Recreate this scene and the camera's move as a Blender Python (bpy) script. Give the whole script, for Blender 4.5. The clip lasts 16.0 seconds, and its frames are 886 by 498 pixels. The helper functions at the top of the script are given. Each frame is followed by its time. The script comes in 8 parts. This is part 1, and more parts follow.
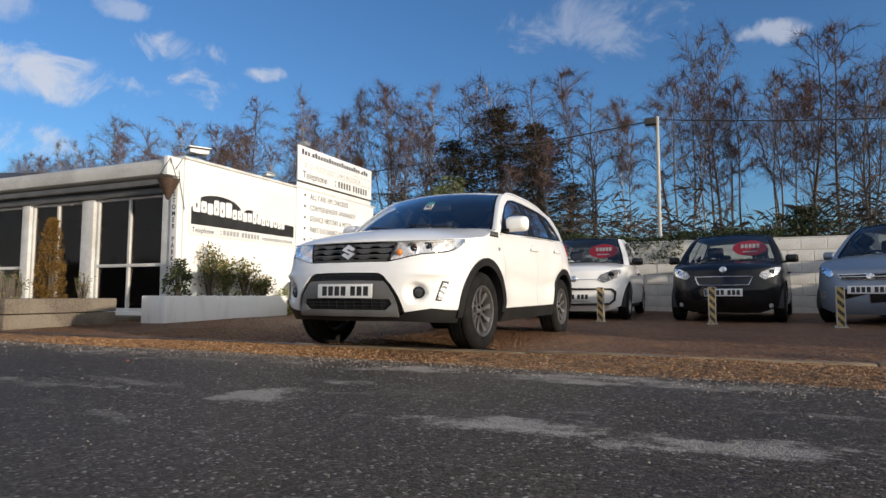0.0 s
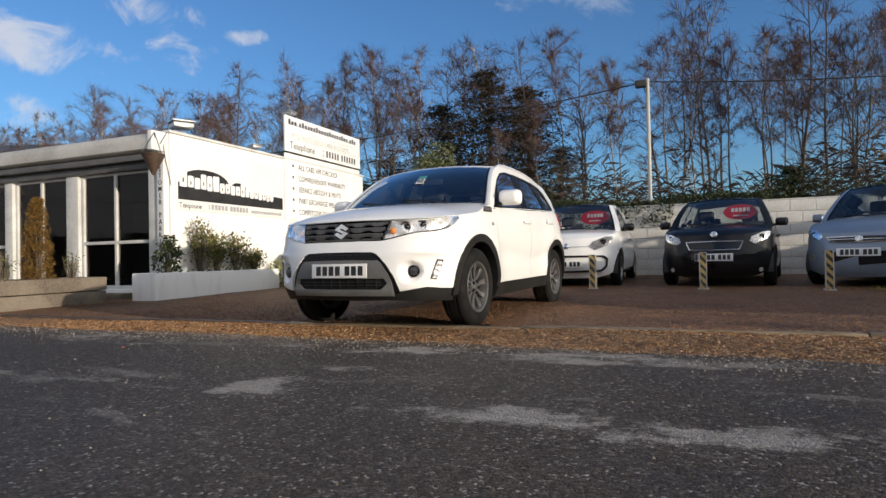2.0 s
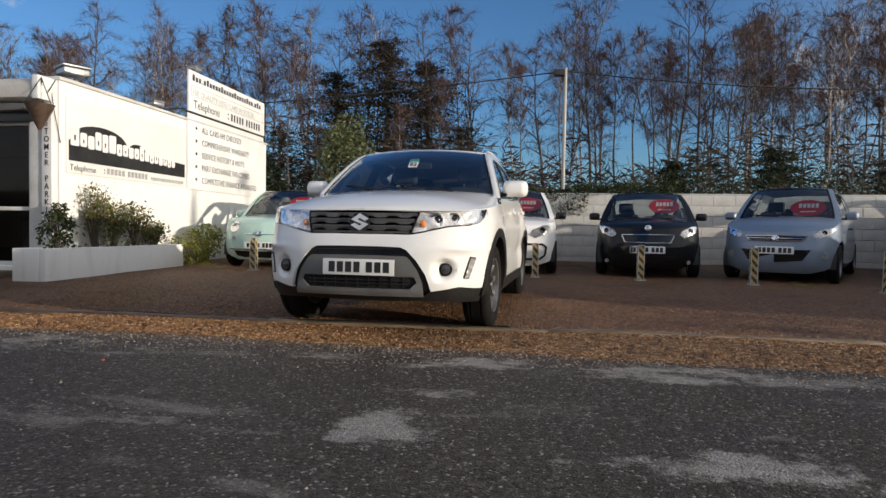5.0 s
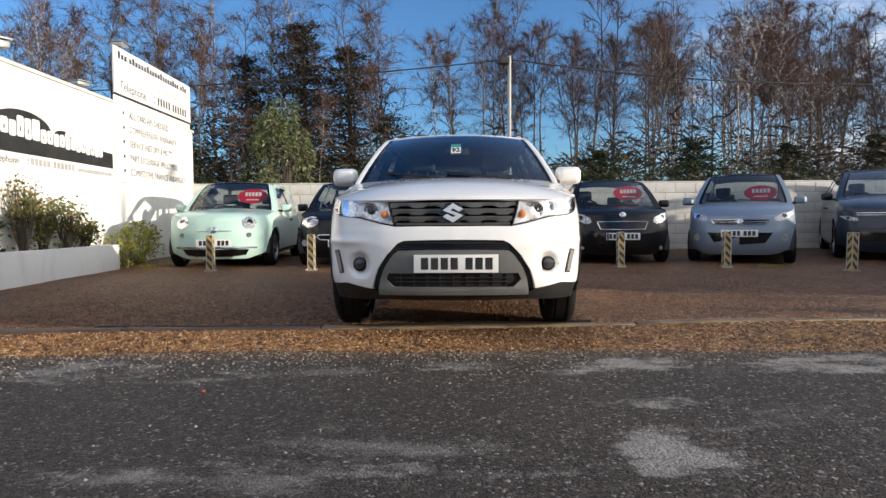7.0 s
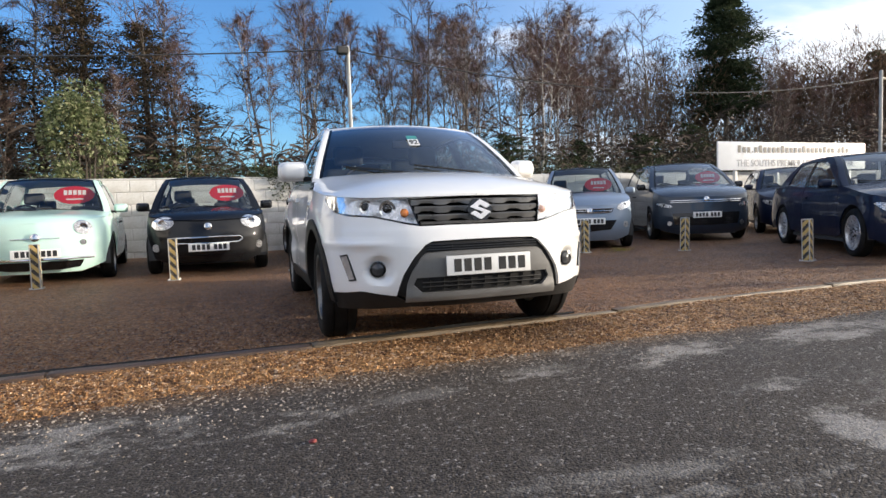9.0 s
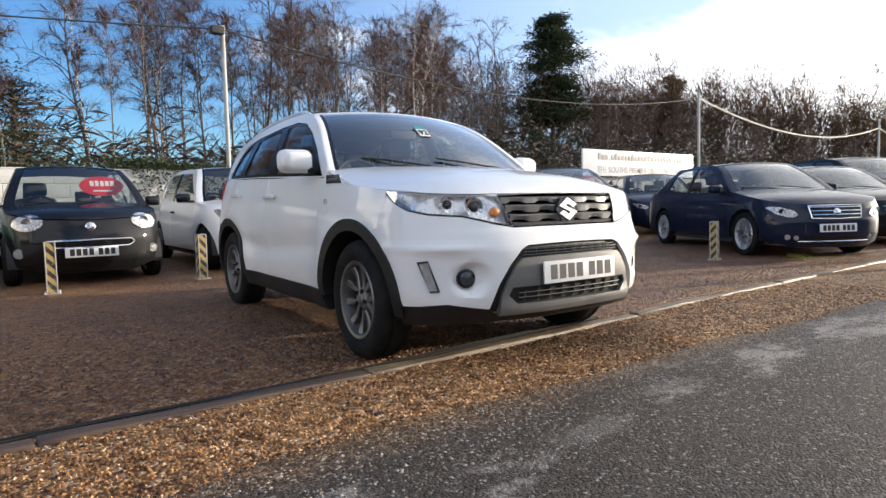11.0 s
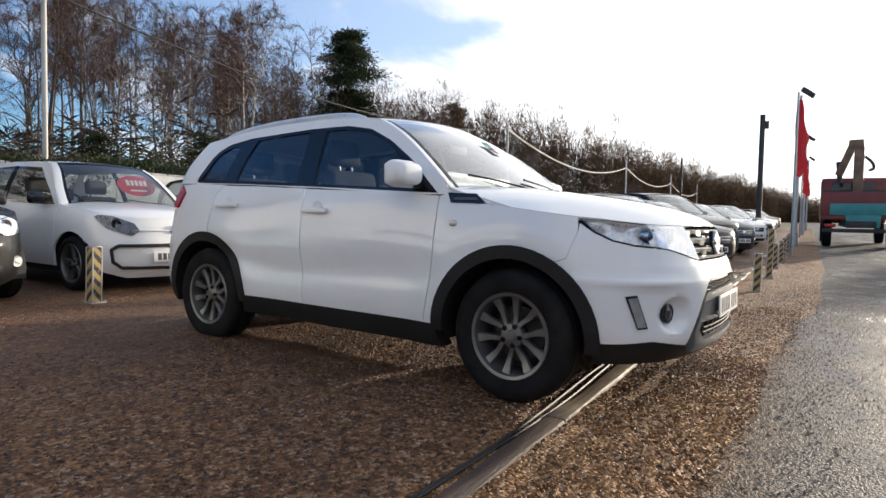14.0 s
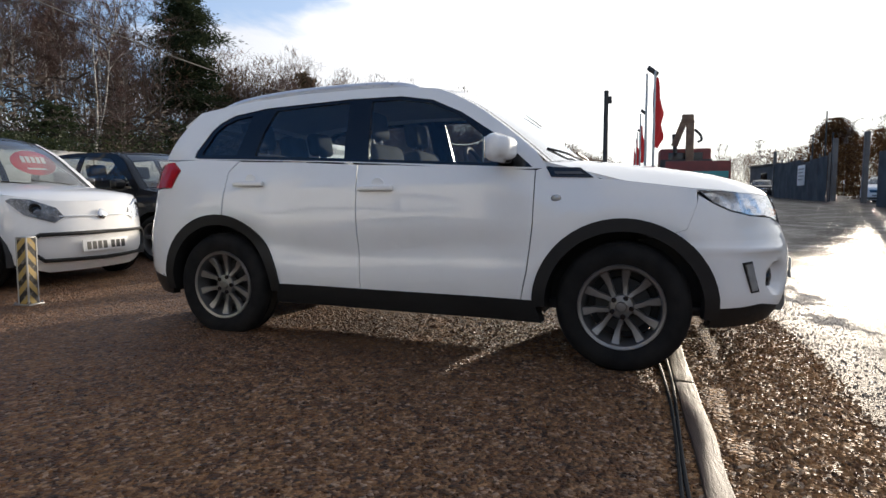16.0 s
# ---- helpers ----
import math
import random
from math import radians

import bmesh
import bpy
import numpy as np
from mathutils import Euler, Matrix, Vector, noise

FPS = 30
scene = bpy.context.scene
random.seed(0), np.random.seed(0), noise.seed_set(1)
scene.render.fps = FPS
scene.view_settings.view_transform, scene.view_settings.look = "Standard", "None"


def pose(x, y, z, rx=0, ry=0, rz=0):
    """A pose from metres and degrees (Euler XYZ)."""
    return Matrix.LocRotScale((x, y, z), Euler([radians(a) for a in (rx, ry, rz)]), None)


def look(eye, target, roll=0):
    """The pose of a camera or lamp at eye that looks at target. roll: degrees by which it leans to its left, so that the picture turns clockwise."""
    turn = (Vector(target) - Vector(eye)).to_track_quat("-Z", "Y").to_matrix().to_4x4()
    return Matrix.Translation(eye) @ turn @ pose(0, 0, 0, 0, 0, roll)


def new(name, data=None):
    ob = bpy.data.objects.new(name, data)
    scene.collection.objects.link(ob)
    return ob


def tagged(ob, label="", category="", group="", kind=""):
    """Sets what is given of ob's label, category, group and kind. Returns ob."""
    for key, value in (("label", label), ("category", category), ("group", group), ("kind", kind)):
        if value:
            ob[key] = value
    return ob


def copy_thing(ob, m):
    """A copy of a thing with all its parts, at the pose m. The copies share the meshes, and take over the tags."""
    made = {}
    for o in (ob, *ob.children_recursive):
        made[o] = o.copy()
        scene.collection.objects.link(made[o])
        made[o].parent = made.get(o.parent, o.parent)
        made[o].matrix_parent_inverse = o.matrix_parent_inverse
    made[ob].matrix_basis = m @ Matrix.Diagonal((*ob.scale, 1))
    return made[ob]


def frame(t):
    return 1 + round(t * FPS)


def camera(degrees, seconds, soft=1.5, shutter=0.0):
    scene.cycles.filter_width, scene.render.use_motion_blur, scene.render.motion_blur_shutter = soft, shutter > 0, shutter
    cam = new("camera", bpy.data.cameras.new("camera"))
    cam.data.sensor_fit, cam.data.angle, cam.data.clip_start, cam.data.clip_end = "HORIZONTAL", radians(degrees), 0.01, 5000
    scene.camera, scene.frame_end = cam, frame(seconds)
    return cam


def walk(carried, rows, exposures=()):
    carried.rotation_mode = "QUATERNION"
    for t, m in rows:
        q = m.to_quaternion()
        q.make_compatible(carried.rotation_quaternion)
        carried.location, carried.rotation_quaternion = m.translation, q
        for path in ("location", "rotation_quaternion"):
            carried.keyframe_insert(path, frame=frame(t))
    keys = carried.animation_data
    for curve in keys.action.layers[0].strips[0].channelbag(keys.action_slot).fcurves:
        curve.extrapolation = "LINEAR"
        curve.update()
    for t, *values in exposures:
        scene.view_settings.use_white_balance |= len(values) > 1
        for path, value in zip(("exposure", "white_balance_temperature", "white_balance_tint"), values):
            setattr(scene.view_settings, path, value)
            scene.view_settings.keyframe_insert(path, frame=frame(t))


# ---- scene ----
cam = camera(72.7, 16.0)
METRES, EYE, TILT, LEAN, TURN = 9.19, 0.478, 0.0, 0.0, 23.4
ROWS = [
    (0.0, 0.0, 0.0, 0.0, -0.01, 4.35, -0.12),
    (0.5, -0.0003, 0.0006, 0.0002, 0.26, 1.46, 0.57),
    (1.0, -0.0003, 0.0005, 0.002, 0.3, 1.66, -0.09),
    (1.5, -0.0009, 0.0012, 0.0047, 0.15, -0.2, -0.37),
    (2.0, -0.0037, 0.0028, 0.0122, -0.93, 0.88, 1.19),
    (2.5, -0.0112, 0.0045, 0.019, -0.77, -0.78, 1.4),
    (3.0, -0.0287, 0.0095, 0.027, -2.98, 1.12, -0.64),
    (3.5, -0.0515, 0.0181, 0.0276, -2.29, -0.5, -0.97),
    (4.0, -0.0737, 0.0321, 0.0293, -3.54, -0.64, -0.52),
    (4.5, -0.1004, 0.0497, 0.0316, -5.71, -0.66, -0.48),
    (5.0, -0.1328, 0.0666, 0.0313, -14.04, -1.74, -0.94),
    (7.5, -0.2941, 0.1869, 0.0305, -27.93, -2.56, 0.61),
    (8.0, -0.3293, 0.2158, 0.0315, -33.73, -1.43, 0.83),
    (8.5, -0.3501, 0.2418, 0.031, -38.65, -2.66, 1.09),
    (9.0, -0.3695, 0.2728, 0.0361, -44.83, -3.52, 1.99),
    (11.5, -0.422, 0.4611, 0.0409, -63.11, -3.68, 0.64),
    (12.0, -0.4279, 0.4982, 0.0436, -67.51, -3.3, 0.19),
    (12.5, -0.441, 0.5323, 0.0443, -76.06, -2.63, 0.68),
    (13.0, -0.448, 0.5677, 0.0434, -74.4, -2.5, -0.64),
    (13.5, -0.4497, 0.5998, 0.0444, -78.29, -4.38, 0.54),
    (14.0, -0.4509, 0.637, 0.0464, -82.15, -2.7, -1.17),
    (14.5, -0.4516, 0.6705, 0.0458, -84.36, -3.87, -0.09),
    (15.0, -0.445, 0.7049, 0.0455, -87.02, -3.91, -1.47),
    (15.5, -0.4417, 0.7359, 0.0465, -91.54, -4.05, 0.16),
    (16.0, -0.4398, 0.7791, 0.0472, -96.69, -5.17, 0.23),
]
EXPOSURES = [(0.0, -0.16), (2.0, -0.16), (4.0, -0.22), (5.0, -0.28), (7.5, 0.40), (9.0, 0.63), (11.5, 0.67), (12.5, 0.60), (13.5, 0.42), (14.5, 0.38), (15.0, 0.34), (16.0, 0.14)]
walk(cam, [(t, pose(0, 0, EYE, TILT, LEAN, TURN) @ pose(METRES * x, METRES * y, METRES * z, 90 + pitch, roll, yaw)) for t, x, y, z, yaw, pitch, roll in ROWS], EXPOSURES)

# ---- light ----
SUN_AZ, SUN_EL = -17.0, 8.0   # towards the sun, degrees from +x and above the horizon
sun_dir = Vector((math.cos(radians(SUN_EL)) * math.cos(radians(SUN_AZ)), math.cos(radians(SUN_EL)) * math.sin(radians(SUN_AZ)), math.sin(radians(SUN_EL))))
sun = new("sun", bpy.data.lights.new("sun", "SUN"))
sun.data.energy, sun.data.angle, sun.data.color = 5.0, radians(0.6), (1.0, 0.87, 0.71)
sun.matrix_basis = look(sun_dir * 80, (0, 0, 0))

world = bpy.data.worlds.new("sky")
scene.world = world
world.use_nodes = True
wn, wl = world.node_tree.nodes, world.node_tree.links
wn.clear()


def wnode(kind, **kw):
    n = wn.new(kind)
    for k, v in kw.items():
        n.inputs[k].default_value = v
    return n


def wmath(op, a, b=None, c=None):
    n = wn.new("ShaderNodeMath")
    n.operation = op
    for i, v in enumerate((a, b, c)):
        if v is None:
            continue
        if isinstance(v, (int, float)):
            n.inputs[i].default_value = v
        else:
            wl.new(v, n.inputs[i])
    return n.outputs[0]


def wmap(v, a, b, c=0.0, d=1.0):
    n = wn.new("ShaderNodeMapRange")
    n.interpolation_type = "SMOOTHSTEP"
    wl.new(v, n.inputs[0])
    for i, x in enumerate((a, b, c, d)):
        n.inputs[i + 1].default_value = x
    return n.outputs[0]


sky = wn.new("ShaderNodeTexSky")
sky.sky_type, sky.sun_disc = "NISHITA", False
sky.sun_elevation, sky.sun_rotation = radians(SUN_EL), radians(90 - SUN_AZ)
sky.air_density, sky.dust_density, sky.ozone_density = 1.0, 0.5, 2.5
wco = wn.new("ShaderNodeTexCoord")
sep = wn.new("ShaderNodeSeparateXYZ")
wl.new(wco.outputs["Generated"], sep.inputs[0])
zc = wmath("MAXIMUM", sep.outputs[2], 0.0)
den = wmath("ADD", zc, 0.22)
comb = wn.new("ShaderNodeCombineXYZ")
wl.new(wmath("DIVIDE", sep.outputs[0], den), comb.inputs[0])
wl.new(wmath("DIVIDE", sep.outputs[1], den), comb.inputs[1])
cn = wnode("ShaderNodeTexNoise", Scale=1.75, Detail=7.0, Roughness=0.55, Distortion=0.25)
wl.new(comb.outputs[0], cn.inputs["Vector"])
cn2 = wnode("ShaderNodeTexNoise", Scale=0.5, Detail=2.0)
wl.new(comb.outputs[0], cn2.inputs["Vector"])
# thin bright cloud gathers round the sun's side of the sky
dot = wn.new("ShaderNodeVectorMath")
dot.operation = "DOT_PRODUCT"
wl.new(wco.outputs["Generated"], dot.inputs[0])
dot.inputs[1].default_value = sun_dir
near_sun = wmap(dot.outputs["Value"], 0.50, 0.92)
# includes unseen cloud to the south and overhead, added to whiten fill and reflections
cover = wmath("ADD", wmath("ADD", wmath("MULTIPLY", wmap(sep.outputs[1], 0.05, 0.35), wmap(dot.outputs["Value"], -0.15, 0.35, -0.3, 0.0)), wmath("MAXIMUM", wmap(sep.outputs[1], 0.15, -0.25, 0.0, 0.10), wmap(sep.outputs[2], 0.55, 0.8, 0.0, 0.05))), wmath("ADD", wmath("ADD", cn.outputs["Fac"], wmath("MULTIPLY", wmath("SUBTRACT", cn2.outputs["Fac"], 0.5), 0.5)), wmath("ADD", wmath("MULTIPLY", near_sun, 0.5), wmap(sep.outputs[2], 0.02, 0.34, 0.13, 0.0))))
# unseen western cloud, added to whiten the light on the white car's flank
cover = wmath("ADD", cover, wmath("MULTIPLY", wmap(sep.outputs[0], -0.2, -0.6, 0.0, 0.14), wmap(sep.outputs[1], 0.40, 0.12)))
cloud = wmap(cover, 0.545, 0.73)
# single heaps of fair-weather cloud: bearing, height, half width and half height in degrees, thickness
az = wmath("MULTIPLY", wmath("ARCTAN2", sep.outputs[1], sep.outputs[0]), 57.3)
el = wmath("MULTIPLY", wmath("ARCSINE", sep.outputs[2]), 57.3)
puff = wnode("ShaderNodeTexNoise", Scale=13.0, Detail=8.0, Roughness=0.62, Distortion=0.6)
wl.new(wco.outputs["Generated"], puff.inputs["Vector"])
ragged = wmath("MULTIPLY", wmath("SUBTRACT", puff.outputs["Fac"], 0.5), 9.0)
for a0, e0, wd, ht, thick in ((149.5, 17.4, 6.0, 2.0, 0.9), (151, 21.8, 4.0, 1.3, 0.45), (149.5, 12.2, 5.5, 1.3, 0.85), (137.3, 20.7, 3.6, 1.3, 0.85), (135.0, 17.9, 3.0, 1.8, 0.95), (140.6, 17.3, 1.6, 0.8, 0.6), (130.5, 19.6, 1.7, 0.6, 0.7), (142, 23.2, 1.8, 0.7, 0.45),
                              (99.0, 24.0, 7.0, 2.4, 0.35), (84.5, 21.4, 2.6, 0.9, 0.6), (66.0, 14.2, 4.0, 1.1, 0.6), (58.0, 11.0, 9.0, 2.6, 0.7), (112.0, 9.0, 4.0, 0.8, 0.3)):
    rx = wmath("DIVIDE", wmath("SUBTRACT", az, a0), wd)
    ry = wmath("DIVIDE", wmath("SUBTRACT", el, e0), ht)
    body = wmath("ADD", wmath("SUBTRACT", 1.0, wmath("ADD", wmath("MULTIPLY", rx, rx), wmath("MULTIPLY", ry, ry))), ragged)
    cloud = wmath("MAXIMUM", cloud, wmap(body, -0.4, 1.8, 0.0, thick))
ccol = wn.new("ShaderNodeMix")
ccol.data_type = "RGBA"
wl.new(near_sun, ccol.inputs[0])
ccol.inputs[6].default_value, ccol.inputs[7].default_value = (5.7, 5.75, 6.1, 1), (9.5, 9.3, 9.0, 1)
mixc = wn.new("ShaderNodeMix")
mixc.data_type = "RGBA"
wl.new(wmath("MULTIPLY", cloud, 0.85), mixc.inputs[0])
tint = wn.new("ShaderNodeMix")
tint.data_type, tint.blend_type = "RGBA", "MULTIPLY"
tint.inputs[0].default_value = 1.0
tint.inputs[7].default_value = (0.84, 1.18, 1.60, 1)
wl.new(sky.outputs[0], tint.inputs[6])
# pale haze that thickens towards the sun
haze = wn.new("ShaderNodeMix")
haze.data_type = "RGBA"
wl.new(wmap(dot.outputs["Value"], -0.08, 0.88, 0.0, 0.60), haze.inputs[0])
haze.inputs[7].default_value = (5.0, 5.6, 6.5, 1)
wl.new(tint.outputs[2], haze.inputs[6])
wl.new(haze.outputs[2], mixc.inputs[6])
wl.new(ccol.outputs[2], mixc.inputs[7])
bg = wnode("ShaderNodeBackground", Strength=0.138)
wl.new(mixc.outputs[2], bg.inputs[0])
wout = wn.new("ShaderNodeOutputWorld")
wl.new(bg.outputs[0], wout.inputs[0])

# ---- materials ----
class Nodes:
    """A small wrapper that builds one node material."""

    def __init__(self, name):
        self.m = bpy.data.materials.new(name)
        self.m.use_nodes = True
        self.n, self.l = self.m.node_tree.nodes, self.m.node_tree.links
        self.n.clear()
        self.out = self.n.new("ShaderNodeOutputMaterial")
        self.co = self.n.new("ShaderNodeTexCoord").outputs["Object"]
        self.pos = self.n.new("ShaderNodeNewGeometry").outputs["Position"]

    def put(self, v, sock):
        if isinstance(v, bpy.types.NodeSocket):
            self.l.new(v, sock)
        elif isinstance(v, (tuple, list)) and len(v) == 3 and sock.type == "RGBA":
            sock.default_value = (*v, 1)
        else:
            sock.default_value = v

    def node(self, kind, **kw):
        n = self.n.new(kind)
        for k, v in kw.items():
            self.put(v, n.inputs[k.replace("_", " ")])
        return n

    def noise(self, scale, detail=4.0, rough=0.55, vec=None, dist=0.0):
        return self.node("ShaderNodeTexNoise", Vector=vec or self.co, Scale=scale, Detail=detail, Roughness=rough, Distortion=dist).outputs["Fac"]

    def voronoi(self, scale, vec=None, out="Distance", feature="F1"):
        n = self.node("ShaderNodeTexVoronoi", Vector=vec or self.co, Scale=scale)
        n.feature = feature
        return n.outputs[out]

    def stretch(self, sx, sy, sz, vec=None):
        n = self.node("ShaderNodeMapping", Vector=vec or self.co)
        n.inputs["Scale"].default_value = (sx, sy, sz)
        return n.outputs[0]

    def rng(self, v, a, b, c=0.0, d=1.0, smooth=True):
        n = self.n.new("ShaderNodeMapRange")
        n.interpolation_type = "SMOOTHSTEP" if smooth else "LINEAR"
        for i, x in enumerate((v, a, b, c, d)):
            self.put(x, n.inputs[i])
        return n.outputs[0]

    def math(self, op, a, b=0.0):
        n = self.n.new("ShaderNodeMath")
        n.operation = op
        self.put(a, n.inputs[0])
        self.put(b, n.inputs[1])
        return n.outputs[0]

    def mix(self, f, a, b, blend="MIX"):
        n = self.n.new("ShaderNodeMix")
        n.data_type, n.blend_type = "RGBA", blend
        self.put(f, n.inputs[0])
        self.put(a, n.inputs[6])
        self.put(b, n.inputs[7])
        return n.outputs[2]

    def ramp(self, f, stops):
        n = self.node("ShaderNodeValToRGB", Fac=f)
        e = n.color_ramp.elements
        while len(e) < len(stops):
            e.new(0.5)
        for i, (p, c) in enumerate(stops):
            e[i].position, e[i].color = p, (*c, 1)
        return n.outputs[0]

    def bump(self, h, dist, strength=1.0, normal=None):
        n = self.node("ShaderNodeBump", Height=h, Distance=dist, Strength=strength)
        if normal:
            self.l.new(normal, n.inputs["Normal"])
        return n.outputs[0]

    def bsdf(self, color, rough, normal=None, metal=0.0, **kw):
        n = self.node("ShaderNodeBsdfPrincipled", Base_Color=color, Roughness=rough, Metallic=metal, **kw)
        if normal:
            self.l.new(normal, n.inputs["Normal"])
        self.l.new(n.outputs[0], self.out.inputs[0])
        return self.m


def varied(name, c1, c2, rough=0.6, scale=3.0, fine=60.0, bump=0.001, metal=0.0, **kw):
    """A surface with variation at two scales and a fine relief."""
    g = Nodes(name)
    a = g.noise(scale, 5)
    b = g.noise(fine, 3)
    col = g.mix(g.rng(g.math("ADD", g.math("MULTIPLY", a, 0.75), g.math("MULTIPLY", b, 0.25)), 0.35, 0.65), c1, c2)
    r = g.rng(b, 0.3, 0.7, max(0.02, rough - 0.08), min(1.0, rough + 0.08))
    return g.bsdf(col, r, g.bump(b, bump) if bump else None, metal, **kw)


def car_paint(name, c, flake=0.0, coat=1.0, gloss=1.5):
    g = Nodes(name)
    dirt = g.noise(2.3, 6, 0.65)
    fine = g.noise(45, 3)
    col = g.mix(g.math("MULTIPLY", g.rng(dirt, 0.45, 0.8), 0.16), c, tuple(x * 0.6 + 0.05 * min(1.0, 3 * max(c)) for x in c))
    rough = g.rng(g.math("MULTIPLY", dirt, fine), 0.1, 0.4, 0.45, 0.6)
    return g.bsdf(col, rough, g.bump(g.noise(1.7, 2), 0.0006), flake, Coat_Weight=coat, Coat_IOR=gloss, Coat_Roughness=0.03, Specular_IOR_Level=0.12)


def glass_pane(name, tint, ior=1.5, gain=1.4):
    g = Nodes(name)
    tr = g.node("ShaderNodeBsdfTransparent", Color=tint)
    film = g.noise(3.0, 5)
    gl = g.node("ShaderNodeBsdfGlossy", Color=(0.95, 0.97, 1.0), Roughness=g.rng(film, 0.3, 0.8, 0.01, 0.06))
    fr = g.node("ShaderNodeFresnel", IOR=ior)
    mx = g.n.new("ShaderNodeMixShader")
    g.l.new(g.math("MULTIPLY", fr.outputs[0], gain), mx.inputs[0])
    g.l.new(tr.outputs[0], mx.inputs[1])
    g.l.new(gl.outputs[0], mx.inputs[2])
    g.l.new(mx.outputs[0], g.out.inputs[0])
    return g.m


def gravel_material():
    g = Nodes("brown_gravel")
    p = g.pos
    cell = g.node("ShaderNodeTexVoronoi", Vector=p, Scale=60.0)
    cell2 = g.node("ShaderNodeTexVoronoi", Vector=p, Scale=27.0)
    tone = g.node("ShaderNodeSeparateColor", Color=cell.outputs["Color"]).outputs[0]
    tone2 = g.node("ShaderNodeSeparateColor", Color=cell2.outputs["Color"]).outputs[1]
    col = g.ramp(tone, [(0.0, (0.028, 0.016, 0.011)), (0.30, (0.13, 0.070, 0.038)), (0.62, (0.33, 0.185, 0.088)), (0.86, (0.56, 0.38, 0.21)), (1.0, (0.74, 0.64, 0.52))])
    col = g.mix(0.35, col, g.ramp(tone2, [(0.0, (0.06, 0.035, 0.02)), (0.5, (0.26, 0.135, 0.055)), (1.0, (0.50, 0.31, 0.14))]))
    patch = g.noise(0.55, 5, 0.6, p)
    col = g.mix(g.rng(patch, 0.50, 0.68, 0.0, 0.62), col, (0.070, 0.042, 0.026))
    light = g.noise(1.6, 4, 0.6, p)
    col = g.mix(g.rng(light, 0.54, 0.74, 0.0, 0.35), col, (0.50, 0.31, 0.14))
    col = g.mix(1.0, col, (1.0, 0.93, 0.88), 'MULTIPLY')
    sy = g.node("ShaderNodeSeparateXYZ", Vector=p).outputs[1]
    dirt = g.math("MULTIPLY", g.math("MULTIPLY", g.rng(sy, 4.70, 4.35), g.rng(g.node("ShaderNodeSeparateXYZ", Vector=p).outputs[0], -3.4, -1.2)), g.rng(g.noise(2.4, 5, 0.65, p), 0.3, 0.62, 0.08, 0.42))
    col = g.mix(dirt, col, (0.085, 0.066, 0.052))
    # the trodden yard is damp and darker than the dry strip along the road; its shade and the strip's sun are put into
    # the colour too
    damp_shade = g.math("MULTIPLY", g.rng(g.math("ADD", sy, g.math("MULTIPLY", g.math("SUBTRACT", g.noise(1.1, 4, 0.6, p), 0.5), 0.5)), 4.60, 4.95), g.rng(g.noise(0.35, 3, 0.5, p), 0.3, 0.7, 0.75, 1.0))
    col = g.mix(damp_shade, g.mix(1.0, col, (1.22, 1.17, 1.10), 'MULTIPLY'), g.mix(1.0, col, (0.60, 0.53, 0.52), 'MULTIPLY'))
    h = g.math("ADD", g.math("MULTIPLY", g.math("SUBTRACT", 1.0, cell.outputs["Distance"]), 0.7), g.math("MULTIPLY", g.math("SUBTRACT", 1.0, cell2.outputs["Distance"]), 0.6))
    n = g.bump(h, 0.036, 1.0)
    n = g.bump(g.noise(7.0, 4, 0.6, p), 0.022, 0.7, n)
    return g.bsdf(col, g.math("SUBTRACT", g.rng(tone, 0, 1, 0.6, 0.85), g.math("MULTIPLY", damp_shade, 0.15)), n, Specular_IOR_Level=g.rng(damp_shade, 0, 1, 0.2, 0.34))


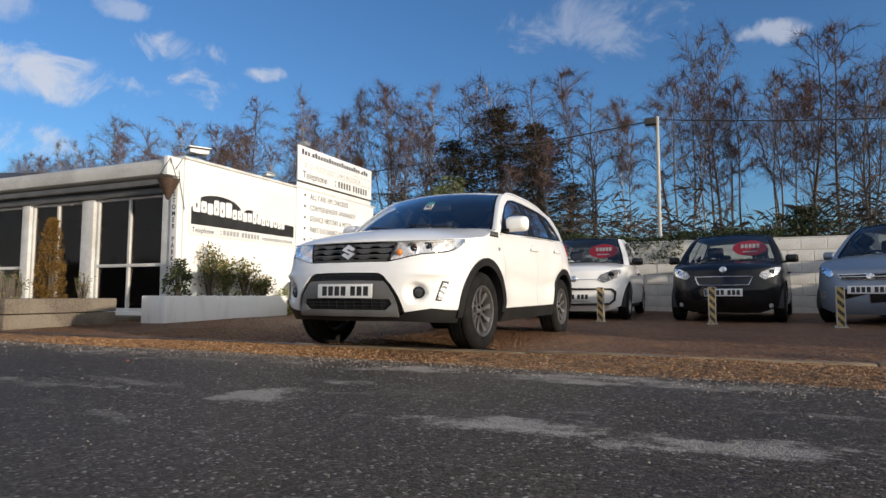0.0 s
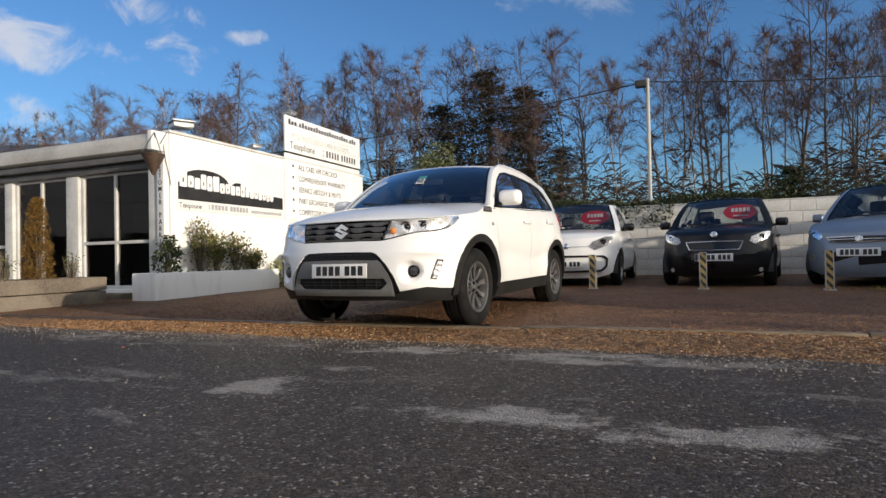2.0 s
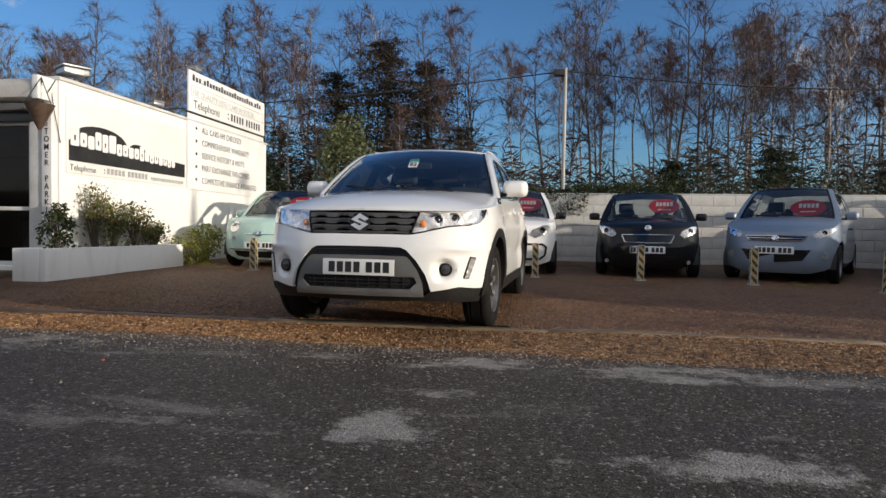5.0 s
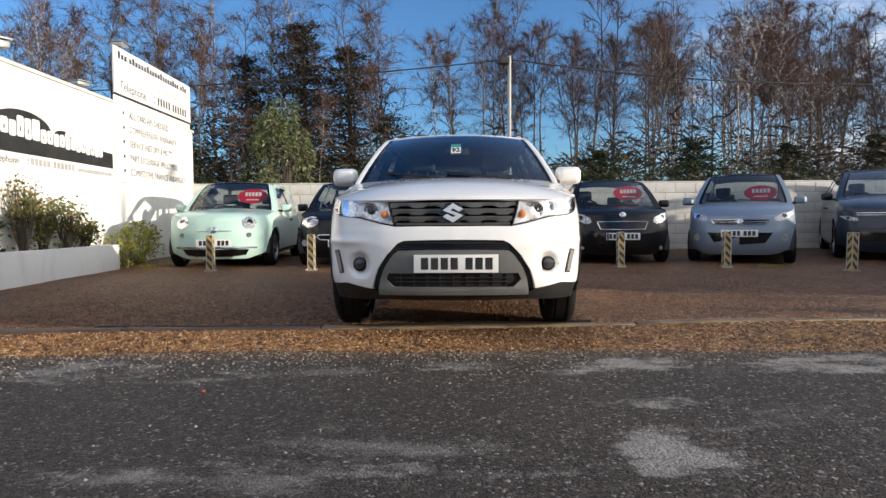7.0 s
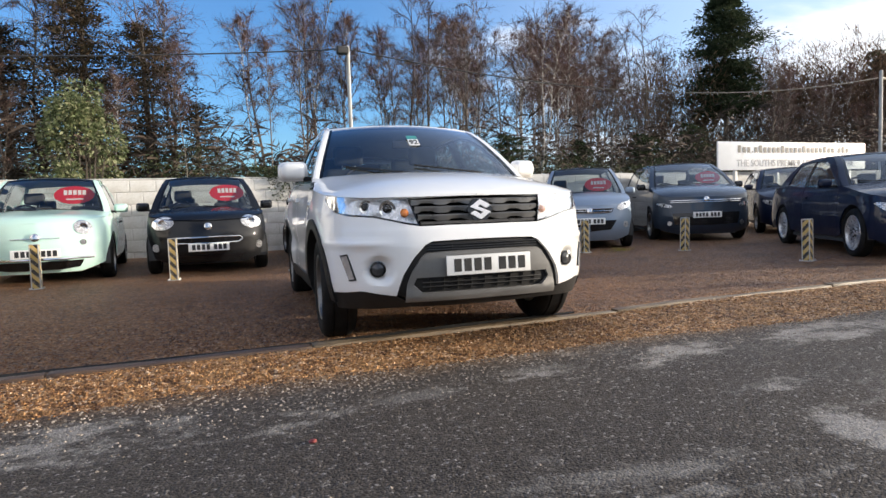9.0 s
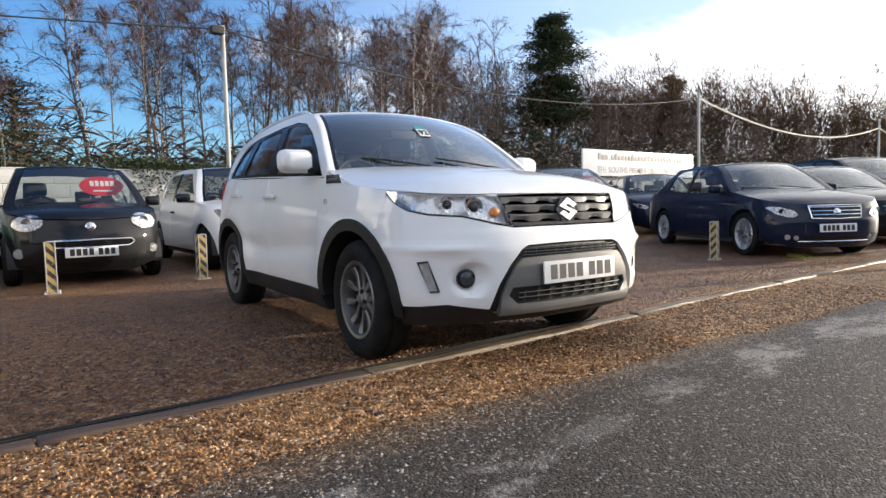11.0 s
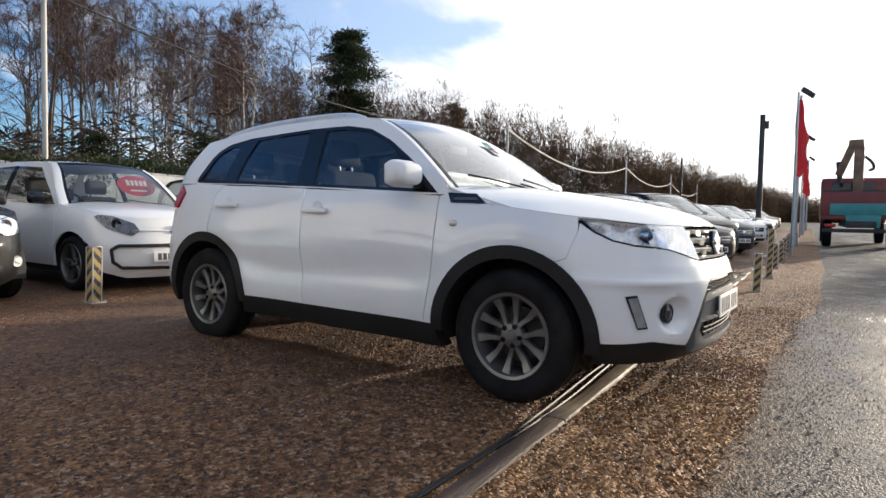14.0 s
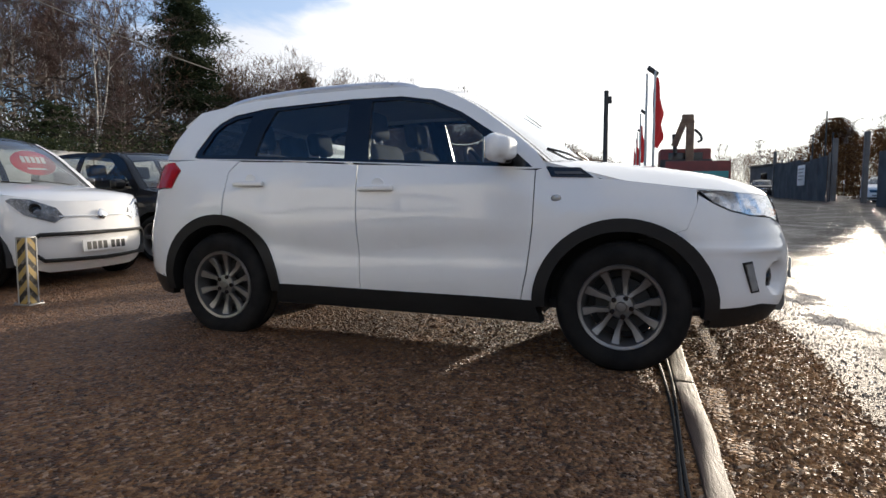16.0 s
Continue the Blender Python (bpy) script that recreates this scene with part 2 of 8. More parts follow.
def asphalt_material():
    g = Nodes("worn_asphalt")
    p = g.pos
    jit = g.node("ShaderNodeTexNoise", Vector=p, Scale=55.0, Detail=2.0)
    shift = g.node("ShaderNodeVectorMath")
    shift.operation = "MULTIPLY_ADD"
    g.l.new(jit.outputs["Color"], shift.inputs[0])
    shift.inputs[1].default_value = (0.02, 0.02, 0.02)
    g.l.new(p, shift.inputs[2])
    chip = g.node("ShaderNodeTexVoronoi", Vector=shift.outputs[0], Scale=100.0)
    tone = g.node("ShaderNodeSeparateColor", Color=chip.outputs["Color"]).outputs[0]
    base = g.ramp(tone, [(0.0, (0.042, 0.034, 0.028)), (0.55, (0.072, 0.060, 0.049)), (0.93, (0.125, 0.107, 0.090)), (1.0, (0.36, 0.33, 0.30))])
    # pale scoured patches, drawn out along the road: the large ones by centre and half size, then a scatter
    sxy = g.node("ShaderNodeSeparateXYZ", Vector=p)
    edge = g.noise(9.0, 5, 0.7, p)
    lobes = g.noise(2.6, 6, 0.65, g.stretch(0.8, 1.4, 1.0, p))
    ragged = g.math("ADD", g.math("MULTIPLY", g.math("SUBTRACT", lobes, 0.53), 6.5), g.math("MULTIPLY", g.math("SUBTRACT", g.noise(16.0, 6, 0.75, p), 0.5), 3.2))
    worn = g.rng(g.math("ADD", g.noise(1.0, 8, 0.62, g.stretch(0.55, 1.5, 1.0, p), 0.35), g.math("MULTIPLY", g.math("SUBTRACT", edge, 0.5), 0.16)), 0.575, 0.66, 0.0, 0.5)
    for cx, cy, rx, ry, k in ((-0.35, 2.16, 1.05, 0.20, 1.0), (0.95, 2.30, 0.6, 0.12, 0.4), (-1.93, 2.34, 0.22, 0.32, 0.9), (-2.70, 2.20, 0.34, 0.10, 0.7), (-3.60, 2.22, 0.42, 0.10, 0.8), (-0.75, 3.50, 1.85, 0.20, 0.95), (1.9, 3.34, 1.4, 0.16, 0.35), (-4.35, 3.42, 0.85, 0.16, 0.8),
                               (-1.85, 2.86, 0.40, 0.09, 0.8), (-4.62, 3.52, 0.45, 0.26, 1.0), (-3.97, 3.32, 0.28, 0.09, 0.9), (-3.30, 3.46, 0.32, 0.08, 0.3), (-2.60, 3.58, 0.32, 0.07, 0.3), (-5.8, 2.5, 0.5, 0.14, 0.7), (-5.2, 1.9, 0.5, 0.12, 0.6), (0.4, 2.85, 0.4, 0.07, 0.5)):
        qx = g.math("MULTIPLY", g.math("SUBTRACT", sxy.outputs[0], cx), 1 / rx)
        qy = g.math("MULTIPLY", g.math("SUBTRACT", sxy.outputs[1], cy), 1 / ry)
        q = g.math("ADD", g.math("SUBTRACT", 1.0, g.math("ADD", g.math("MULTIPLY", qx, qx), g.math("MULTIPLY", qy, qy))), ragged)
        worn = g.math("MAXIMUM", worn, g.rng(q, 0.0, 1.1, 0.0, k))
    w = g.math("MULTIPLY", worn, g.rng(sxy.outputs[0], -0.2, 1.4, 1.0, 0.2))
    # brown grit trodden in along the gravel's edge
    verge = g.math("ADD", sxy.outputs[1], g.math("MULTIPLY", g.math("SUBTRACT", g.noise(3.0, 6, 0.7, p), 0.5), 0.30))
    base = g.mix(g.rng(verge, 3.66, 3.98, 0.0, 0.75), base, g.ramp(tone, [(0.0, (0.035, 0.022, 0.014)), (0.5, (0.15, 0.085, 0.045)), (1.0, (0.42, 0.27, 0.14))]))
    grit = g.rng(tone, 0.15, 0.75)
    base = g.mix(g.math("MULTIPLY", w, g.rng(grit, 0, 1, 0.7, 1.0)), base, (0.37, 0.345, 0.315))
    broad = g.noise(0.16, 3, 0.5, p)
    base = g.mix(g.rng(broad, 0.4, 0.7, 0.0, 0.35), base, (0.022, 0.022, 0.024))
    # wet towards the sun's end of the road
    sx = g.node("ShaderNodeSeparateXYZ", Vector=p).outputs[0]
    wet = g.math("MULTIPLY", g.rng(sx, -4.0, 4.0), g.rng(g.noise(1.1, 7, 0.7, p), 0.44, 0.60))
    base = g.mix(g.math("MULTIPLY", wet, 0.55), base, (0.032, 0.027, 0.023))
    rough = g.math("SUBTRACT", g.rng(w, 0, 1, 0.62, 0.92), g.math("MULTIPLY", wet, 0.22))
    h = g.math("SUBTRACT", 1.0, chip.outputs["Distance"])
    n = g.bump(h, 0.008, g.rng(wet, 0, 1, 0.75, 1.0))
    n = g.bump(g.noise(2.2, 4, 0.6, p), 0.02, 0.5, n)
    return g.bsdf(base, rough, n, Specular_IOR_Level=g.math("MULTIPLY", g.rng(wet, 0, 1, 0.12, 0.24), g.rng(w, 0, 1, 1.0, 0.25)))


def render_wall():
    """White painted render, streaked and stained."""
    g = Nodes("white_painted_wall")
    st = g.noise(2.0, 6, 0.65, g.stretch(3.0, 3.0, 0.6))
    spot = g.noise(7.0, 5, 0.7)
    col = g.mix(g.rng(st, 0.5, 0.8, 0.0, 0.5), (0.80, 0.79, 0.76), (0.55, 0.53, 0.48))
    col = g.mix(g.rng(spot, 0.63, 0.74, 0.0, 0.4), col, (0.42, 0.40, 0.36))
    return g.bsdf(col, 0.75, g.bump(g.noise(38, 4), 0.004, 0.7))


def wood(name, c1, c2, wear=(0.45, 0.40, 0.33), amount=0.5, rough=0.8):
    g = Nodes(name)
    grain = g.noise(3.0, 6, 0.7, g.stretch(1.2, 14, 14), 0.6)
    big = g.noise(1.3, 5, 0.6)
    col = g.mix(g.rng(grain, 0.3, 0.7), c1, c2)
    col = g.mix(g.rng(big, 0.45, 0.65, 0.0, amount), col, wear)
    return g.bsdf(col, rough, g.bump(grain, 0.006))


def birch_bark():
    g = Nodes("birch_bark")
    z = g.node("ShaderNodeSeparateXYZ", Vector=g.co).outputs[2]
    band = g.noise(2.0, 5, 0.7, g.stretch(2, 2, 7))
    col = g.mix(g.rng(band, 0.46, 0.58), (0.14, 0.115, 0.095), (0.55, 0.50, 0.44))
    dark = g.node("ShaderNodeObjectInfo").outputs["Random"]
    col = g.mix(g.rng(dark, 0.35, 0.85, 0.0, 0.9), col, (0.11, 0.09, 0.072))
    return g.bsdf(col, 0.85, g.bump(band, 0.02))


def hazard_material():
    """Yellow and black slanting stripes on worn plate."""
    g = Nodes("hazard_stripes")
    s = g.node("ShaderNodeSeparateXYZ", Vector=g.co)
    v = g.math("ADD", s.outputs[2], g.math("MULTIPLY", g.math("ADD", s.outputs[0], s.outputs[1]), 1.1))
    f = g.math("FRACT", g.math("MULTIPLY", v, 8.6))
    st = g.math("GREATER_THAN", f, 0.5)
    wear = g.rng(g.noise(22, 5, 0.7), 0.52, 0.62)
    col = g.mix(st, (0.028, 0.024, 0.020), (0.46, 0.32, 0.10))
    col = g.mix(g.math("MULTIPLY", wear, 0.6), col, (0.34, 0.31, 0.26))
    return g.bsdf(col, 0.6, g.bump(g.noise(60, 3), 0.001))


def leaf_material(name, c1, c2, c3, shine=(0.6, 0.3)):
    g = Nodes(name)
    r = g.node("ShaderNodeNewGeometry").outputs["Random Per Island"]
    col = g.ramp(r, [(0.0, c1), (0.55, c2), (1.0, c3)])
    n = g.node("ShaderNodeBsdfPrincipled", Base_Color=col, Roughness=shine[0], Specular_IOR_Level=shine[1])
    tr = g.node("ShaderNodeBsdfTranslucent", Color=col)
    mx = g.n.new("ShaderNodeMixShader")
    mx.inputs[0].default_value = 0.25
    g.l.new(n.outputs[0], mx.inputs[1])
    g.l.new(tr.outputs[0], mx.inputs[2])
    g.l.new(mx.outputs[0], g.out.inputs[0])
    return g.m


M = {}
M["gravel"] = gravel_material()
M["asphalt"] = asphalt_material()
M["grit"] = varied("grey_stone_grit", (0.10, 0.082, 0.066), (0.42, 0.36, 0.30), 0.7, 9.0, 70, 0, Specular_IOR_Level=0.2)
M["render"] = render_wall()
M["white"] = varied("white_board", (0.83, 0.83, 0.82), (0.72, 0.72, 0.70), 0.45, 1.2, 40, 0.0004)
M["banner"] = varied("banner_vinyl", (0.78, 0.775, 0.76), (0.72, 0.71, 0.69), 0.5, 0.9, 30, 0.0005)
M["ink"] = varied("black_print", (0.012, 0.012, 0.013), (0.03, 0.03, 0.03), 0.5, 4, 60, 0)
M["grey_print"] = varied("grey_print", (0.30, 0.30, 0.31), (0.38, 0.38, 0.38), 0.55, 4, 60, 0)
M["navy_print"] = varied("navy_print", (0.02, 0.025, 0.04), (0.04, 0.045, 0.06), 0.5, 4, 60, 0)
M["white_print"] = varied("white_print", (0.8, 0.8, 0.79), (0.74, 0.74, 0.73), 0.5, 4, 60, 0)
M["blockpaint"] = varied("painted_block", (0.70, 0.69, 0.66), (0.52, 0.50, 0.45), 0.8, 2.2, 45, 0.004)
M["mortar"] = varied("painted_joint", (0.62, 0.61, 0.58), (0.46, 0.44, 0.40), 0.9, 3, 50, 0.003)
# baulk timber twice: paled by painted sun, then browned by the car's painted shade
M["timber"] = wood("sunlit_old_timber", (0.11, 0.078, 0.046), (0.26, 0.19, 0.115), (0.40, 0.31, 0.20), 0.5, 0.55)
M["dark_shaded_timber"] = wood("dark_shaded_timber", (0.042, 0.025, 0.017), (0.095, 0.060, 0.040), (0.17, 0.12, 0.085), 0.35, 0.58)
M["sleeper"] = wood("planter_timber", (0.075, 0.060, 0.045), (0.19, 0.155, 0.115), (0.27, 0.23, 0.18), 0.45)
# this grey holds the fascia's grime and the shade on the office front
M["fascia"] = varied("grimy_shaded_fascia_board", (0.50, 0.485, 0.45), (0.36, 0.345, 0.315), 0.6, 1.6, 25, 0.001)
M["joinery"] = varied("white_joinery", (0.64, 0.635, 0.61), (0.50, 0.49, 0.46), 0.5, 2.5, 30, 0.0008)
# floor near black: the unlit room's shade is put into the colour
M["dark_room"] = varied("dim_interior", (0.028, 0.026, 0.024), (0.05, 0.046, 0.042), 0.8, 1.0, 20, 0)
M["shop_glass"] = glass_pane("shop_glass", (0.5, 0.48, 0.46), 1.45, 0.10)
M["car_glass"] = glass_pane("car_glass", (0.78, 0.84, 0.83), 1.5, 2.3)
M["side_glass"] = glass_pane("side_glass", (0.66, 0.71, 0.73), 1.5, 1.5)
M["hatch_glass"] = glass_pane("hatch_glass", (0.72, 0.76, 0.76), 1.5, 1.6)
M["privacy_glass"] = glass_pane("privacy_glass", (0.48, 0.53, 0.56))
M["lens"] = glass_pane("lamp_lens", (0.97, 0.97, 0.97), 1.45, 0.6)
M["white_paint"] = car_paint("white_car_paint", (0.83, 0.828, 0.81), 0.0, 1.0, 1.6)
M["mint_paint"] = car_paint("mint_car_paint", (0.50, 0.71, 0.63))
M["black_paint"] = car_paint("black_car_paint", (0.005, 0.0055, 0.007), 0.0, 0.6)
M["navy_paint"] = car_paint("navy_car_paint", (0.005, 0.010, 0.030), 0.1, 0.55)
M["silver_paint"] = car_paint("pale_blue_silver_paint", (0.23, 0.285, 0.36), 0.4)
M["slate_paint"] = car_paint("slate_car_paint", (0.020, 0.030, 0.048), 0.2)
M["grey_paint"] = car_paint("mid_grey_car_paint", (0.22, 0.23, 0.25), 0.5)
M["cladding"] = varied("black_plastic", (0.009, 0.009, 0.009), (0.016, 0.016, 0.016), 0.55, 3, 160, 0.0006, Specular_IOR_Level=0.35)
M["gloss_black"] = varied("gloss_black", (0.006, 0.006, 0.007), (0.010, 0.010, 0.011), 0.14, 3, 60, 0)
M["grey_plastic"] = varied("grey_plastic", (0.070, 0.069, 0.066), (0.10, 0.098, 0.094), 0.36, 3, 140, 0.0004)
M["skid"] = varied("satin_grey_bumper_insert", (0.185, 0.182, 0.174), (0.23, 0.226, 0.217), 0.36, 3, 140, 0.0003, 0.45)
M["chrome"] = varied("chrome", (0.72, 0.72, 0.72), (0.62, 0.62, 0.63), 0.14, 5, 60, 0, 1.0)
M["satin"] = varied("satin_metal", (0.42, 0.42, 0.42), (0.5, 0.5, 0.5), 0.32, 5, 60, 0, 0.9)
M["alloy"] = varied("grey_alloy", (0.19, 0.186, 0.18), (0.25, 0.245, 0.24), 0.36, 6, 80, 0, 0.75)
M["bright_alloy"] = varied("silver_alloy", (0.55, 0.55, 0.56), (0.62, 0.62, 0.63), 0.3, 6, 80, 0, 0.8)
M["tyre"] = varied("tyre_rubber", (0.006, 0.006, 0.006), (0.016, 0.015, 0.014), 0.8, 9, 120, 0.0008, Specular_IOR_Level=0.2)
M["lamp_bowl"] = varied("lamp_reflector", (0.74, 0.74, 0.74), (0.88, 0.87, 0.86), 0.28, 9, 40, 0.0006, 0.4)
M["fog_glass"] = varied("smoked_lamp_glass", (0.05, 0.05, 0.052), (0.09, 0.09, 0.092), 0.10, 9, 40, 0.0004, 0.3)
M["strip_glass"] = varied("ribbed_lamp_glass", (0.40, 0.40, 0.40), (0.55, 0.55, 0.54), 0.16, 9, 40, 0.0006, 0.5)
M["grille_bar"] = varied("satin_grille_bar", (0.105, 0.103, 0.10), (0.125, 0.123, 0.12), 0.34, 5, 9, 0, 0.35)
M["lamp_dim"] = varied("grey_lamp_reflector", (0.34, 0.34, 0.35), (0.52, 0.52, 0.52), 0.25, 12, 40, 0.0006, 0.6)
M["lamp_dark"] = varied("dark_lamp_bezel", (0.10, 0.10, 0.102), (0.24, 0.24, 0.24), 0.22, 12, 40, 0.0006, 0.4)
M["badge"] = varied("brushed_badge", (0.78, 0.78, 0.79), (0.70, 0.70, 0.71), 0.35, 5, 60, 0, 0.5)
M["black_mesh"] = varied("matt_black_mesh", (0.006, 0.006, 0.006), (0.010, 0.010, 0.010), 0.8, 5, 60, 0)
M["plate"] = varied("number_plate_white", (0.80, 0.80, 0.78), (0.72, 0.72, 0.70), 0.4, 6, 60, 0)
M["red_card"] = varied("red_price_card", (0.55, 0.010, 0.022), (0.62, 0.02, 0.03), 0.5, 3, 60, 0)
M["red_lens"] = varied("red_lamp_lens", (0.42, 0.006, 0.010), (0.50, 0.015, 0.02), 0.12, 4, 30, 0)
M["amber"] = varied("amber_bulb", (0.75, 0.20, 0.03), (0.85, 0.28, 0.06), 0.2, 8, 40, 0)
M["seat"] = varied("grey_seat_cloth", (0.05, 0.052, 0.056), (0.085, 0.088, 0.092), 0.9, 5, 180, 0.001)
M["trim_dark"] = varied("dark_car_trim", (0.022, 0.022, 0.023), (0.035, 0.035, 0.036), 0.7, 5, 120, 0.0005)
M["headliner"] = varied("pale_headliner", (0.42, 0.42, 0.40), (0.48, 0.48, 0.46), 0.9, 5, 120, 0.0005)
M["galv"] = varied("galvanised_steel", (0.36, 0.37, 0.37), (0.50, 0.51, 0.51), 0.42, 6, 90, 0.0004, 0.7)
M["pole_paint"] = varied("pale_pole_paint", (0.50, 0.49, 0.46), (0.38, 0.37, 0.34), 0.6, 2, 50, 0.0006)
M["dark_steel"] = varied("dark_steel", (0.025, 0.025, 0.025), (0.05, 0.048, 0.045), 0.6, 4, 60, 0.0005)
M["flag"] = varied("red_flag_cloth", (0.62, 0.02, 0.02), (0.52, 0.015, 0.02), 0.8, 3, 90, 0.0006)
M["rope"] = varied("pale_rope_light", (0.62, 0.58, 0.46), (0.52, 0.48, 0.38), 0.6, 6, 60, 0.0006)
M["hazard"] = hazard_material()
M["birch"] = birch_bark()
M["twig"] = varied("brown_twigs", (0.095, 0.060, 0.050), (0.195, 0.122, 0.102), 0.9, 0.4, 6, 0, Specular_IOR_Level=0.1)
M["brush"] = varied("dark_brushwood", (0.040, 0.028, 0.020), (0.085, 0.060, 0.042), 0.9, 0.5, 8, 0)
# brown lifted so that distance haze over the far wood is in the colour
M["far_brush"] = leaf_material("far_brown_wood", (0.078, 0.056, 0.042), (0.155, 0.105, 0.072), (0.27, 0.170, 0.098), (0.9, 0.06))
M["rust_brush"] = leaf_material("rusty_thicket", (0.06, 0.038, 0.018), (0.12, 0.068, 0.026), (0.22, 0.12, 0.04), (0.9, 0.06))
M["bark"] = varied("grey_bark", (0.07, 0.055, 0.042), (0.14, 0.115, 0.09), 0.9, 3, 30, 0.01)
M["pine_leaf"] = leaf_material("pine_needles", (0.018, 0.027, 0.014), (0.036, 0.050, 0.026), (0.070, 0.082, 0.040), (0.9, 0.1))
M["holly_leaf"] = leaf_material("pale_evergreen_leaves", (0.045, 0.065, 0.025), (0.12, 0.145, 0.06), (0.30, 0.30, 0.17))
M["bush_leaf"] = leaf_material("dark_evergreen_leaves", (0.016, 0.026, 0.010), (0.034, 0.048, 0.018), (0.075, 0.085, 0.032))
M["rose_leaf"] = leaf_material("rose_leaves", (0.05, 0.075, 0.02), (0.13, 0.15, 0.045), (0.34, 0.22, 0.08))
M["thuja_leaf"] = leaf_material("bronze_conifer_leaves", (0.10, 0.055, 0.014), (0.20, 0.11, 0.025), (0.30, 0.19, 0.05))
M["yellow_leaf"] = leaf_material("yellow_green_leaves", (0.11, 0.13, 0.02), (0.24, 0.25, 0.04), (0.40, 0.36, 0.07))
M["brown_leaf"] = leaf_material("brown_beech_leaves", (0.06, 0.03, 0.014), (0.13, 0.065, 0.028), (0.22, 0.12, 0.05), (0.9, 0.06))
M["dark_leaf"] = leaf_material("dark_conifer_leaves", (0.022, 0.020, 0.012), (0.050, 0.040, 0.024), (0.10, 0.066, 0.038), (0.9, 0.06))
M["truck_red"] = varied("faded_red_paint", (0.22, 0.035, 0.028), (0.15, 0.03, 0.025), 0.5, 2, 30, 0.0005)
M["rust"] = varied("rusty_crane_paint", (0.24, 0.15, 0.085), (0.13, 0.075, 0.05), 0.6, 3, 40, 0.001)
M["teal"] = varied("teal_board", (0.035, 0.22, 0.22), (0.05, 0.28, 0.27), 0.5, 2, 30, 0)
M["fence"] = varied("grey_fence_sheet", (0.10, 0.092, 0.086), (0.16, 0.148, 0.138), 0.85, 1.0, 30, 0.001)
M["roof_dark"] = varied("dark_roof_sheet", (0.03, 0.032, 0.038), (0.055, 0.057, 0.062), 0.5, 1.5, 20, 0.002)
M["lawn"] = varied("rough_grass", (0.05, 0.07, 0.02), (0.13, 0.11, 0.045), 0.9, 0.8, 14, 0.03)
M["lamp_on"] = varied("lamp_glass", (0.7, 0.7, 0.66), (0.6, 0.6, 0.58), 0.2, 4, 40, 0)

# ---- shape helpers ----
from mathutils.geometry import tessellate_polygon


def part(name, bm, material, parent=None, label="", smooth=40):
    """Links a bmesh as one mesh object under a thing or a part."""
    me = bpy.data.meshes.new(name)
    bm.to_mesh(me)
    bm.free()
    me.materials.append(material)
    me.polygons.foreach_set("use_smooth", [smooth > 0] * len(me.polygons))
    if smooth:
        me.set_sharp_from_angle(angle=radians(smooth))
    ob = new(name, me)
    ob.parent = parent
    if label:
        ob["label"] = label
    return ob


def raw(name, verts, faces, material, parent=None, label="", smooth=False):
    me = bpy.data.meshes.new(name)
    me.from_pydata(verts, [], faces)
    me.materials.append(material)
    if smooth:
        me.polygons.foreach_set("use_smooth", [True] * len(me.polygons))
    ob = new(name, me)
    ob.parent = parent
    if label:
        ob["label"] = label
    return ob


def thing(name, m, label, category, group="", kind=""):
    ob = new(name)
    ob.matrix_basis = m
    return tagged(ob, label, category, group, kind)


def box(sx, sy, sz, at=(0, 0, 0), bevel=0.0, bm=None, m=None, seg=2):
    """A box centred on at, with rounded edges."""
    b = bmesh.new()
    bmesh.ops.create_cube(b, size=1)
    bmesh.ops.scale(b, vec=(sx, sy, sz), verts=b.verts)
    if bevel:
        bmesh.ops.bevel(b, geom=b.edges[:], offset=bevel, segments=seg, affect="EDGES", profile=0.6)
    bmesh.ops.translate(b, vec=at, verts=b.verts)
    if m is not None:
        bmesh.ops.transform(b, matrix=m, verts=b.verts)
    return join(bm, b)


def join(bm, b):
    if bm is None:
        return b
    me = bpy.data.meshes.new("tmp")
    b.to_mesh(me)
    b.free()
    bm.from_mesh(me)
    bpy.data.meshes.remove(me)
    return bm


def tube(points, radius, sides=8, bm=None, caps=True):
    """A tube along points; radius is a number or one for each point."""
    bm = bm or bmesh.new()
    pts = [Vector(p) for p in points]
    rad = [radius] * len(pts) if isinstance(radius, (int, float)) else radius
    rings = []
    ref = None
    for i, p in enumerate(pts):
        d = (pts[min(i + 1, len(pts) - 1)] - pts[max(i - 1, 0)]).normalized()
        if ref is None:
            ref = d.orthogonal().normalized()
        ref = (ref - d * ref.dot(d)).normalized()
        q = d.cross(ref)
        rings.append([bm.verts.new(p + (ref * math.cos(a) + q * math.sin(a)) * rad[i]) for a in (2 * math.pi * k / sides for k in range(sides))])
    for a, b in zip(rings, rings[1:]):
        for k in range(sides):
            bm.faces.new((a[k], a[(k + 1) % sides], b[(k + 1) % sides], b[k]))
    if caps:
        bm.faces.new(rings[0][::-1])
        bm.faces.new(rings[-1])
    return bm


def lathe(profile, sides=32, axis="y", bm=None):
    """Spins (radius, along) pairs about an axis through the origin."""
    bm = bm or bmesh.new()
    rings = []
    for r, h in profile:
        ring = []
        for k in range(sides):
            a = 2 * math.pi * k / sides
            c, s = r * math.cos(a), r * math.sin(a)
            ring.append(bm.verts.new({"y": (c, h, s), "z": (c, s, h), "x": (h, c, s)}[axis]))
        rings.append(ring)
    for a, b in zip(rings, rings[1:]):
        for k in range(sides):
            bm.faces.new((a[k], a[(k + 1) % sides], b[(k + 1) % sides], b[k]))
    return bm


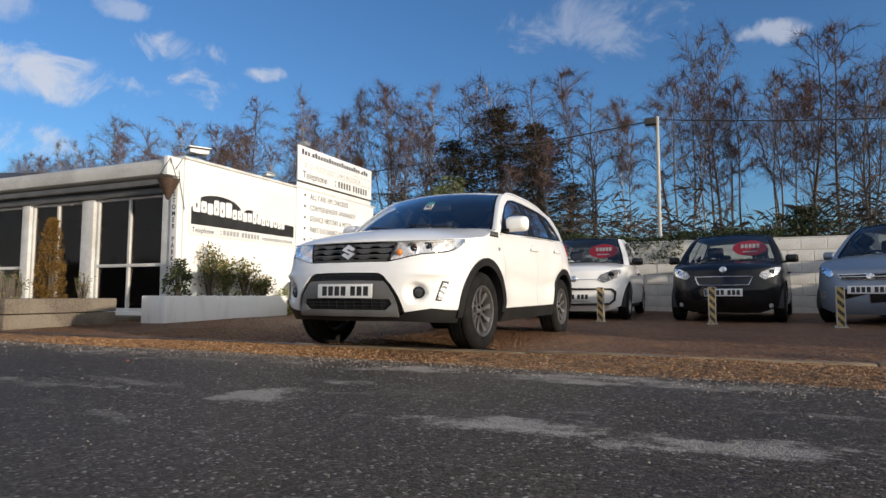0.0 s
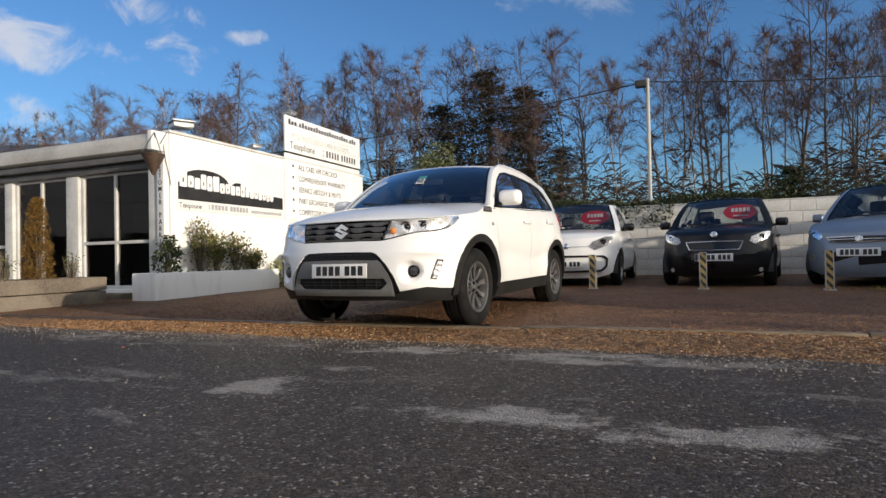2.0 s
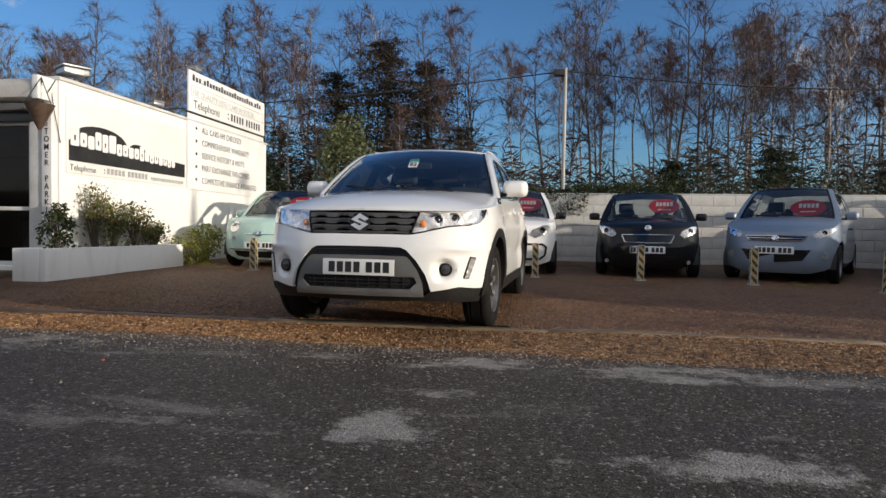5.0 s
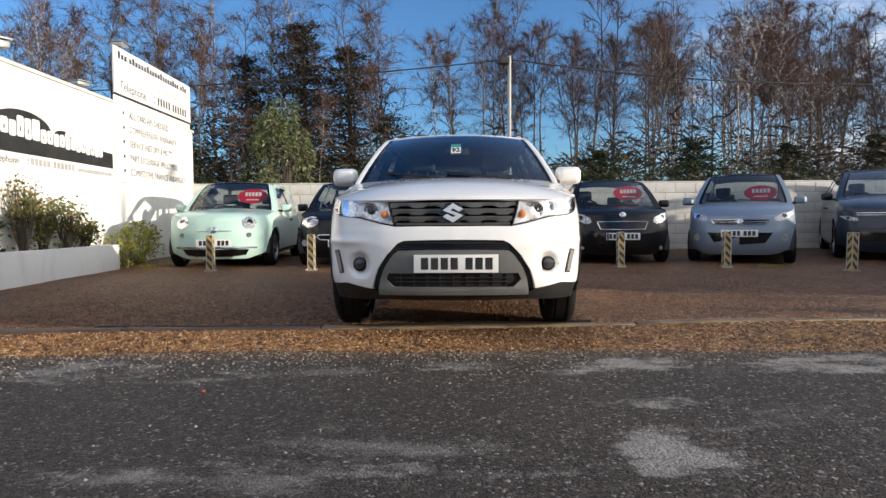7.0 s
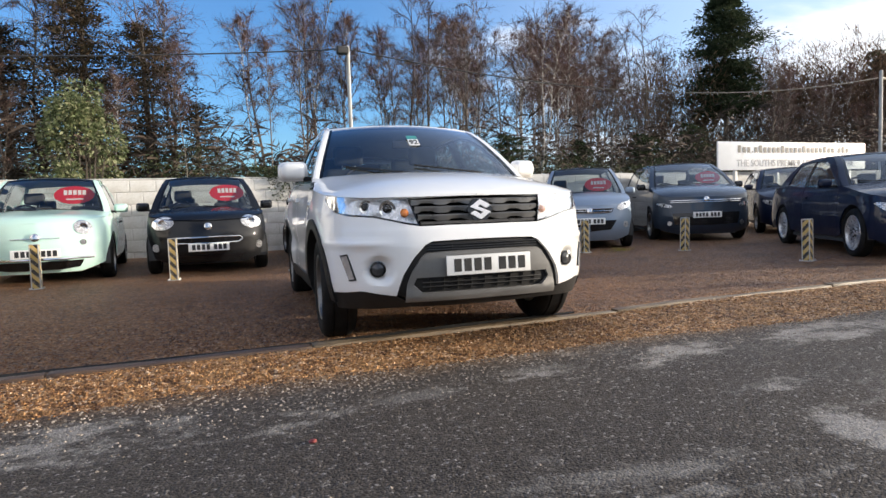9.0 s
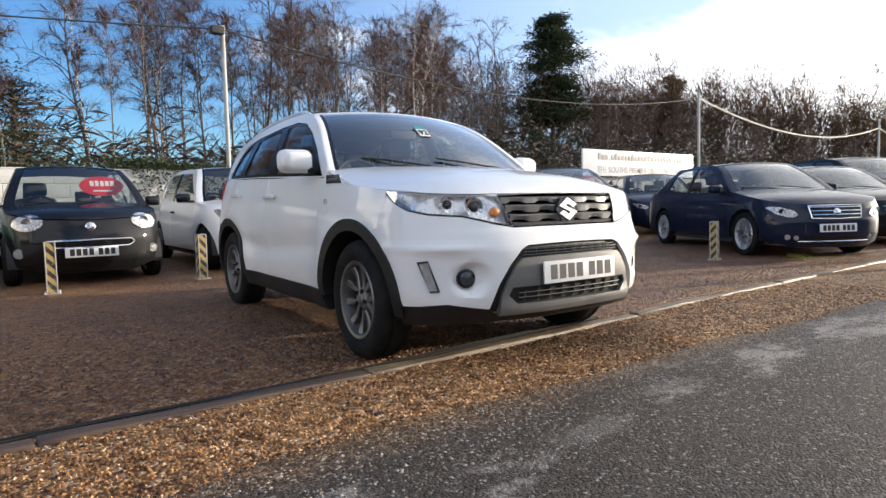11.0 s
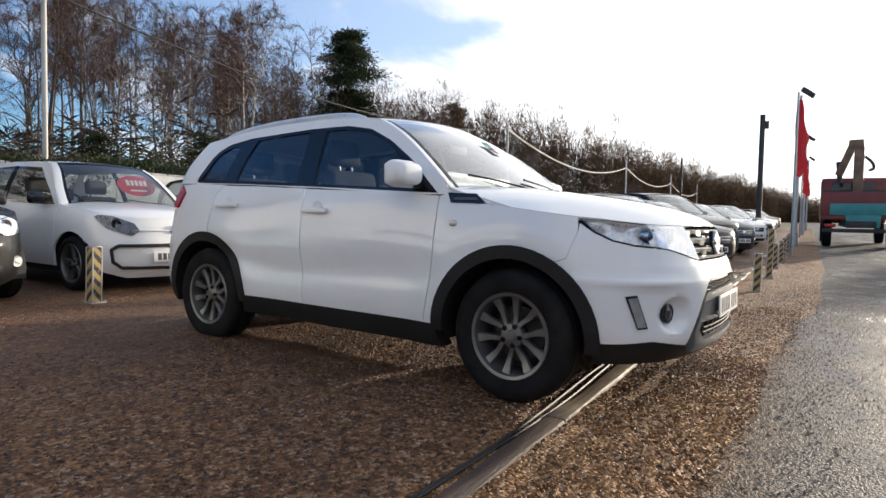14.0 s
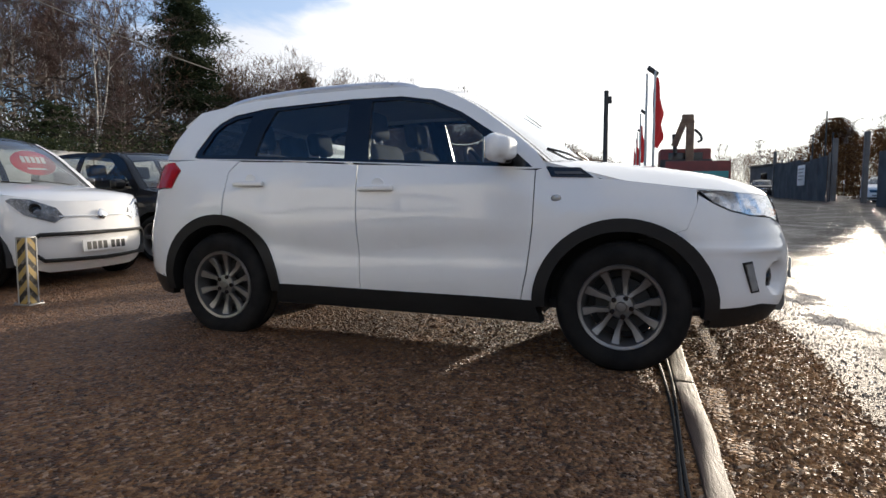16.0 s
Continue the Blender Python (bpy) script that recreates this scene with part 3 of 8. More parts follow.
def smooth_curve(pts):
    """A smooth function through (x, y) pairs that does not overshoot."""
    xs = np.array([p[0] for p in pts], float)
    ys = np.array([p[1] for p in pts], float)
    o = np.argsort(xs)
    xs, ys = xs[o], ys[o]
    h, d = np.diff(xs), np.diff(ys) / np.diff(xs)
    mm = np.zeros(len(xs))
    mm[0], mm[-1] = d[0], d[-1]
    for i in range(1, len(xs) - 1):
        mm[i] = 0 if d[i - 1] * d[i] <= 0 else 2 * d[i - 1] * d[i] / (d[i - 1] + d[i])

    def f(x):
        x = min(max(x, xs[0]), xs[-1])
        i = min(max(int(np.searchsorted(xs, x)) - 1, 0), len(h) - 1)
        t = (x - xs[i]) / h[i]
        return float((1 + 2 * t) * (1 - t) ** 2 * ys[i] + t * (1 - t) ** 2 * h[i] * mm[i] + t * t * (3 - 2 * t) * ys[i + 1] + t * t * (t - 1) * h[i] * mm[i + 1])
    return f


def spline(pts, n):
    """n points along a Catmull-Rom curve through pts."""
    p = [Vector(q) for q in pts]
    p = [2 * p[0] - p[1]] + p + [2 * p[-1] - p[-2]]
    out = []
    for k in range(n):
        s = k / (n - 1) * (len(p) - 3)
        i = min(int(s), len(p) - 4)
        t = s - i
        a, b, c, d = p[i:i + 4]
        out.append(0.5 * ((2 * b) + (c - a) * t + (2 * a - 5 * b + 4 * c - d) * t * t + (3 * b - a - 3 * c + d) * t ** 3))
    return out


def panel(outer, fn, step=(0.08, 0.06), holes=(), thick=0.02, bm=None, lip=0.004):
    """A sheet cut to a 2D outline, bent over the surface fn(u, v, out), with a rounded rim turned inwards."""
    loops = [[Vector((u, v, 0)) for u, v in lp] for lp in (outer, *holes)]
    flat = [v for lp in loops for v in lp]
    b = bmesh.new()
    vs = [b.verts.new(v) for v in flat]
    for t in tessellate_polygon(loops):
        try:
            b.faces.new([vs[i] for i in t])
        except ValueError:
            pass
    us, ws = [v.x for v in flat], [v.y for v in flat]
    for lo, hi, st, ax in ((min(us), max(us), step[0], Vector((1, 0, 0))), (min(ws), max(ws), step[1], Vector((0, 1, 0)))):
        for k in range(math.floor(lo / st) + 1, math.ceil(hi / st)):
            bmesh.ops.bisect_plane(b, geom=b.verts[:] + b.edges[:] + b.faces[:], dist=1e-6, plane_co=ax * (k * st), plane_no=ax)
    if thick:
        for off in ((lip, thick) if lip else (thick,)):
            r = bmesh.ops.extrude_edge_only(b, edges=[e for e in b.edges if e.is_boundary])
            for v in r["geom"]:
                if isinstance(v, bmesh.types.BMVert):
                    v.co.z = -off
    for v in b.verts:
        v.co = fn(*v.co)
    bmesh.ops.recalc_face_normals(b, faces=b.faces)
    return join(bm, b)


def ruled(rows, bm=None):
    """Faces between rows of equally many points."""
    bm = bm or bmesh.new()
    vs = [[bm.verts.new(p) for p in r] for r in rows]
    for a, b in zip(vs, vs[1:]):
        for k in range(len(a) - 1):
            bm.faces.new((a[k], a[k + 1], b[k + 1], b[k]))
    return bm


def glyphs(text, size, bold, align, gap):
    cu = bpy.data.curves.new("text", "FONT")
    cu.body, cu.size, cu.extrude, cu.offset, cu.align_x, cu.space_character = text, size, 0.002, bold, align, gap
    cu.resolution_u = 3
    tmp = new("text", cu)
    me = bpy.data.meshes.new_from_object(tmp.evaluated_get(bpy.context.evaluated_depsgraph_get()))
    bpy.data.objects.remove(tmp)
    bpy.data.curves.remove(cu)
    return me


def words(text, size, material, m, parent=None, name="word", squash=1.0, bold=0.0, align="LEFT", gap=1.0):
    """Lettering in the built-in font, a thin mesh for each word, lying in the xy plane of m."""
    parts = text.split(" ")
    for i, word in enumerate(parts):
        me = glyphs(word, size, bold, align, gap)
        shift = 0.0
        if i:
            lead = glyphs(" ".join(parts[:i + 1]), size, bold, align, gap)
            shift = max(v.co.x for v in lead.vertices) - max(v.co.x for v in me.vertices)
            bpy.data.meshes.remove(lead)
        me.transform(m @ Matrix.Diagonal((squash, 1, 1, 1)) @ pose(shift, 0, 0))
        me.materials.clear()
        me.materials.append(material)
        ob = new(name, me)
        ob.parent = parent


def bars(rows, material, m, parent=None, name="print_bar", depth=0.003):
    """Plain bars (x, y, width, height) that stand for writing, each a mesh, in the xy plane of m."""
    for x, y, w, h in rows:
        part(name, box(w, h, depth, (x + w / 2, y + h / 2, depth / 2), m=m), material, parent, smooth=0)


def slope(x, y):
    """The height of the ground: the gravel yard climbs a little towards its back wall."""
    lift = 0.035 * min(max((x + 3.5) / 4.0, 0.0), 1.0) * min(max((y - 3.9) / 0.7, 0.0), 1.0)
    far = 0.015 * max(0.0, x - 6.0)
    if y < 4.55:
        return lift + far
    return max(lift, min(0.0145 * (y - 4.55), 0.0145 * 9.4)) + far


def thicken(bm, t):
    bmesh.ops.recalc_face_normals(bm, faces=bm.faces)
    bmesh.ops.solidify(bm, geom=bm.faces[:], thickness=t)
    return bm



# ---- ground ----
def sheet(name, x0, x1, y0, y1, step, fz, material, label, category):
    xs = np.unique(np.concatenate([np.arange(x0, x1, step), [x1]]))
    ys = np.unique(np.concatenate([np.arange(y0, y1, step), [y1]]))
    verts = [(float(x), float(y), fz(float(x), float(y))) for y in ys for x in xs]
    n = len(xs)
    faces = [(j * n + i, j * n + i + 1, (j + 1) * n + i + 1, (j + 1) * n + i) for j in range(len(ys) - 1) for i in range(n - 1)]
    ob = raw(name, verts, faces, material, smooth=True)
    return tagged(ob, label, category, kind="structure")


def road_edge(x):
    """Where the gravel's ragged lower edge thins out over the asphalt."""
    return float(np.interp(x, (-20, -4, -1.8, 0.2, 1.2, 5, 15, 70), (3.93, 3.96, 3.92, 3.80, 3.62, 3.50, 3.25, 3.20))) + 0.03 * math.sin(x * 1.3) + 0.07 * noise.noise((x * 0.9, 3.1, 0)) + 0.05 * noise.noise((x * 4.0, 7.1, 0))


def yard_height(x, y):
    z = slope(x, y) + 0.012 * noise.noise((x * 0.8, y * 0.8, 1.7)) + 0.004 * noise.noise((x * 4, y * 4, 5.2))
    e = road_edge(x)
    if y < e + 0.5:
        t = (y - e) / 0.5
        z = 0.015 * max(0.0, x - 6.0) + (z - 0.015 * max(0.0, x - 6.0)) * max(t, 0) + 0.016 * max(min(t * 2.2, 1), -0.6)
    return z


tagged(raw("ground", [(-400, -400, -0.03), (6, -400, -0.03), (6, 600, -0.03), (-400, 600, -0.03), (140, -400, 1.95), (140, 600, 1.95), (700, -400, 3.0), (700, 600, 3.0)], [(0, 1, 2, 3), (1, 4, 5, 2), (4, 6, 7, 5)], M["lawn"]), "rough winter grass and earth reaching the horizon", "ground", kind="structure")
sheet("road", -60, 140, -5.9, 5.2, 0.9, lambda x, y: 0.015 * max(0.0, x - 6.0), M["asphalt"], "worn dark asphalt road with pale scoured patches and wet sheen", "road")
sheet("gravel_yard", -14, 12, 3.4, 14.2, 0.11, yard_height, M["gravel"], "orange-brown gravel yard rising gently to its back wall", "gravel yard")
sheet("gravel_yard_far", 12, 70, 3.4, 15.0, 0.6, yard_height, M["gravel"], "orange-brown gravel running on under the row of parked cars", "gravel yard")
sheet("verge", -60, 140, -14, -5.9, 2.0, lambda x, y: 0.015 * max(0.0, x - 6.0) + 0.004, M["asphalt"], "dirty hard standing across the road", "pavement")


def pebbles(name, spots, size, material, label):
    """Loose stones strewn over the ground, each a small lump set into it."""
    rng = np.random.default_rng(4)
    base = np.array([(1, 0, -0.3), (0.3, 1, -0.3), (-0.8, 0.6, -0.3), (-0.8, -0.6, -0.3), (0.3, -1, -0.3), (0.1, 0, 0.8)], float)
    tri = np.array([(0, 1, 5), (1, 2, 5), (2, 3, 5), (3, 4, 5), (4, 0, 5)])
    vs, fs = [], []
    for i, (x, y, z) in enumerate(spots):
        r = size * rng.uniform(0.5, 1.5)
        a = rng.uniform(0, 6.28)
        q = base * (r * rng.uniform(0.7, 1.4), r, r * rng.uniform(0.6, 0.9)) + rng.normal(0, r * 0.12, (6, 3))
        c, s = math.cos(a), math.sin(a)
        vs.append(np.stack([x + q[:, 0] * c - q[:, 1] * s, y + q[:, 0] * s + q[:, 1] * c, z + q[:, 2] + r * 0.2], 1))
        fs.append(tri + 6 * i)
    return tagged(raw(name, np.concatenate(vs).tolist(), np.concatenate(fs).tolist(), material), label, "gravel", kind="stuff")


# ---- back wall of painted concrete blocks ----
WALL_Y = 13.80
wall = tagged(part("wall_back", box(27.2, 0.19, 1.60, (4.9, WALL_Y + 0.10, 0.82)), M["mortar"], smooth=0), "white painted concrete block wall behind the parked cars", "wall", kind="structure")
BLOCKS = []
rw = random.Random(7)
for row in range(7):
    x = -8.6 + (0.22 if row % 2 else 0.0)
    while x < 18.2:
        w = 0.44
        BLOCKS.append((x + w / 2, row))
        x += w + 0.012
wall_blocks = BLOCKS

# ---- sales office ----
BX, BY = -8.02, 7.50
office = thing("sales_office", pose(0, 0, 0), "white single-storey sales office with glazed front and printed flank boards", "building")


def face_x(y, z, out=0.0):
    """A frame for print on the office flank: x runs along +y, y up, facing +x."""
    return Matrix.Translation((BX + out, y, z)) @ pose(0, 0, 0, 90, 0, 90)


def face_y(x, z, y, out=0.0):
    return Matrix.Translation((x, y - out, z)) @ pose(0, 0, 0, 90, 0, 0)


part("flank_wall", box(0.22, 6.35, 2.74, (BX - 0.11, BY + 3.19, 1.40), 0.012), M["render"], office)
part("wall_coping", box(0.28, 6.40, 0.05, (BX - 0.11, BY + 3.19, 2.795), 0.012), M["joinery"], office)
part("corner_post", box(0.14, 0.10, 2.72, (BX - 0.08, BY - 0.052, 1.40), 0.012), M["render"], office)
part("back_wall", box(8.0, 0.2, 2.74, (BX - 4.2, BY + 6.3, 1.40), 0.01), M["render"], office)
part("far_wall", box(0.2, 6.3, 2.74, (BX - 8.3, BY + 3.1, 1.40), 0.01), M["render"], office)
part("flat_roof", box(8.4, 6.5, 0.10, (BX - 4.3, BY + 3.15, 2.62), 0.01), M["roof_dark"], office)
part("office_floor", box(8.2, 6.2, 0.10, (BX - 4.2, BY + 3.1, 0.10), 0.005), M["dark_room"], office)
part("office_ceiling", box(8.0, 6.0, 0.04, (BX - 4.2, BY + 3.1, 2.50), 0.005), M["joinery"], office)
# fascia: a rounded white gutter board that overhangs the shop front, with the shutter box and soffit beneath
prof = [(0.0, 2.74), (-0.10, 2.76), (-0.22, 2.74), (-0.30, 2.69), (-0.335, 2.60), (-0.33, 2.47), (-0.28, 2.43), (-0.02, 2.43)]
fx0, fx1 = BX - 8.6, BX - 0.07
fb = ruled([[(x, BY + a, b) for a, b in prof] for x in np.linspace(fx0, fx1, 8)])
for x in (fx0, fx1):
    fb.faces.new([fb.verts.new((x, BY + a, b)) for a, b in prof])
bmesh.ops.recalc_face_normals(fb, faces=fb.faces)
part("fascia", fb, M["fascia"], office)
part("fascia_end_cap", box(0.10, 0.30, 0.32, (fx1 + 0.02, BY - 0.20, 2.60), 0.02), M["white"], office)
part("soffit", box(8.3, 0.24, 0.10, (BX - 4.45, BY - 0.13, 2.36), 0.008), M["grey_plastic"], office)
part("shutter_box", box(8.3, 0.14, 0.16, (BX - 4.45, BY - 0.05, 2.26), 0.02), M["grey_plastic"], office)
# posts and glazing of the shop front
for x, w in ((-8.27, 0.25), (-10.25, 0.31), (-12.0, 0.22), (-14.3, 0.2), (-16.4, 0.2)):
    part("front_post", box(w, 0.16, 2.16, (x, BY - 0.01, 1.12), 0.008), M["joinery"], office)
for x0, x1 in ((-10.085, -8.405), (-11.89, -10.415), (-14.2, -12.11), (-16.3, -14.4)):
    mid, w = (x0 + x1) / 2, x1 - x0
    wf = new("shop_window")
    wf.parent = office
    f = box(w, 0.07, 0.07, (mid, BY, 0.20), 0.006)
    box(w, 0.07, 0.06, (mid, BY, 2.17), 0.006, f)
    for x in (x0 + 0.03, mid, x1 - 0.03):
        box(0.055, 0.065, 1.94, (x, BY, 1.185), 0.006, f)
    if x0 != -11.89:
        box(w, 0.06, 0.055, (mid, BY, 0.98), 0.006, f)
    part("window_frame", f, M["joinery"], wf)
    for x in (mid - w / 4, mid + w / 4):
        pane = part("pane", box(w / 2 - 0.06, 0.008, 1.9, (x, BY + 0.01, 1.185)), M["shop_glass"], wf, smooth=0)
        pane.visible_shadow = False
    if x0 == -11.89:
        part("door_handle", tube([(mid + 0.06, BY - 0.07, 0.95), (mid + 0.06, BY - 0.07, 1.25)], 0.014, 8), M["satin"], wf)
part("front_sill", box(8.2, 0.26, 0.14, (BX - 4.4, BY - 0.05, 0.11), 0.01), M["render"], office)
# timber tone on the step stands in for the shade it lies in
part("door_step", box(1.7, 0.5, 0.10, (-9.4, BY - 0.30, 0.07), 0.012), M["sleeper"], office)
# things seen dimly inside
desk = thing("office_desk", pose(-9.4, 9.3, 0.15), "pale office desk behind the shop window", "desk")
part("desk_top", box(1.5, 0.7, 0.04, (0, 0, 0.72), 0.008), M["joinery"], desk)
for x in (-0.7, 0.7):
    part("desk_side", box(0.04, 0.62, 0.70, (x, 0, 0.35), 0.004), M["joinery"], desk)
part("desk_front", box(1.36, 0.03, 0.5, (0, -0.28, 0.42), 0.004), M["joinery"], desk)
scr = thing("monitor", pose(-9.25, 9.35, 0.89), "black flat monitor on the office desk", "monitor")
part("screen", box(0.5, 0.04, 0.32, (0, 0, 0.28), 0.008), M["trim_dark"], scr)
part("stand", box(0.05, 0.05, 0.16, (0, 0, 0.08), 0.008), M["trim_dark"], scr)
part("foot", box(0.22, 0.16, 0.015, (0, 0, 0.008), 0.004), M["trim_dark"], scr)
for x in (-9.0, -9.9, -11.2, -13.0):
    dl = thing("ceiling_downlight", pose(x, 9.0, 2.475), "small round ceiling spotlight glowing inside the office", "ceiling light", "office spotlights")
    part("trim_ring", lathe([(0.035, -0.012), (0.055, -0.012), (0.06, 0.0)], 16, "z"), M["satin"], dl)
    g = Nodes("lamp_glow")
    em = g.node("ShaderNodeEmission", Color=(1.0, 0.82, 0.6), Strength=14.0)
    g.l.new(em.outputs[0], g.out.inputs[0])
    part("bulb", lathe([(0.0, -0.010), (0.034, -0.009)], 14, "z"), g.m, dl)

# printed boards on the flank
banner = thing("banner_sign", pose(0, 0, 0), "pale vinyl banner with black arched logo panel on the white wall", "sign")
B0, B1, BZ0, BZ1 = 7.62, 10.50, 1.50, 2.58
part("banner_sheet", box(0.012, B1 - B0, BZ1 - BZ0, (BX + 0.010, (B0 + B1) / 2, (BZ0 + BZ1) / 2), 0.003), M["banner"], banner)
arch = [(0.04, 0.18)] + [(0.04, 0.47)] + [(0.10 + 1.16 * (1 - math.cos(t)) / 2, 0.47 + 0.27 * math.sin(t) ** 0.8) for t in np.linspace(0.05, math.pi - 0.1, 16)] + [(1.30, 0.52)] + [(1.30 + 0.42 * (1 - math.cos(t)) / 2, 0.50 + 0.10 * math.sin(t)) for t in np.linspace(0.1, math.pi - 0.1, 8)] + [(1.78, 0.47), (2.84, 0.42), (2.84, 0.18)]
part("logo_panel", panel(arch, lambda a, b, o: face_x(B0, BZ0, 0.019) @ Vector((a, b, o)), (9, 9), thick=0.002, lip=0), M["ink"], banner)
x = 0.07
for i, tall in enumerate((1, 0, 0, 0.8, 0.9, 1, 0, 0, 0, 0, 0.9, 0, 0, 0.9, 0, 0.9, 0, 0)):
    w = (0.165 if tall == 1 else 0.135) - 0.0022 * i
    h = (0.205 + 0.095 * tall) * (1.0 - 0.017 * i)
    zb = 0.40 - 0.035 * x + (0.012 if i % 2 else 0.0)
    r = [(x, zb + 0.02), (x + 0.02, zb), (x + w - 0.02, zb), (x + w, zb + 0.02), (x + w, zb + h - 0.02), (x + w - 0.02, zb + h), (x + 0.02, zb + h), (x, zb + h - 0.02)]
    k = [(x + w * 0.40, zb + h * 0.26), (x + w * 0.40, zb + h * 0.52), (x + w * 0.60, zb + h * 0.52), (x + w * 0.60, zb + h * 0.26)]
    part("logo_shape", panel(r, lambda a, b, o: face_x(B0, BZ0, 0.0225) @ Vector((a, b, o)), (9, 9), holes=[k] if i % 3 != 2 else [], thick=0.002, lip=0), M["white_print"], banner)
    x += w + 0.018
bars([(0.735, z, 0.02, 0.02) for z in (0.055, 0.10)], M["navy_print"], face_x(B0, BZ0, 0.017), banner, "colon_dot")
words("Telephone", 0.125, M["navy_print"], face_x(B0 + 0.06, BZ0 + 0.045, 0.017), banner, "word", 0.95)
bars([(0.80 + 0.085 * i + (0.05 if i > 4 else 0), 0.05, 0.062, 0.09) for i in range(11)], M["grey_print"], face_x(B0, BZ0, 0.017), banner, "number_bar")
bars([(1.86 + 0.045 * i, 0.05, 0.032, 0.055) for i in range(21)], M["grey_print"], face_x(B0, BZ0, 0.017), banner, "address_bar")
bars([(0.10 + 0.10 * i, 0.93, 0.07, 0.08) for i in range(12)], M["white_print"], face_x(B0, BZ0, 0.017), banner, "faded_bar", 0.0015)

lst = thing("services_board", pose(0, 0, 0), "white board with a bulleted list of dealer services in dark lettering", "sign")
part("board_sheet", box(0.02, 3.12, 1.44, (BX + 0.018, 12.10, 2.20), 0.003), M["white"], lst)
for i, t in enumerate(("ALL CARS HPI CHECKED", "COMPREHENSIVE WARRANTY", "SERVICE HISTORY & MOT'S", "PART EXCHANGE WELCOMED", "COMPETITIVE FINANCE ARRANGED")):
    z = 2.595 - 0.245 * i
    words(t, 0.168, M["grey_print"] if i > 9 else M["navy_print"], face_x(11.02, z, 0.030), lst, "word", 0.80, 0.0, gap=1.06)
    bars([(0, 0, 0.055, 0.055)], M["ink"], face_x(10.80, z + 0.04, 0.029), lst, "bullet")
top = thing("web_address_board", pose(0, 0, 0), "white raised board with a web address above the office flank", "sign")
part("board_sheet", box(0.035, 3.12, 0.78, (BX + 0.030, 12.10, 3.335), 0.004), M["white"], top)
part("board_edge", box(0.045, 3.12, 0.035, (BX + 0.030, 12.10, 2.935), 0.004), M["ink"], top)
wx = 0.18
for i in range(27):
    hgt = 0.088 if i % 5 else 0.122
    w = 0.074 if i not in (3, 23) else 0.024
    bars([(wx - 0.06, 0.595, w, 0.03 if w < 0.05 else hgt)], M["navy_print"], face_x(10.54, 2.945, 0.048), top, "address_bar")
    wx += w + 0.034
words("100 QUALITY USED CARS IN STOCK", 0.155, M["grey_print"], face_x(10.66, 3.275, 0.048), top, "word", 0.98, -0.001)
fr = box(2.96, 0.008, 0.003, (1.56, 0.50, 0), bm=None)
for yy in (0.305,):
    box(2.96, 0.008, 0.003, (1.56, yy, 0), bm=fr)
for xx in (0.08, 3.04):
    box(0.008, 0.20, 0.003, (xx, 0.402, 0), bm=fr)
bmesh.ops.transform(fr, matrix=face_x(10.54, 2.945, 0.049), verts=fr.verts)
part("print_frame", fr, M["grey_print"], top, smooth=0)
bars([(1.42, z, 0.035, 0.035) for z in (0.095, 0.19)], M["navy_print"], face_x(10.54, 2.945, 0.047), top, "colon_dot")
words("Telephone", 0.23, M["navy_print"], face_x(10.70, 3.03, 0.048), top, "word", 0.95)
bars([(1.56 + 0.118 * i + (0.07 if i > 4 else 0), 0.085, 0.062, 0.15) for i in range(11)], M["navy_print"], face_x(10.54, 2.945, 0.047), top, "number_bar")
for y in (10.9, 13.2):
    part("support_post", box(0.06, 0.06, 1.1, (BX - 0.03, y, 3.15), 0.006), M["galv"], top)
vert = thing("parking_board", pose(0, 0, 0), "narrow upright white board lettered downwards on the office corner post", "sign")
part("board_sheet", box(0.15, 0.012, 1.75, (BX - 0.085, BY - 0.110, 1.62), 0.002), M["banner"], vert)
for i, ch in enumerate("CUSTOMER PARKING"):
    if ch != " ":
        words(ch, 0.115, M["navy_print"], face_y(BX - 0.085, 2.33 - 0.108 * i, BY - 0.118), vert, "letter", 0.9, 0.001, "CENTER")

# cameras and floodlights on the parapet
def floodlight(at, yaw, small=False):
    f = thing("floodlight", Matrix.Translation(at) @ pose(0, 0, 0, 0, 0, yaw), "grey weathered floodlight on a bracket on the parapet", "floodlight", "parapet lights")
    k = 0.6 if small else 1.0
    part("housing", box(0.34 * k, 0.34 * k, 0.085 * k, (0.05, 0, 0.13 * k), 0.03 * k), M["galv"], f)
    part("hood", box(0.38 * k, 0.38 * k, 0.022 * k, (0.06, 0, 0.19 * k), 0.008 * k), M["galv"], f)
    part("lamp_glass", box(0.012, 0.18 * k, 0.07 * k, (0.215 * k, 0, 0.12 * k), 0.003), M["lamp_on"], f)
    part("bracket", tube([(0, 0, 0), (0, 0, 0.10 * k)], 0.02 * k, 8), M["galv"], f)
    part("foot", box(0.14 * k, 0.14 * k, 0.02, (0, 0, 0.01), 0.004), M["galv"], f)


floodlight((BX - 0.10, 7.85, 2.82), -30)
floodlight((BX - 0.12, 9.75, 2.82), -20, True)
floodlight((BX - 0.02, 10.75, 3.70), 0, True)
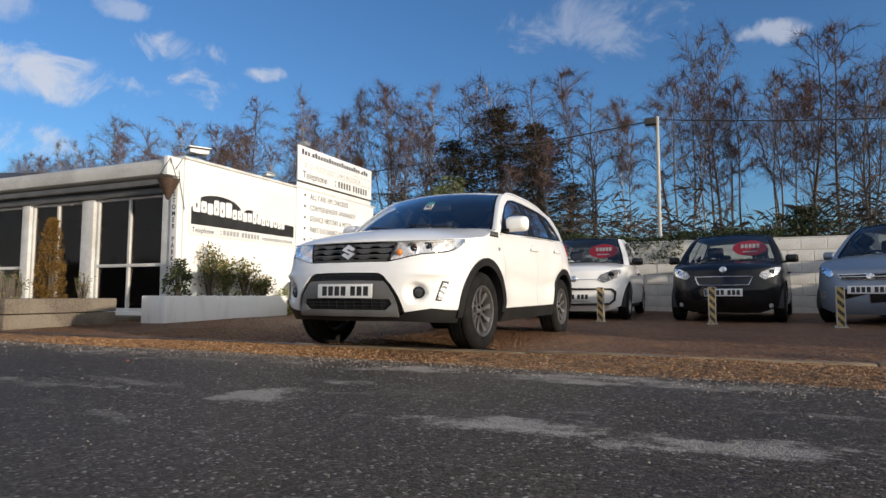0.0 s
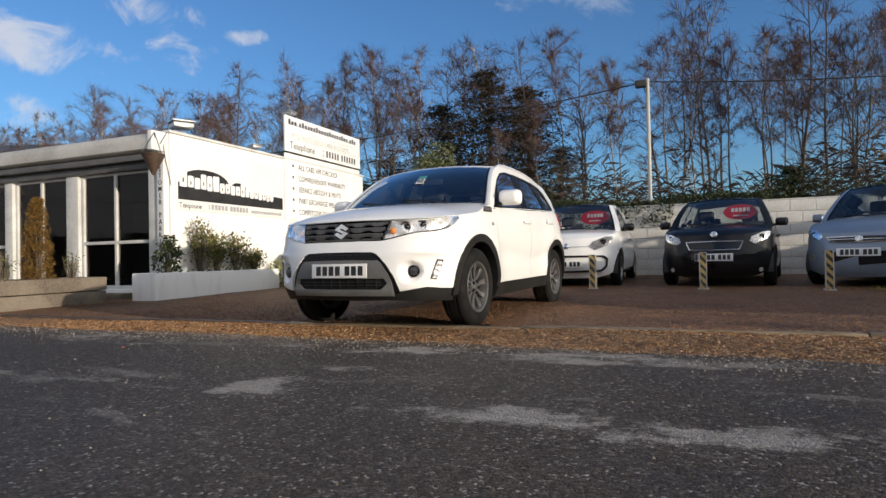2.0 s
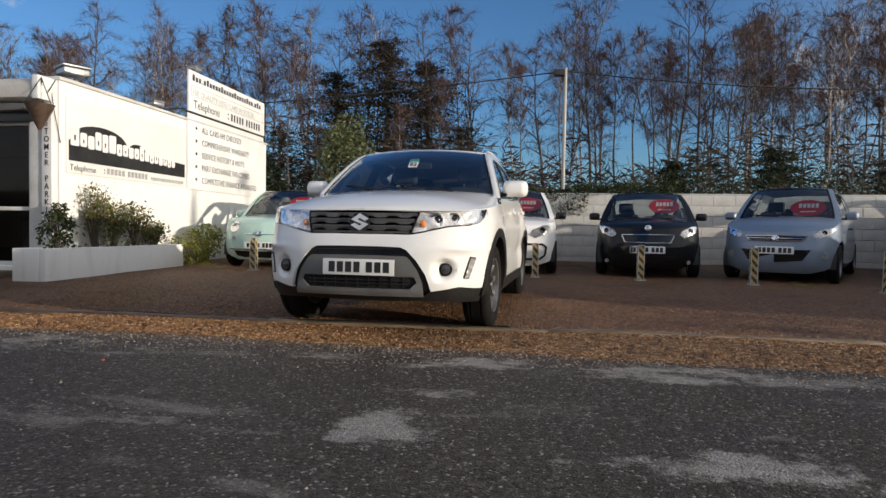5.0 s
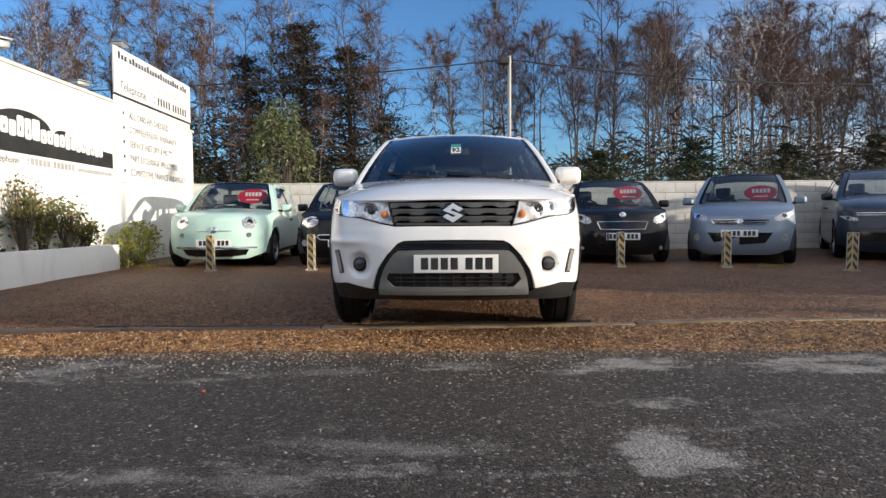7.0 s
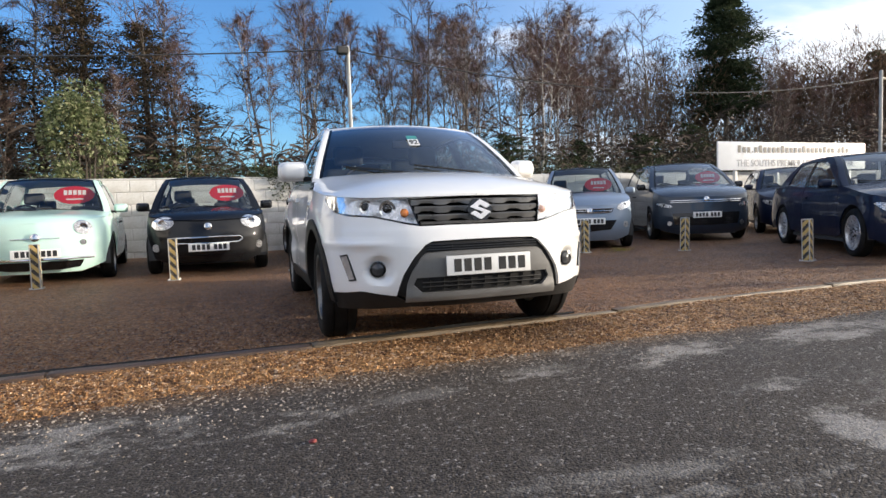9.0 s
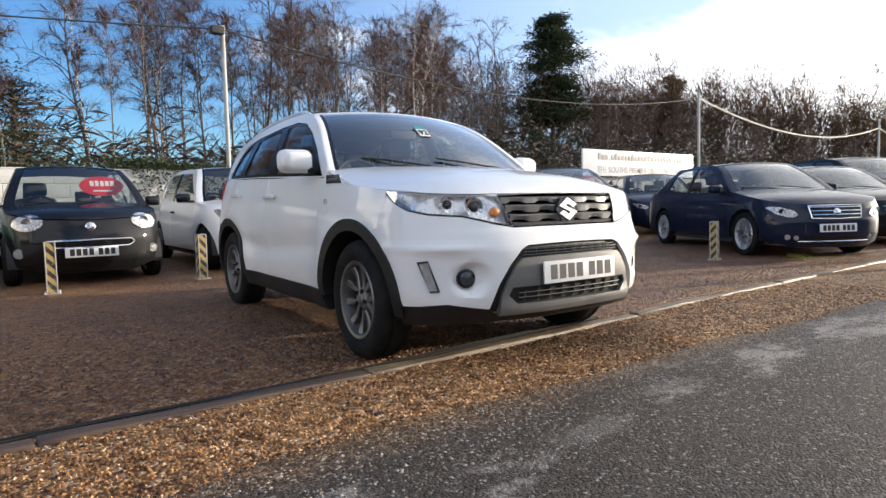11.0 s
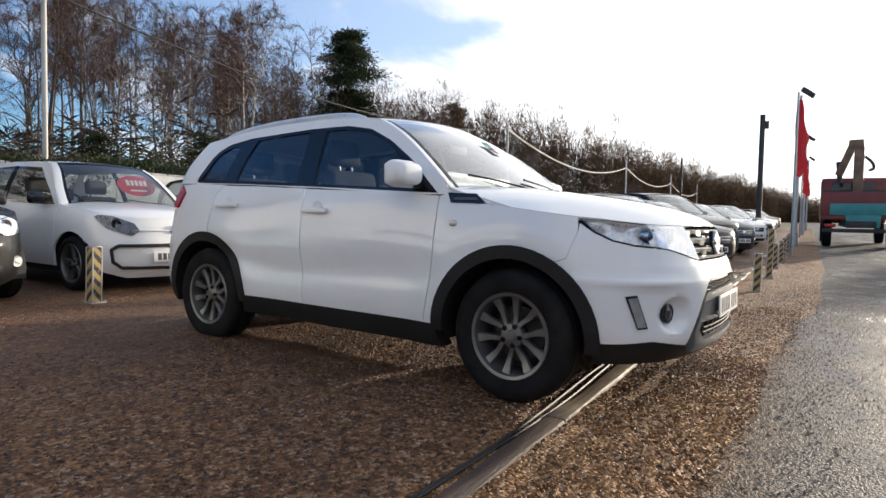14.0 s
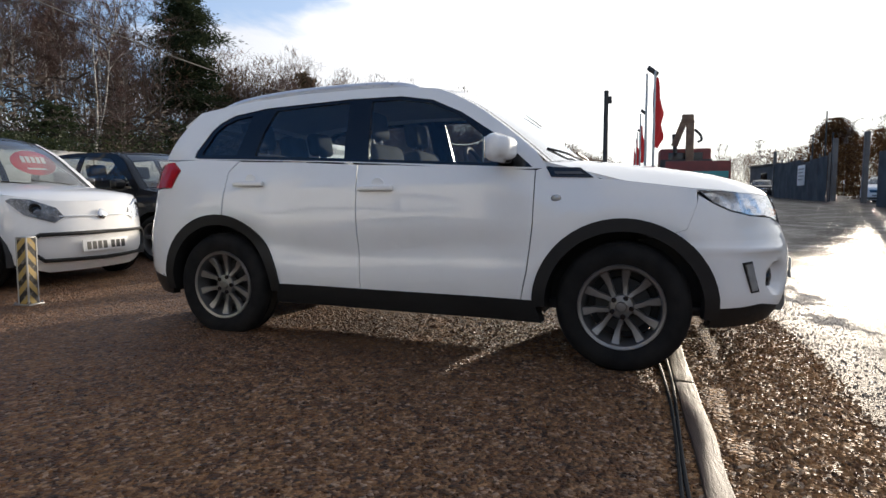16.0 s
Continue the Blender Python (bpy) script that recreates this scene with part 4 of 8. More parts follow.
# hanging basket at the fascia's corner
hb = thing("hanging_basket", pose(BX + 0.02, BY - 0.34, 2.02) @ Matrix.Diagonal((1.45, 1.45, 1.35, 1)), "empty brown cone-shaped hanging basket under the fascia corner", "hanging basket")
part("cone", lathe([(0.012, 0.0), (0.05, 0.08), (0.10, 0.19), (0.125, 0.25), (0.118, 0.25), (0.09, 0.19)], 14, "z"), M["dark_shaded_timber"], hb)
for a in (0, 2.1, 4.2):
    part("chain", tube([(0.12 * math.cos(a), 0.12 * math.sin(a), 0.25), (0, 0.02, 0.52)], 0.004, 4), M["dark_steel"], hb)
cb = thing("hanging_cable", pose(0, 0, 0), "thin slack cable looped down the office corner", "cable")
part("cable", tube(spline([(BX + 0.01, BY - 0.06, 2.75), (BX + 0.02, BY - 0.20, 2.55), (BX - 0.01, BY - 0.12, 2.62), (BX + 0.016, BY - 0.10, 2.35), (BX + 0.012, BY + 0.02, 1.9)], 20), 0.006, 5), M["dark_steel"], cb)

# ---- planters ----
pl = thing("rendered_planter", pose(0, 0, 0), "low white rendered planter along the office flank", "planter")
for nm, bx in (("front_side", (0.10, 2.98, 0.46, (-7.62, 8.27, 0.225))), ("end_side", (0.36, 0.10, 0.46, (-7.85, 6.83, 0.225))), ("far_end", (0.36, 0.10, 0.46, (-7.85, 9.71, 0.225))), ("inner_side", (0.06, 0.60, 0.46, (-8.03, 7.08, 0.225)))):
    part(nm, box(*bx[:3], bx[3], 0.018), M["render"], pl)
part("soil", box(0.38, 2.84, 0.05, (-7.84, 8.27, 0.38), 0.0), M["brown_leaf"], pl)
tp = thing("timber_planter", pose(-8.34, 5.72, 0.0, 0, 0, 3), "weathered grey timber sleeper planter beside the office entrance", "planter")
for i, z in enumerate((0.105, 0.315)):
    for y, w in ((-0.93, 0.0), (0.93, 0.0)):
        part("sleeper_end", box(0.60, 0.10, 0.200, (-0.36, y * 0.85, z), 0.012), M["sleeper"], tp)
    for x in (0.0, -0.72):
        part("sleeper", box(0.10, 1.68, 0.200, (x + (0.012 if i else 0), 0, z), 0.016), M["sleeper"], tp)
part("soil", box(0.62, 1.48, 0.05, (-0.36, 0, 0.36)), M["brown_leaf"], tp)

# ---- timber baulk between yard and road ----
rb = random.Random(5)
x = -16.0
cuts = [-16.0, -12.4, -8.7, -4.95, -3.55, -1.3, 1.0, 3.2, 5.6, 8.2, 11.0, 14.0, 17.5, 21.0]
for i, (a, b) in enumerate(zip(cuts, cuts[1:])):
    # tone changes at x = -3.6, where the car's shade is put into the colour
    ba = thing("timber_baulk", pose((a + b) / 2, 4.67 + rb.uniform(-0.007, 0.007), slope((a + b) / 2, 4.6) - (0.027 if a > -3.6 else 0.018), 0, rb.uniform(-0.12, 0.12), rb.uniform(-0.2, 0.2)), "weathered timber baulk half sunk in gravel along the road edge, sunlight in its colour" if a > -3.6 else "timber baulk half sunk in gravel along the road edge, car's shade in its colour", "kerb timber", "baulks along the road edge")
    L = b - a - 0.006
    bb = box(L, 0.090, 0.085, (0, 0, 0.0), 0.012)
    bmesh.ops.subdivide_edges(bb, edges=[e for e in bb.edges if abs((e.verts[0].co - e.verts[1].co).x) > L * 0.8], cuts=14)
    for v in bb.verts:
        q = noise.noise_vector((v.co.x * 2.1 + i * 9, v.co.y * 7, v.co.z * 7))
        v.co += Vector((0, q.y * 0.012, q.z * 0.010))
    part("baulk", bb, M["timber"] if a > -3.6 else M["dark_shaded_timber"], ba)

# ---- hazard bollards ----
def bollard(x, y, z, h=0.53, lean=0.0, turn=0.0, grey=False):
    b = thing("hazard_bollard", pose(x, y, z, lean, 0, turn), "square galvanised bollard with worn yellow and black stripes" if not grey else "dull grey-green bollard with faded hazard stripes", "bollard", "bollards in the yard")
    w = 0.044
    for sx, sy in ((0, -1), (0, 1), (1, 0), (-1, 0)):
        f = box(0.078 if sx == 0 else 0.005, 0.078 if sy == 0 else 0.005, h - 0.01, (sx * w, sy * w, h / 2), 0.0)
        part("striped_face", f, M["hazard"], b, smooth=0)
    for sx in (-1, 1):
        for sy in (-1, 1):
            part("corner_edge", box(0.012, 0.012, h, (sx * w, sy * w, h / 2), 0.003), M["pole_paint"], b)
    part("cap", box(0.092, 0.092, 0.008, (0, 0, h), 0.002), M["galv"], b)
    part("base_plate", box(0.15, 0.15, 0.012, (0, 0, 0.006), 0.003), M["galv"], b)
    for sx in (-1, 1):
        for sy in (-1, 1):
            part("bolt", tube([(sx * 0.062, sy * 0.062, 0.01), (sx * 0.062, sy * 0.062, 0.026)], 0.009, 6), M["galv"], b)


for x, y, tn in ((-6.02, 9.30, 3), (-4.53, 9.26, -4), (-3.02, 9.42, 6), (-1.46, 9.46, 0), (0.10, 9.46, 2), (1.62, 9.25, -5), (2.98, 8.50, 8), (2.93, 6.34, 14), (3.08, 4.30, 4), (8.0, 4.28, 0), (9.9, 4.24, 3), (12.2, 4.26, -2), (14.6, 4.24, 0), (17.0, 4.26, 0), (19.6, 4.24, 0)):
    bollard(x, y, slope(x, y) - 0.005, 0.53, random.Random(x).uniform(-1.5, 1.5), tn)
bollard(5.68, 4.28, slope(5.68, 4.28), 0.86, 1.0, 5, True)

# ---- poles, cable, lamps, flags ----
def pole(x, y, z0, z1, r, mat, name, label):
    p = thing(name, pose(x, y, z0 + 0.015 * max(0.0, x - 6.0)), label, "pole", "")
    part("shaft", tube([(0, 0, 0), (0, 0, (z1 - z0) * 0.5), (0, 0, z1 - z0)], [r, r * 0.95, r * 0.9], 12), mat, p)
    part("cap", lathe([(0.0, z1 - z0 + 0.02), (r * 0.8, z1 - z0 + 0.012), (r * 1.0, z1 - z0)], 12, "z"), mat, p)
    return p


PY = 14.75
lp = pole(-0.90, PY, 0.1, 4.66, 0.046, M["pole_paint"], "cable_pole", "slim pale steel pole carrying a cable behind the wall")
part("junction_box", box(0.26, 0.20, 0.16, (-0.14, -0.08, 4.44), 0.03), M["dark_steel"], lp)
POLES = [(-26.0, PY + 2, 4.6), (-0.90, PY, 4.60), (18.1, 15.2, 4.98), (39.8, 15.6, 5.15), (58.0, 15.8, 5.15), (76.0, 16.0, 5.1)]
for x, y, z in POLES[2:]:
    pole(x, y, 0.1, z + 0.04, 0.06, M["pole_paint"], "cable_pole", "slim pale pole carrying the festoon cable behind the wall")
for i, (a, b) in enumerate(zip(POLES, POLES[1:])):
    c = thing("overhead_cable", pose(0, 0, 0), "dark sagging overhead cable strung between poles" if i < 2 else "pale rope light sagging between poles", "cable")
    pts = []
    for t in np.linspace(0, 1, 25):
        sag = (0.55, 0.75, 1.0, 0.8, 0.8)[i] * 4 * t * (1 - t)
        pts.append((a[0] + (b[0] - a[0]) * t, a[1] + (b[1] - a[1]) * t, a[2] + (b[2] - a[2]) * t - sag))
    part("cable", tube(pts, 0.014 if i < 2 else 0.035, 6), M["dark_steel"] if i < 2 else M["rope"], c)


def lamp_post(x, y, h):
    p = thing("street_lamp", pose(x, y, 0.015 * max(0.0, x - 6.0)), "tall slim lamp post with a tilted dark floodlight head", "street lamp", "lamp posts along the road")
    part("post", tube([(0, 0, 0), (0, 0, h * 0.5), (0, 0, h)], [0.07, 0.055, 0.045], 10), M["galv"], p)
    hd = box(0.34, 0.52, 0.16, (0, 0, 0), 0.04)
    bmesh.ops.transform(hd, matrix=pose(-0.05, -0.22, h + 0.08, 38, 0, 0), verts=hd.verts)
    part("lamp_head", hd, M["dark_steel"], p)
    part("foot", tube([(0, 0, 0), (0, 0, 0.5)], 0.10, 10), M["galv"], p)


def flag_pole(x, y, h, k):
    p = thing("flag_pole", pose(x, y, 0.015 * max(0.0, x - 6.0)), "slim pole with a hanging red feather flag", "flag", "red flags along the road")
    part("mast", tube([(0, 0, 0), (0, 0, h)], [0.045, 0.03], 8), M["galv"], p)
    r = random.Random(k)
    rows = []
    for i in range(15):
        f = i / 14
        z = h - 0.08 - f * 2.15
        w = (0.10 + 0.42 * math.sin(2.6 * f) ** 1.3 if f < 0.85 else 0.44 - 1.6 * (f - 0.85)) * (1.0 + 0.18 * math.sin(f * 17 + k))
        rows.append([Vector((0.03 + (w * q) * 0.55, 0.05 * math.sin(6 * q + 4 * f + k) - w * q * 0.62, z - 0.18 * q)) for q in np.linspace(0, 1, 7)])
    part("flag_cloth", thicken(ruled(rows), 0.004), M["flag"], p, smooth=70)


for i, x in enumerate((20.6, 36.7, 53.0)):
    lamp_post(x, 4.16 - 0.12 * i, 5.70 + 0.1 * i)
for i, x in enumerate((13.9, 31.8, 46.0, 60.0)):
    flag_pole(x, 4.12, 4.64 + 0.1 * i, i)
bp = pole(32.0, 6.15, 0, 6.75, 0.15, M["dark_steel"], "telegraph_pole", "dark wooden pole with a small box near its top")
part("pole_box", box(0.16, 0.26, 0.42, (0.02, -0.20, 6.2), 0.02), M["dark_steel"], bp)
pole(33.0, 10.5, 0, 4.6, 0.07, M["dark_steel"], "thin_pole", "thin dark pole among the parked cars")

# ---- board on legs behind the yard ----
ab = thing("roadside_board", pose(0, 0, 0), "long white board on short legs with dark address lettering", "sign")
part("board_sheet", box(5.9, 0.05, 0.78, (11.84, 13.55, 2.07), 0.006), M["white"], ab)
for x in (9.6, 11.2, 12.6, 14.2):
    part("leg", box(0.09, 0.07, 1.72, (x, 13.62, 0.82), 0.006), M["joinery"], ab)
wx = 9.6
for i in range(27):
    w = 0.112 if i not in (3, 23) else 0.04
    bars([(wx, 2.16, w, 0.045 if w < 0.1 else (0.15 if i % 5 else 0.20))], M["ink"], pose(0, 13.518, 0, 90, 0, 0), ab, "address_bar")
    wx += w + 0.060
words("THE SOUTHS PREMIER USED CAR CENTRE", 0.27, M["grey_print"], Matrix.Translation((9.55, 13.518, 1.78)) @ pose(0, 0, 0, 90, 0, 0), ab, "word", 0.93, 0.001)

# ---- cars ----
class Wrap:
    """A car's lower body: a half outline in plan, followed from the nose's middle to the tail's, drawn in by a profile that changes with height."""

    def __init__(self, pts, front, side, rear, bump=None):
        p = spline([(x, y, 0) for x, y in pts], 400)
        self.xy = np.array([(q.x, max(q.y, 0.0)) for q in p])
        d = np.gradient(self.xy, axis=0)
        d /= np.linalg.norm(d, axis=1)[:, None]
        self.nn = np.stack([d[:, 1], -d[:, 0]], 1)
        self.nn[0], self.nn[-1] = (1, 0), (-1, 0)
        self.u = np.concatenate([[0], np.cumsum(np.linalg.norm(np.diff(self.xy, axis=0), axis=1))])
        self.pf, self.ps, self.pr = smooth_curve(front), smooth_curve(side), smooth_curve(rear)
        self.bump = bump
        self.end = float(self.u[-1])

    def ux(self, x):
        return float(np.interp(-x, -self.xy[:, 0], self.u))

    def uy(self, y):
        k = int(np.argmax(self.xy[:, 1]))
        return float(np.interp(y, self.xy[:k, 1], self.u[:k]))

    def __call__(self, u, z, out=0.0):
        """u > 0: the car's right side, u < 0: its left."""
        s = -1.0 if u > 0 else 1.0
        a = abs(u)
        x, y = np.interp(a, self.u, self.xy[:, 0]), np.interp(a, self.u, self.xy[:, 1])
        nx, ny = np.interp(a, self.u, self.nn[:, 0]), np.interp(a, self.u, self.nn[:, 1])
        w = nx * nx
        d = (1 - w) * self.ps(z) + w * (self.pf(z) if nx > 0 else self.pr(z))
        if self.bump:
            d -= self.bump(x, y, z, nx)
        d -= out
        return Vector((x - nx * d, s * max(y - ny * d, 0.0), z))


def arc(cx, cz, r, a0, a1, n=12, flat=1.0):
    return [(cx + r * math.cos(radians(a0 + (a1 - a0) * k / n)), cz + flat * r * math.sin(radians(a0 + (a1 - a0) * k / n))) for k in range(n + 1)]


def wheel(parent, at, side, r=0.334, width=0.215, rim_r=0.199, spokes=5, alloy=None, twin=True, turn=0.0, steer=0.0, like=None):
    """A wheel: tyre with tread blocks, rim barrel, spokes, hub cap, nuts and brake disc. side: -1 right, 1 left."""
    w = new("wheel")
    w.parent = parent
    w.matrix_basis = Matrix.Translation(at) @ pose(0, 0, 0, 0, 0, steer) @ (pose(0, 0, 0) if side > 0 else pose(0, 0, 0, 0, 0, 180)) @ pose(0, 0, 0, 0, turn, 0)
    if like:
        for c in like.children:
            o = c.copy()
            scene.collection.objects.link(o)
            o.parent = w
        return w
    h = width / 2
    k = rim_r + 0.012
    tyre = lathe([(k, -h * 0.8), (k + 0.02, -h * 0.93), ((k + r) / 2, -h * 1.04), (r - 0.03, -h * 0.97), (r - 0.010, -h * 0.82), (r, -h * 0.6), (r, -0.05), (r - 0.008, -0.046), (r - 0.008, -0.036), (r, -0.032),
                  (r, 0.032), (r - 0.008, 0.036), (r - 0.008, 0.046), (r, 0.05), (r, h * 0.6), (r - 0.010, h * 0.82), (r - 0.03, h * 0.97), ((k + r) / 2, h * 1.04), (k + 0.02, h * 0.93), (k, h * 0.8)], 36)
    part("tyre", tyre, M["tyre"], w, smooth=50)
    face = h * 0.72
    rim = lathe([(k, -h * 0.85), (k - 0.02, -h * 0.8), (k - 0.03, -h * 0.2), (k - 0.02, h * 0.6), (k - 0.012, h * 0.9), (k + 0.004, h * 0.94), (k + 0.008, h * 0.88), (k + 0.006, h * 0.8)], 36)
    part("rim", rim, alloy or M["alloy"], w)
    for i in range(spokes):
        sp = bmesh.new()
        for j in ((-1, 1) if twin else (0,)):
            a = 2 * math.pi * i / spokes + math.pi / 2
            rows = []
            for f in (0.0, 0.15, 0.3, 0.55, 0.75, 0.9, 1.0):
                rad = 0.045 + (k - 0.055) * f
                spread = j * (0.12 + 0.205 * min(1.0, f / 0.55) ** 0.8) * 5 / spokes if twin else 0.0
                c = a + spread
                wd = ((0.0130 + 0.0015 * f + 0.0105 * max(0.0, f - 0.45) / 0.55) * 5 / spokes if twin else 0.032 - 0.006 * f)
                dep = face - 0.02 * math.sin(math.pi * min(f, 1.0)) * 0.6 - 0.012 * (1 - f)
                t = Vector((-math.sin(c), 0, math.cos(c)))
                o = Vector((math.cos(c) * rad, 0, math.sin(c) * rad))
                rows.append([o + t * wd + Vector((0, dep - 0.035, 0)), o + t * wd + Vector((0, dep - 0.006, 0)), o + t * wd * 0.78 + Vector((0, dep, 0)), o - t * wd * 0.78 + Vector((0, dep, 0)), o - t * wd + Vector((0, dep - 0.006, 0)), o - t * wd + Vector((0, dep - 0.035, 0))])
            ruled(rows, sp)
        bmesh.ops.recalc_face_normals(sp, faces=sp.faces)
        part("spoke", sp, alloy or M["alloy"], w, smooth=22)
    hub = lathe([(0.0, face + 0.004), (0.024, face + 0.003), (0.028, face - 0.003), (0.058, face - 0.008), (0.064, face - 0.016), (0.064, face - 0.05)], 24)
    part("hub", hub, alloy or M["alloy"], w)
    for i in range(5):
        a = 2 * math.pi * i / 5 + math.pi / 2
        part("wheel_nut", tube([(0.050 * math.cos(a), face - 0.014, 0.050 * math.sin(a)), (0.050 * math.cos(a), face + 0.001, 0.050 * math.sin(a))], 0.013, 8), M["gloss_black"], w)
    disc = lathe([(0.05, -0.02), (0.14, -0.02), (0.145, -0.03), (0.145, -0.04), (0.05, -0.05)], 28)
    part("brake_disc", disc, M["dark_steel"], w)
    back = lathe([(0.0, -0.055), (k - 0.03, -0.055)], 28)
    part("brake_shield", back, M["cladding"], w)
    return w


def plate(parent, at, w=0.52, h=0.111, bow=0.0, tilt=-4, blue=False):
    """A front number plate on the car's nose: white, with plain dark bars for its characters."""
    p = new("number_plate")
    p.parent = parent
    p.matrix_basis = Matrix.Translation(at) @ pose(0, 0, 0, 90 + tilt, 0, 90)
    part("plate_sheet", box(w, h, 0.008, (0, 0, 0), 0.003), M["plate"], p)
    cw = 0.052 * w / 0.52
    rows = []
    for i in range(7):
        x = -w / 2 + 0.045 + i * cw * 1.17 + (0.03 if i > 3 else 0.0)
        rows.append((x, -h * 0.33, cw * 0.86, h * 0.66))
    bars(rows, M["ink"], pose(0, 0, 0.0035), p, "plate_bar", 0.0016)
    if blue:
        bars([(-w / 2 + 0.004, -h * 0.45, 0.036, h * 0.9)], M["navy_print"], pose(0, 0, 0.0035), p, "blue_strip", 0.0014)
    return p


def seat(parent, x, y, z, mat, h=0.62, name="seat"):
    s = new(name)
    s.parent = parent
    s.matrix_basis = pose(x, y, z)
    part("cushion", box(0.50, 0.50, 0.16, (0.05, 0, 0), 0.06, seg=3), mat, s)
    back = box(0.13, 0.48, h, (0, 0, h / 2), 0.055, seg=3)
    bmesh.ops.transform(back, matrix=pose(-0.2, 0, 0.02, 0, -14, 0), verts=back.verts)
    part("backrest", back, mat, s)
    head = box(0.10, 0.27, 0.18, (0, 0, 0), 0.045, seg=3)
    bmesh.ops.transform(head, matrix=pose(-0.2 - 0.25 * (h + 0.12), 0, h + 0.13, 0, -10, 0), verts=head.verts)
    part("headrest", head, mat, s)
    for d in (-0.06, 0.06):
        part("headrest_post", tube([(-0.2 - 0.25 * (h - 0.02), d, h - 0.02), (-0.2 - 0.25 * (h + 0.1), d, h + 0.1)], 0.007, 6), M["satin"], s)
    return s


def mirror_pair(body, mat, x, y, z, size=(0.11, 0.20, 0.145)):
    for s in (-1, 1):
        mr = new("door_mirror")
        mr.parent = body
        mr.matrix_basis = pose(x, s * y, z)
        cap = box(size[0], size[1], size[2], (0, 0, 0), min(size) * 0.46, seg=5)
        for v in cap.verts:
            f = 1 - 0.22 * (v.co.x > 0) * (abs(v.co.z) / size[2] + abs(v.co.y) / size[1])
            v.co.y *= f
            v.co.z *= f
            v.co.x -= 0.10 * s * v.co.y
        part("mirror_cap", cap, mat, mr, smooth=80)
        part("mirror_glass", box(0.006, size[1] * 0.8, size[2] * 0.72, (-size[0] / 2 - 0.001, 0, 0), 0.002), M["chrome"], mr)
        part("mirror_arm", box(0.07, 0.11, 0.035, (-0.01, -s * (size[1] / 2 + 0.02), -size[2] * 0.38), 0.014), M["cladding"], mr)


def card(parent, at, w=0.44, h=0.25, tilt=30):
    """A red oval price card behind a windscreen, its writing as plain white bars."""
    c = new("price_card")
    c.parent = parent
    c.matrix_basis = Matrix.Translation(at) @ pose(0, 0, 0, 90 - tilt, 0, 90)
    b = bmesh.new()
    ring = [b.verts.new((w / 2 * math.cos(a), h / 2 * math.sin(a), 0)) for a in (2 * math.pi * k / 32 for k in range(32))]
    f = b.faces.new(ring)
    r = bmesh.ops.extrude_face_region(b, geom=[f])
    bmesh.ops.translate(b, vec=(0, 0, 0.004), verts=[v for v in r["geom"] if isinstance(v, bmesh.types.BMVert)])
    bmesh.ops.recalc_face_normals(b, faces=b.faces)
    part("card_sheet", b, M["red_card"], c, smooth=0)
    bars([(-w * 0.26 + i * w * 0.115, 0.0, w * 0.085, h * 0.26) for i in range(5)] + [(-w * 0.2, -h * 0.28, w * 0.42, h * 0.07)], M["white_print"], pose(0, 0, 0.005), c, "card_bar", 0.001)
    return c


class Shell:
    """The greenhouse of a car above its belt: side sheets with window openings, roof, screens, all meeting along shared edges."""

    def __init__(self, wrap, belt, a_line, roof_edge, d_line, half_roof, power=1.35):
        self.w, self.belt, self.hr, self.p = wrap, smooth_curve(belt), smooth_curve(half_roof), power
        self.zr = smooth_curve(roof_edge)
        self.a, self.r, self.d = a_line, roof_edge, d_line
        rear = min(d_line, key=lambda q: q[1])
        self.top = max(q[1] for q in roof_edge)

    def __call__(self, x, z, out=0.0, s=-1.0):
        zb = self.belt(x)
        yb = abs(self.w(self.w.ux(max(x, self.d[0][0])), zb)[1])
        t = max(0.0, (z - zb) / max(self.top - zb, 0.05))
        y = yb + (self.hr(x) - yb) * t ** self.p + out
        return Vector((x, s * y, z))

    def outline(self):
        return [(x, self.belt(x)) for x in np.linspace(self.a[0][0], self.d[0][0], 14)] + list(self.d[1:]) + [q for q in sorted(self.r) if self.d[-1][0] + 0.01 < q[0] < self.a[-1][0] - 0.01] + list(self.a[::-1][:-1])


def hoop(sh, line, bow, n, out=0.0, crown=0.0, cut=0.0):
    """Rows from right to left across the car between a side line and its mirror image."""
    rows = []
    for i, (x, z) in enumerate(line):
        e = sh(x, z, out)
        k = bow if isinstance(bow, (int, float)) else bow[i]
        c = crown if isinstance(crown, (int, float)) else crown[i]
        rows.append([Vector((e.x + k * (1 - v * v), (abs(e.y) - cut) * v, e.z + c * (1 - v * v))) for v in np.linspace(-1, 1, n)])
    return rows


def resample(line, n):
    return [(q.x, q.y) for q in spline([(x, z, 0) for x, z in line], n)]


def bonnet_rows(wrap, edge, centre, x_rear, n=13, m=15):
    """Rows of the bonnet between its two edges on the body; edge and centre give heights along x."""
    e, c = smooth_curve(edge), smooth_curve(centre)
    front = wrap(0.0, e(9.0)).x
    rows = []
    for k in range(n + 1):
        f = k / n
        u = wrap.ux(x_rear) * (1 - f ** 0.8)
        x = np.interp(u, wrap.u, wrap.xy[:, 0])
        z = e(x)
        p = wrap(max(u, 0.004), z)
        rows.append([Vector((p.x, abs(p.y) * v, z + (max(c(p.x), z) - z) * (1 - abs(v) ** 2.6))) for v in np.linspace(-1, 1, m)])
    return rows

def bowl(x, y, z, cx, cz, r, depth):
    """A round hollow."""
    q = math.hypot(x - cx, z - cz) / r
    return -depth * max(0.0, 1 - q * q) ** 0.8 if q < 1 else 0.0


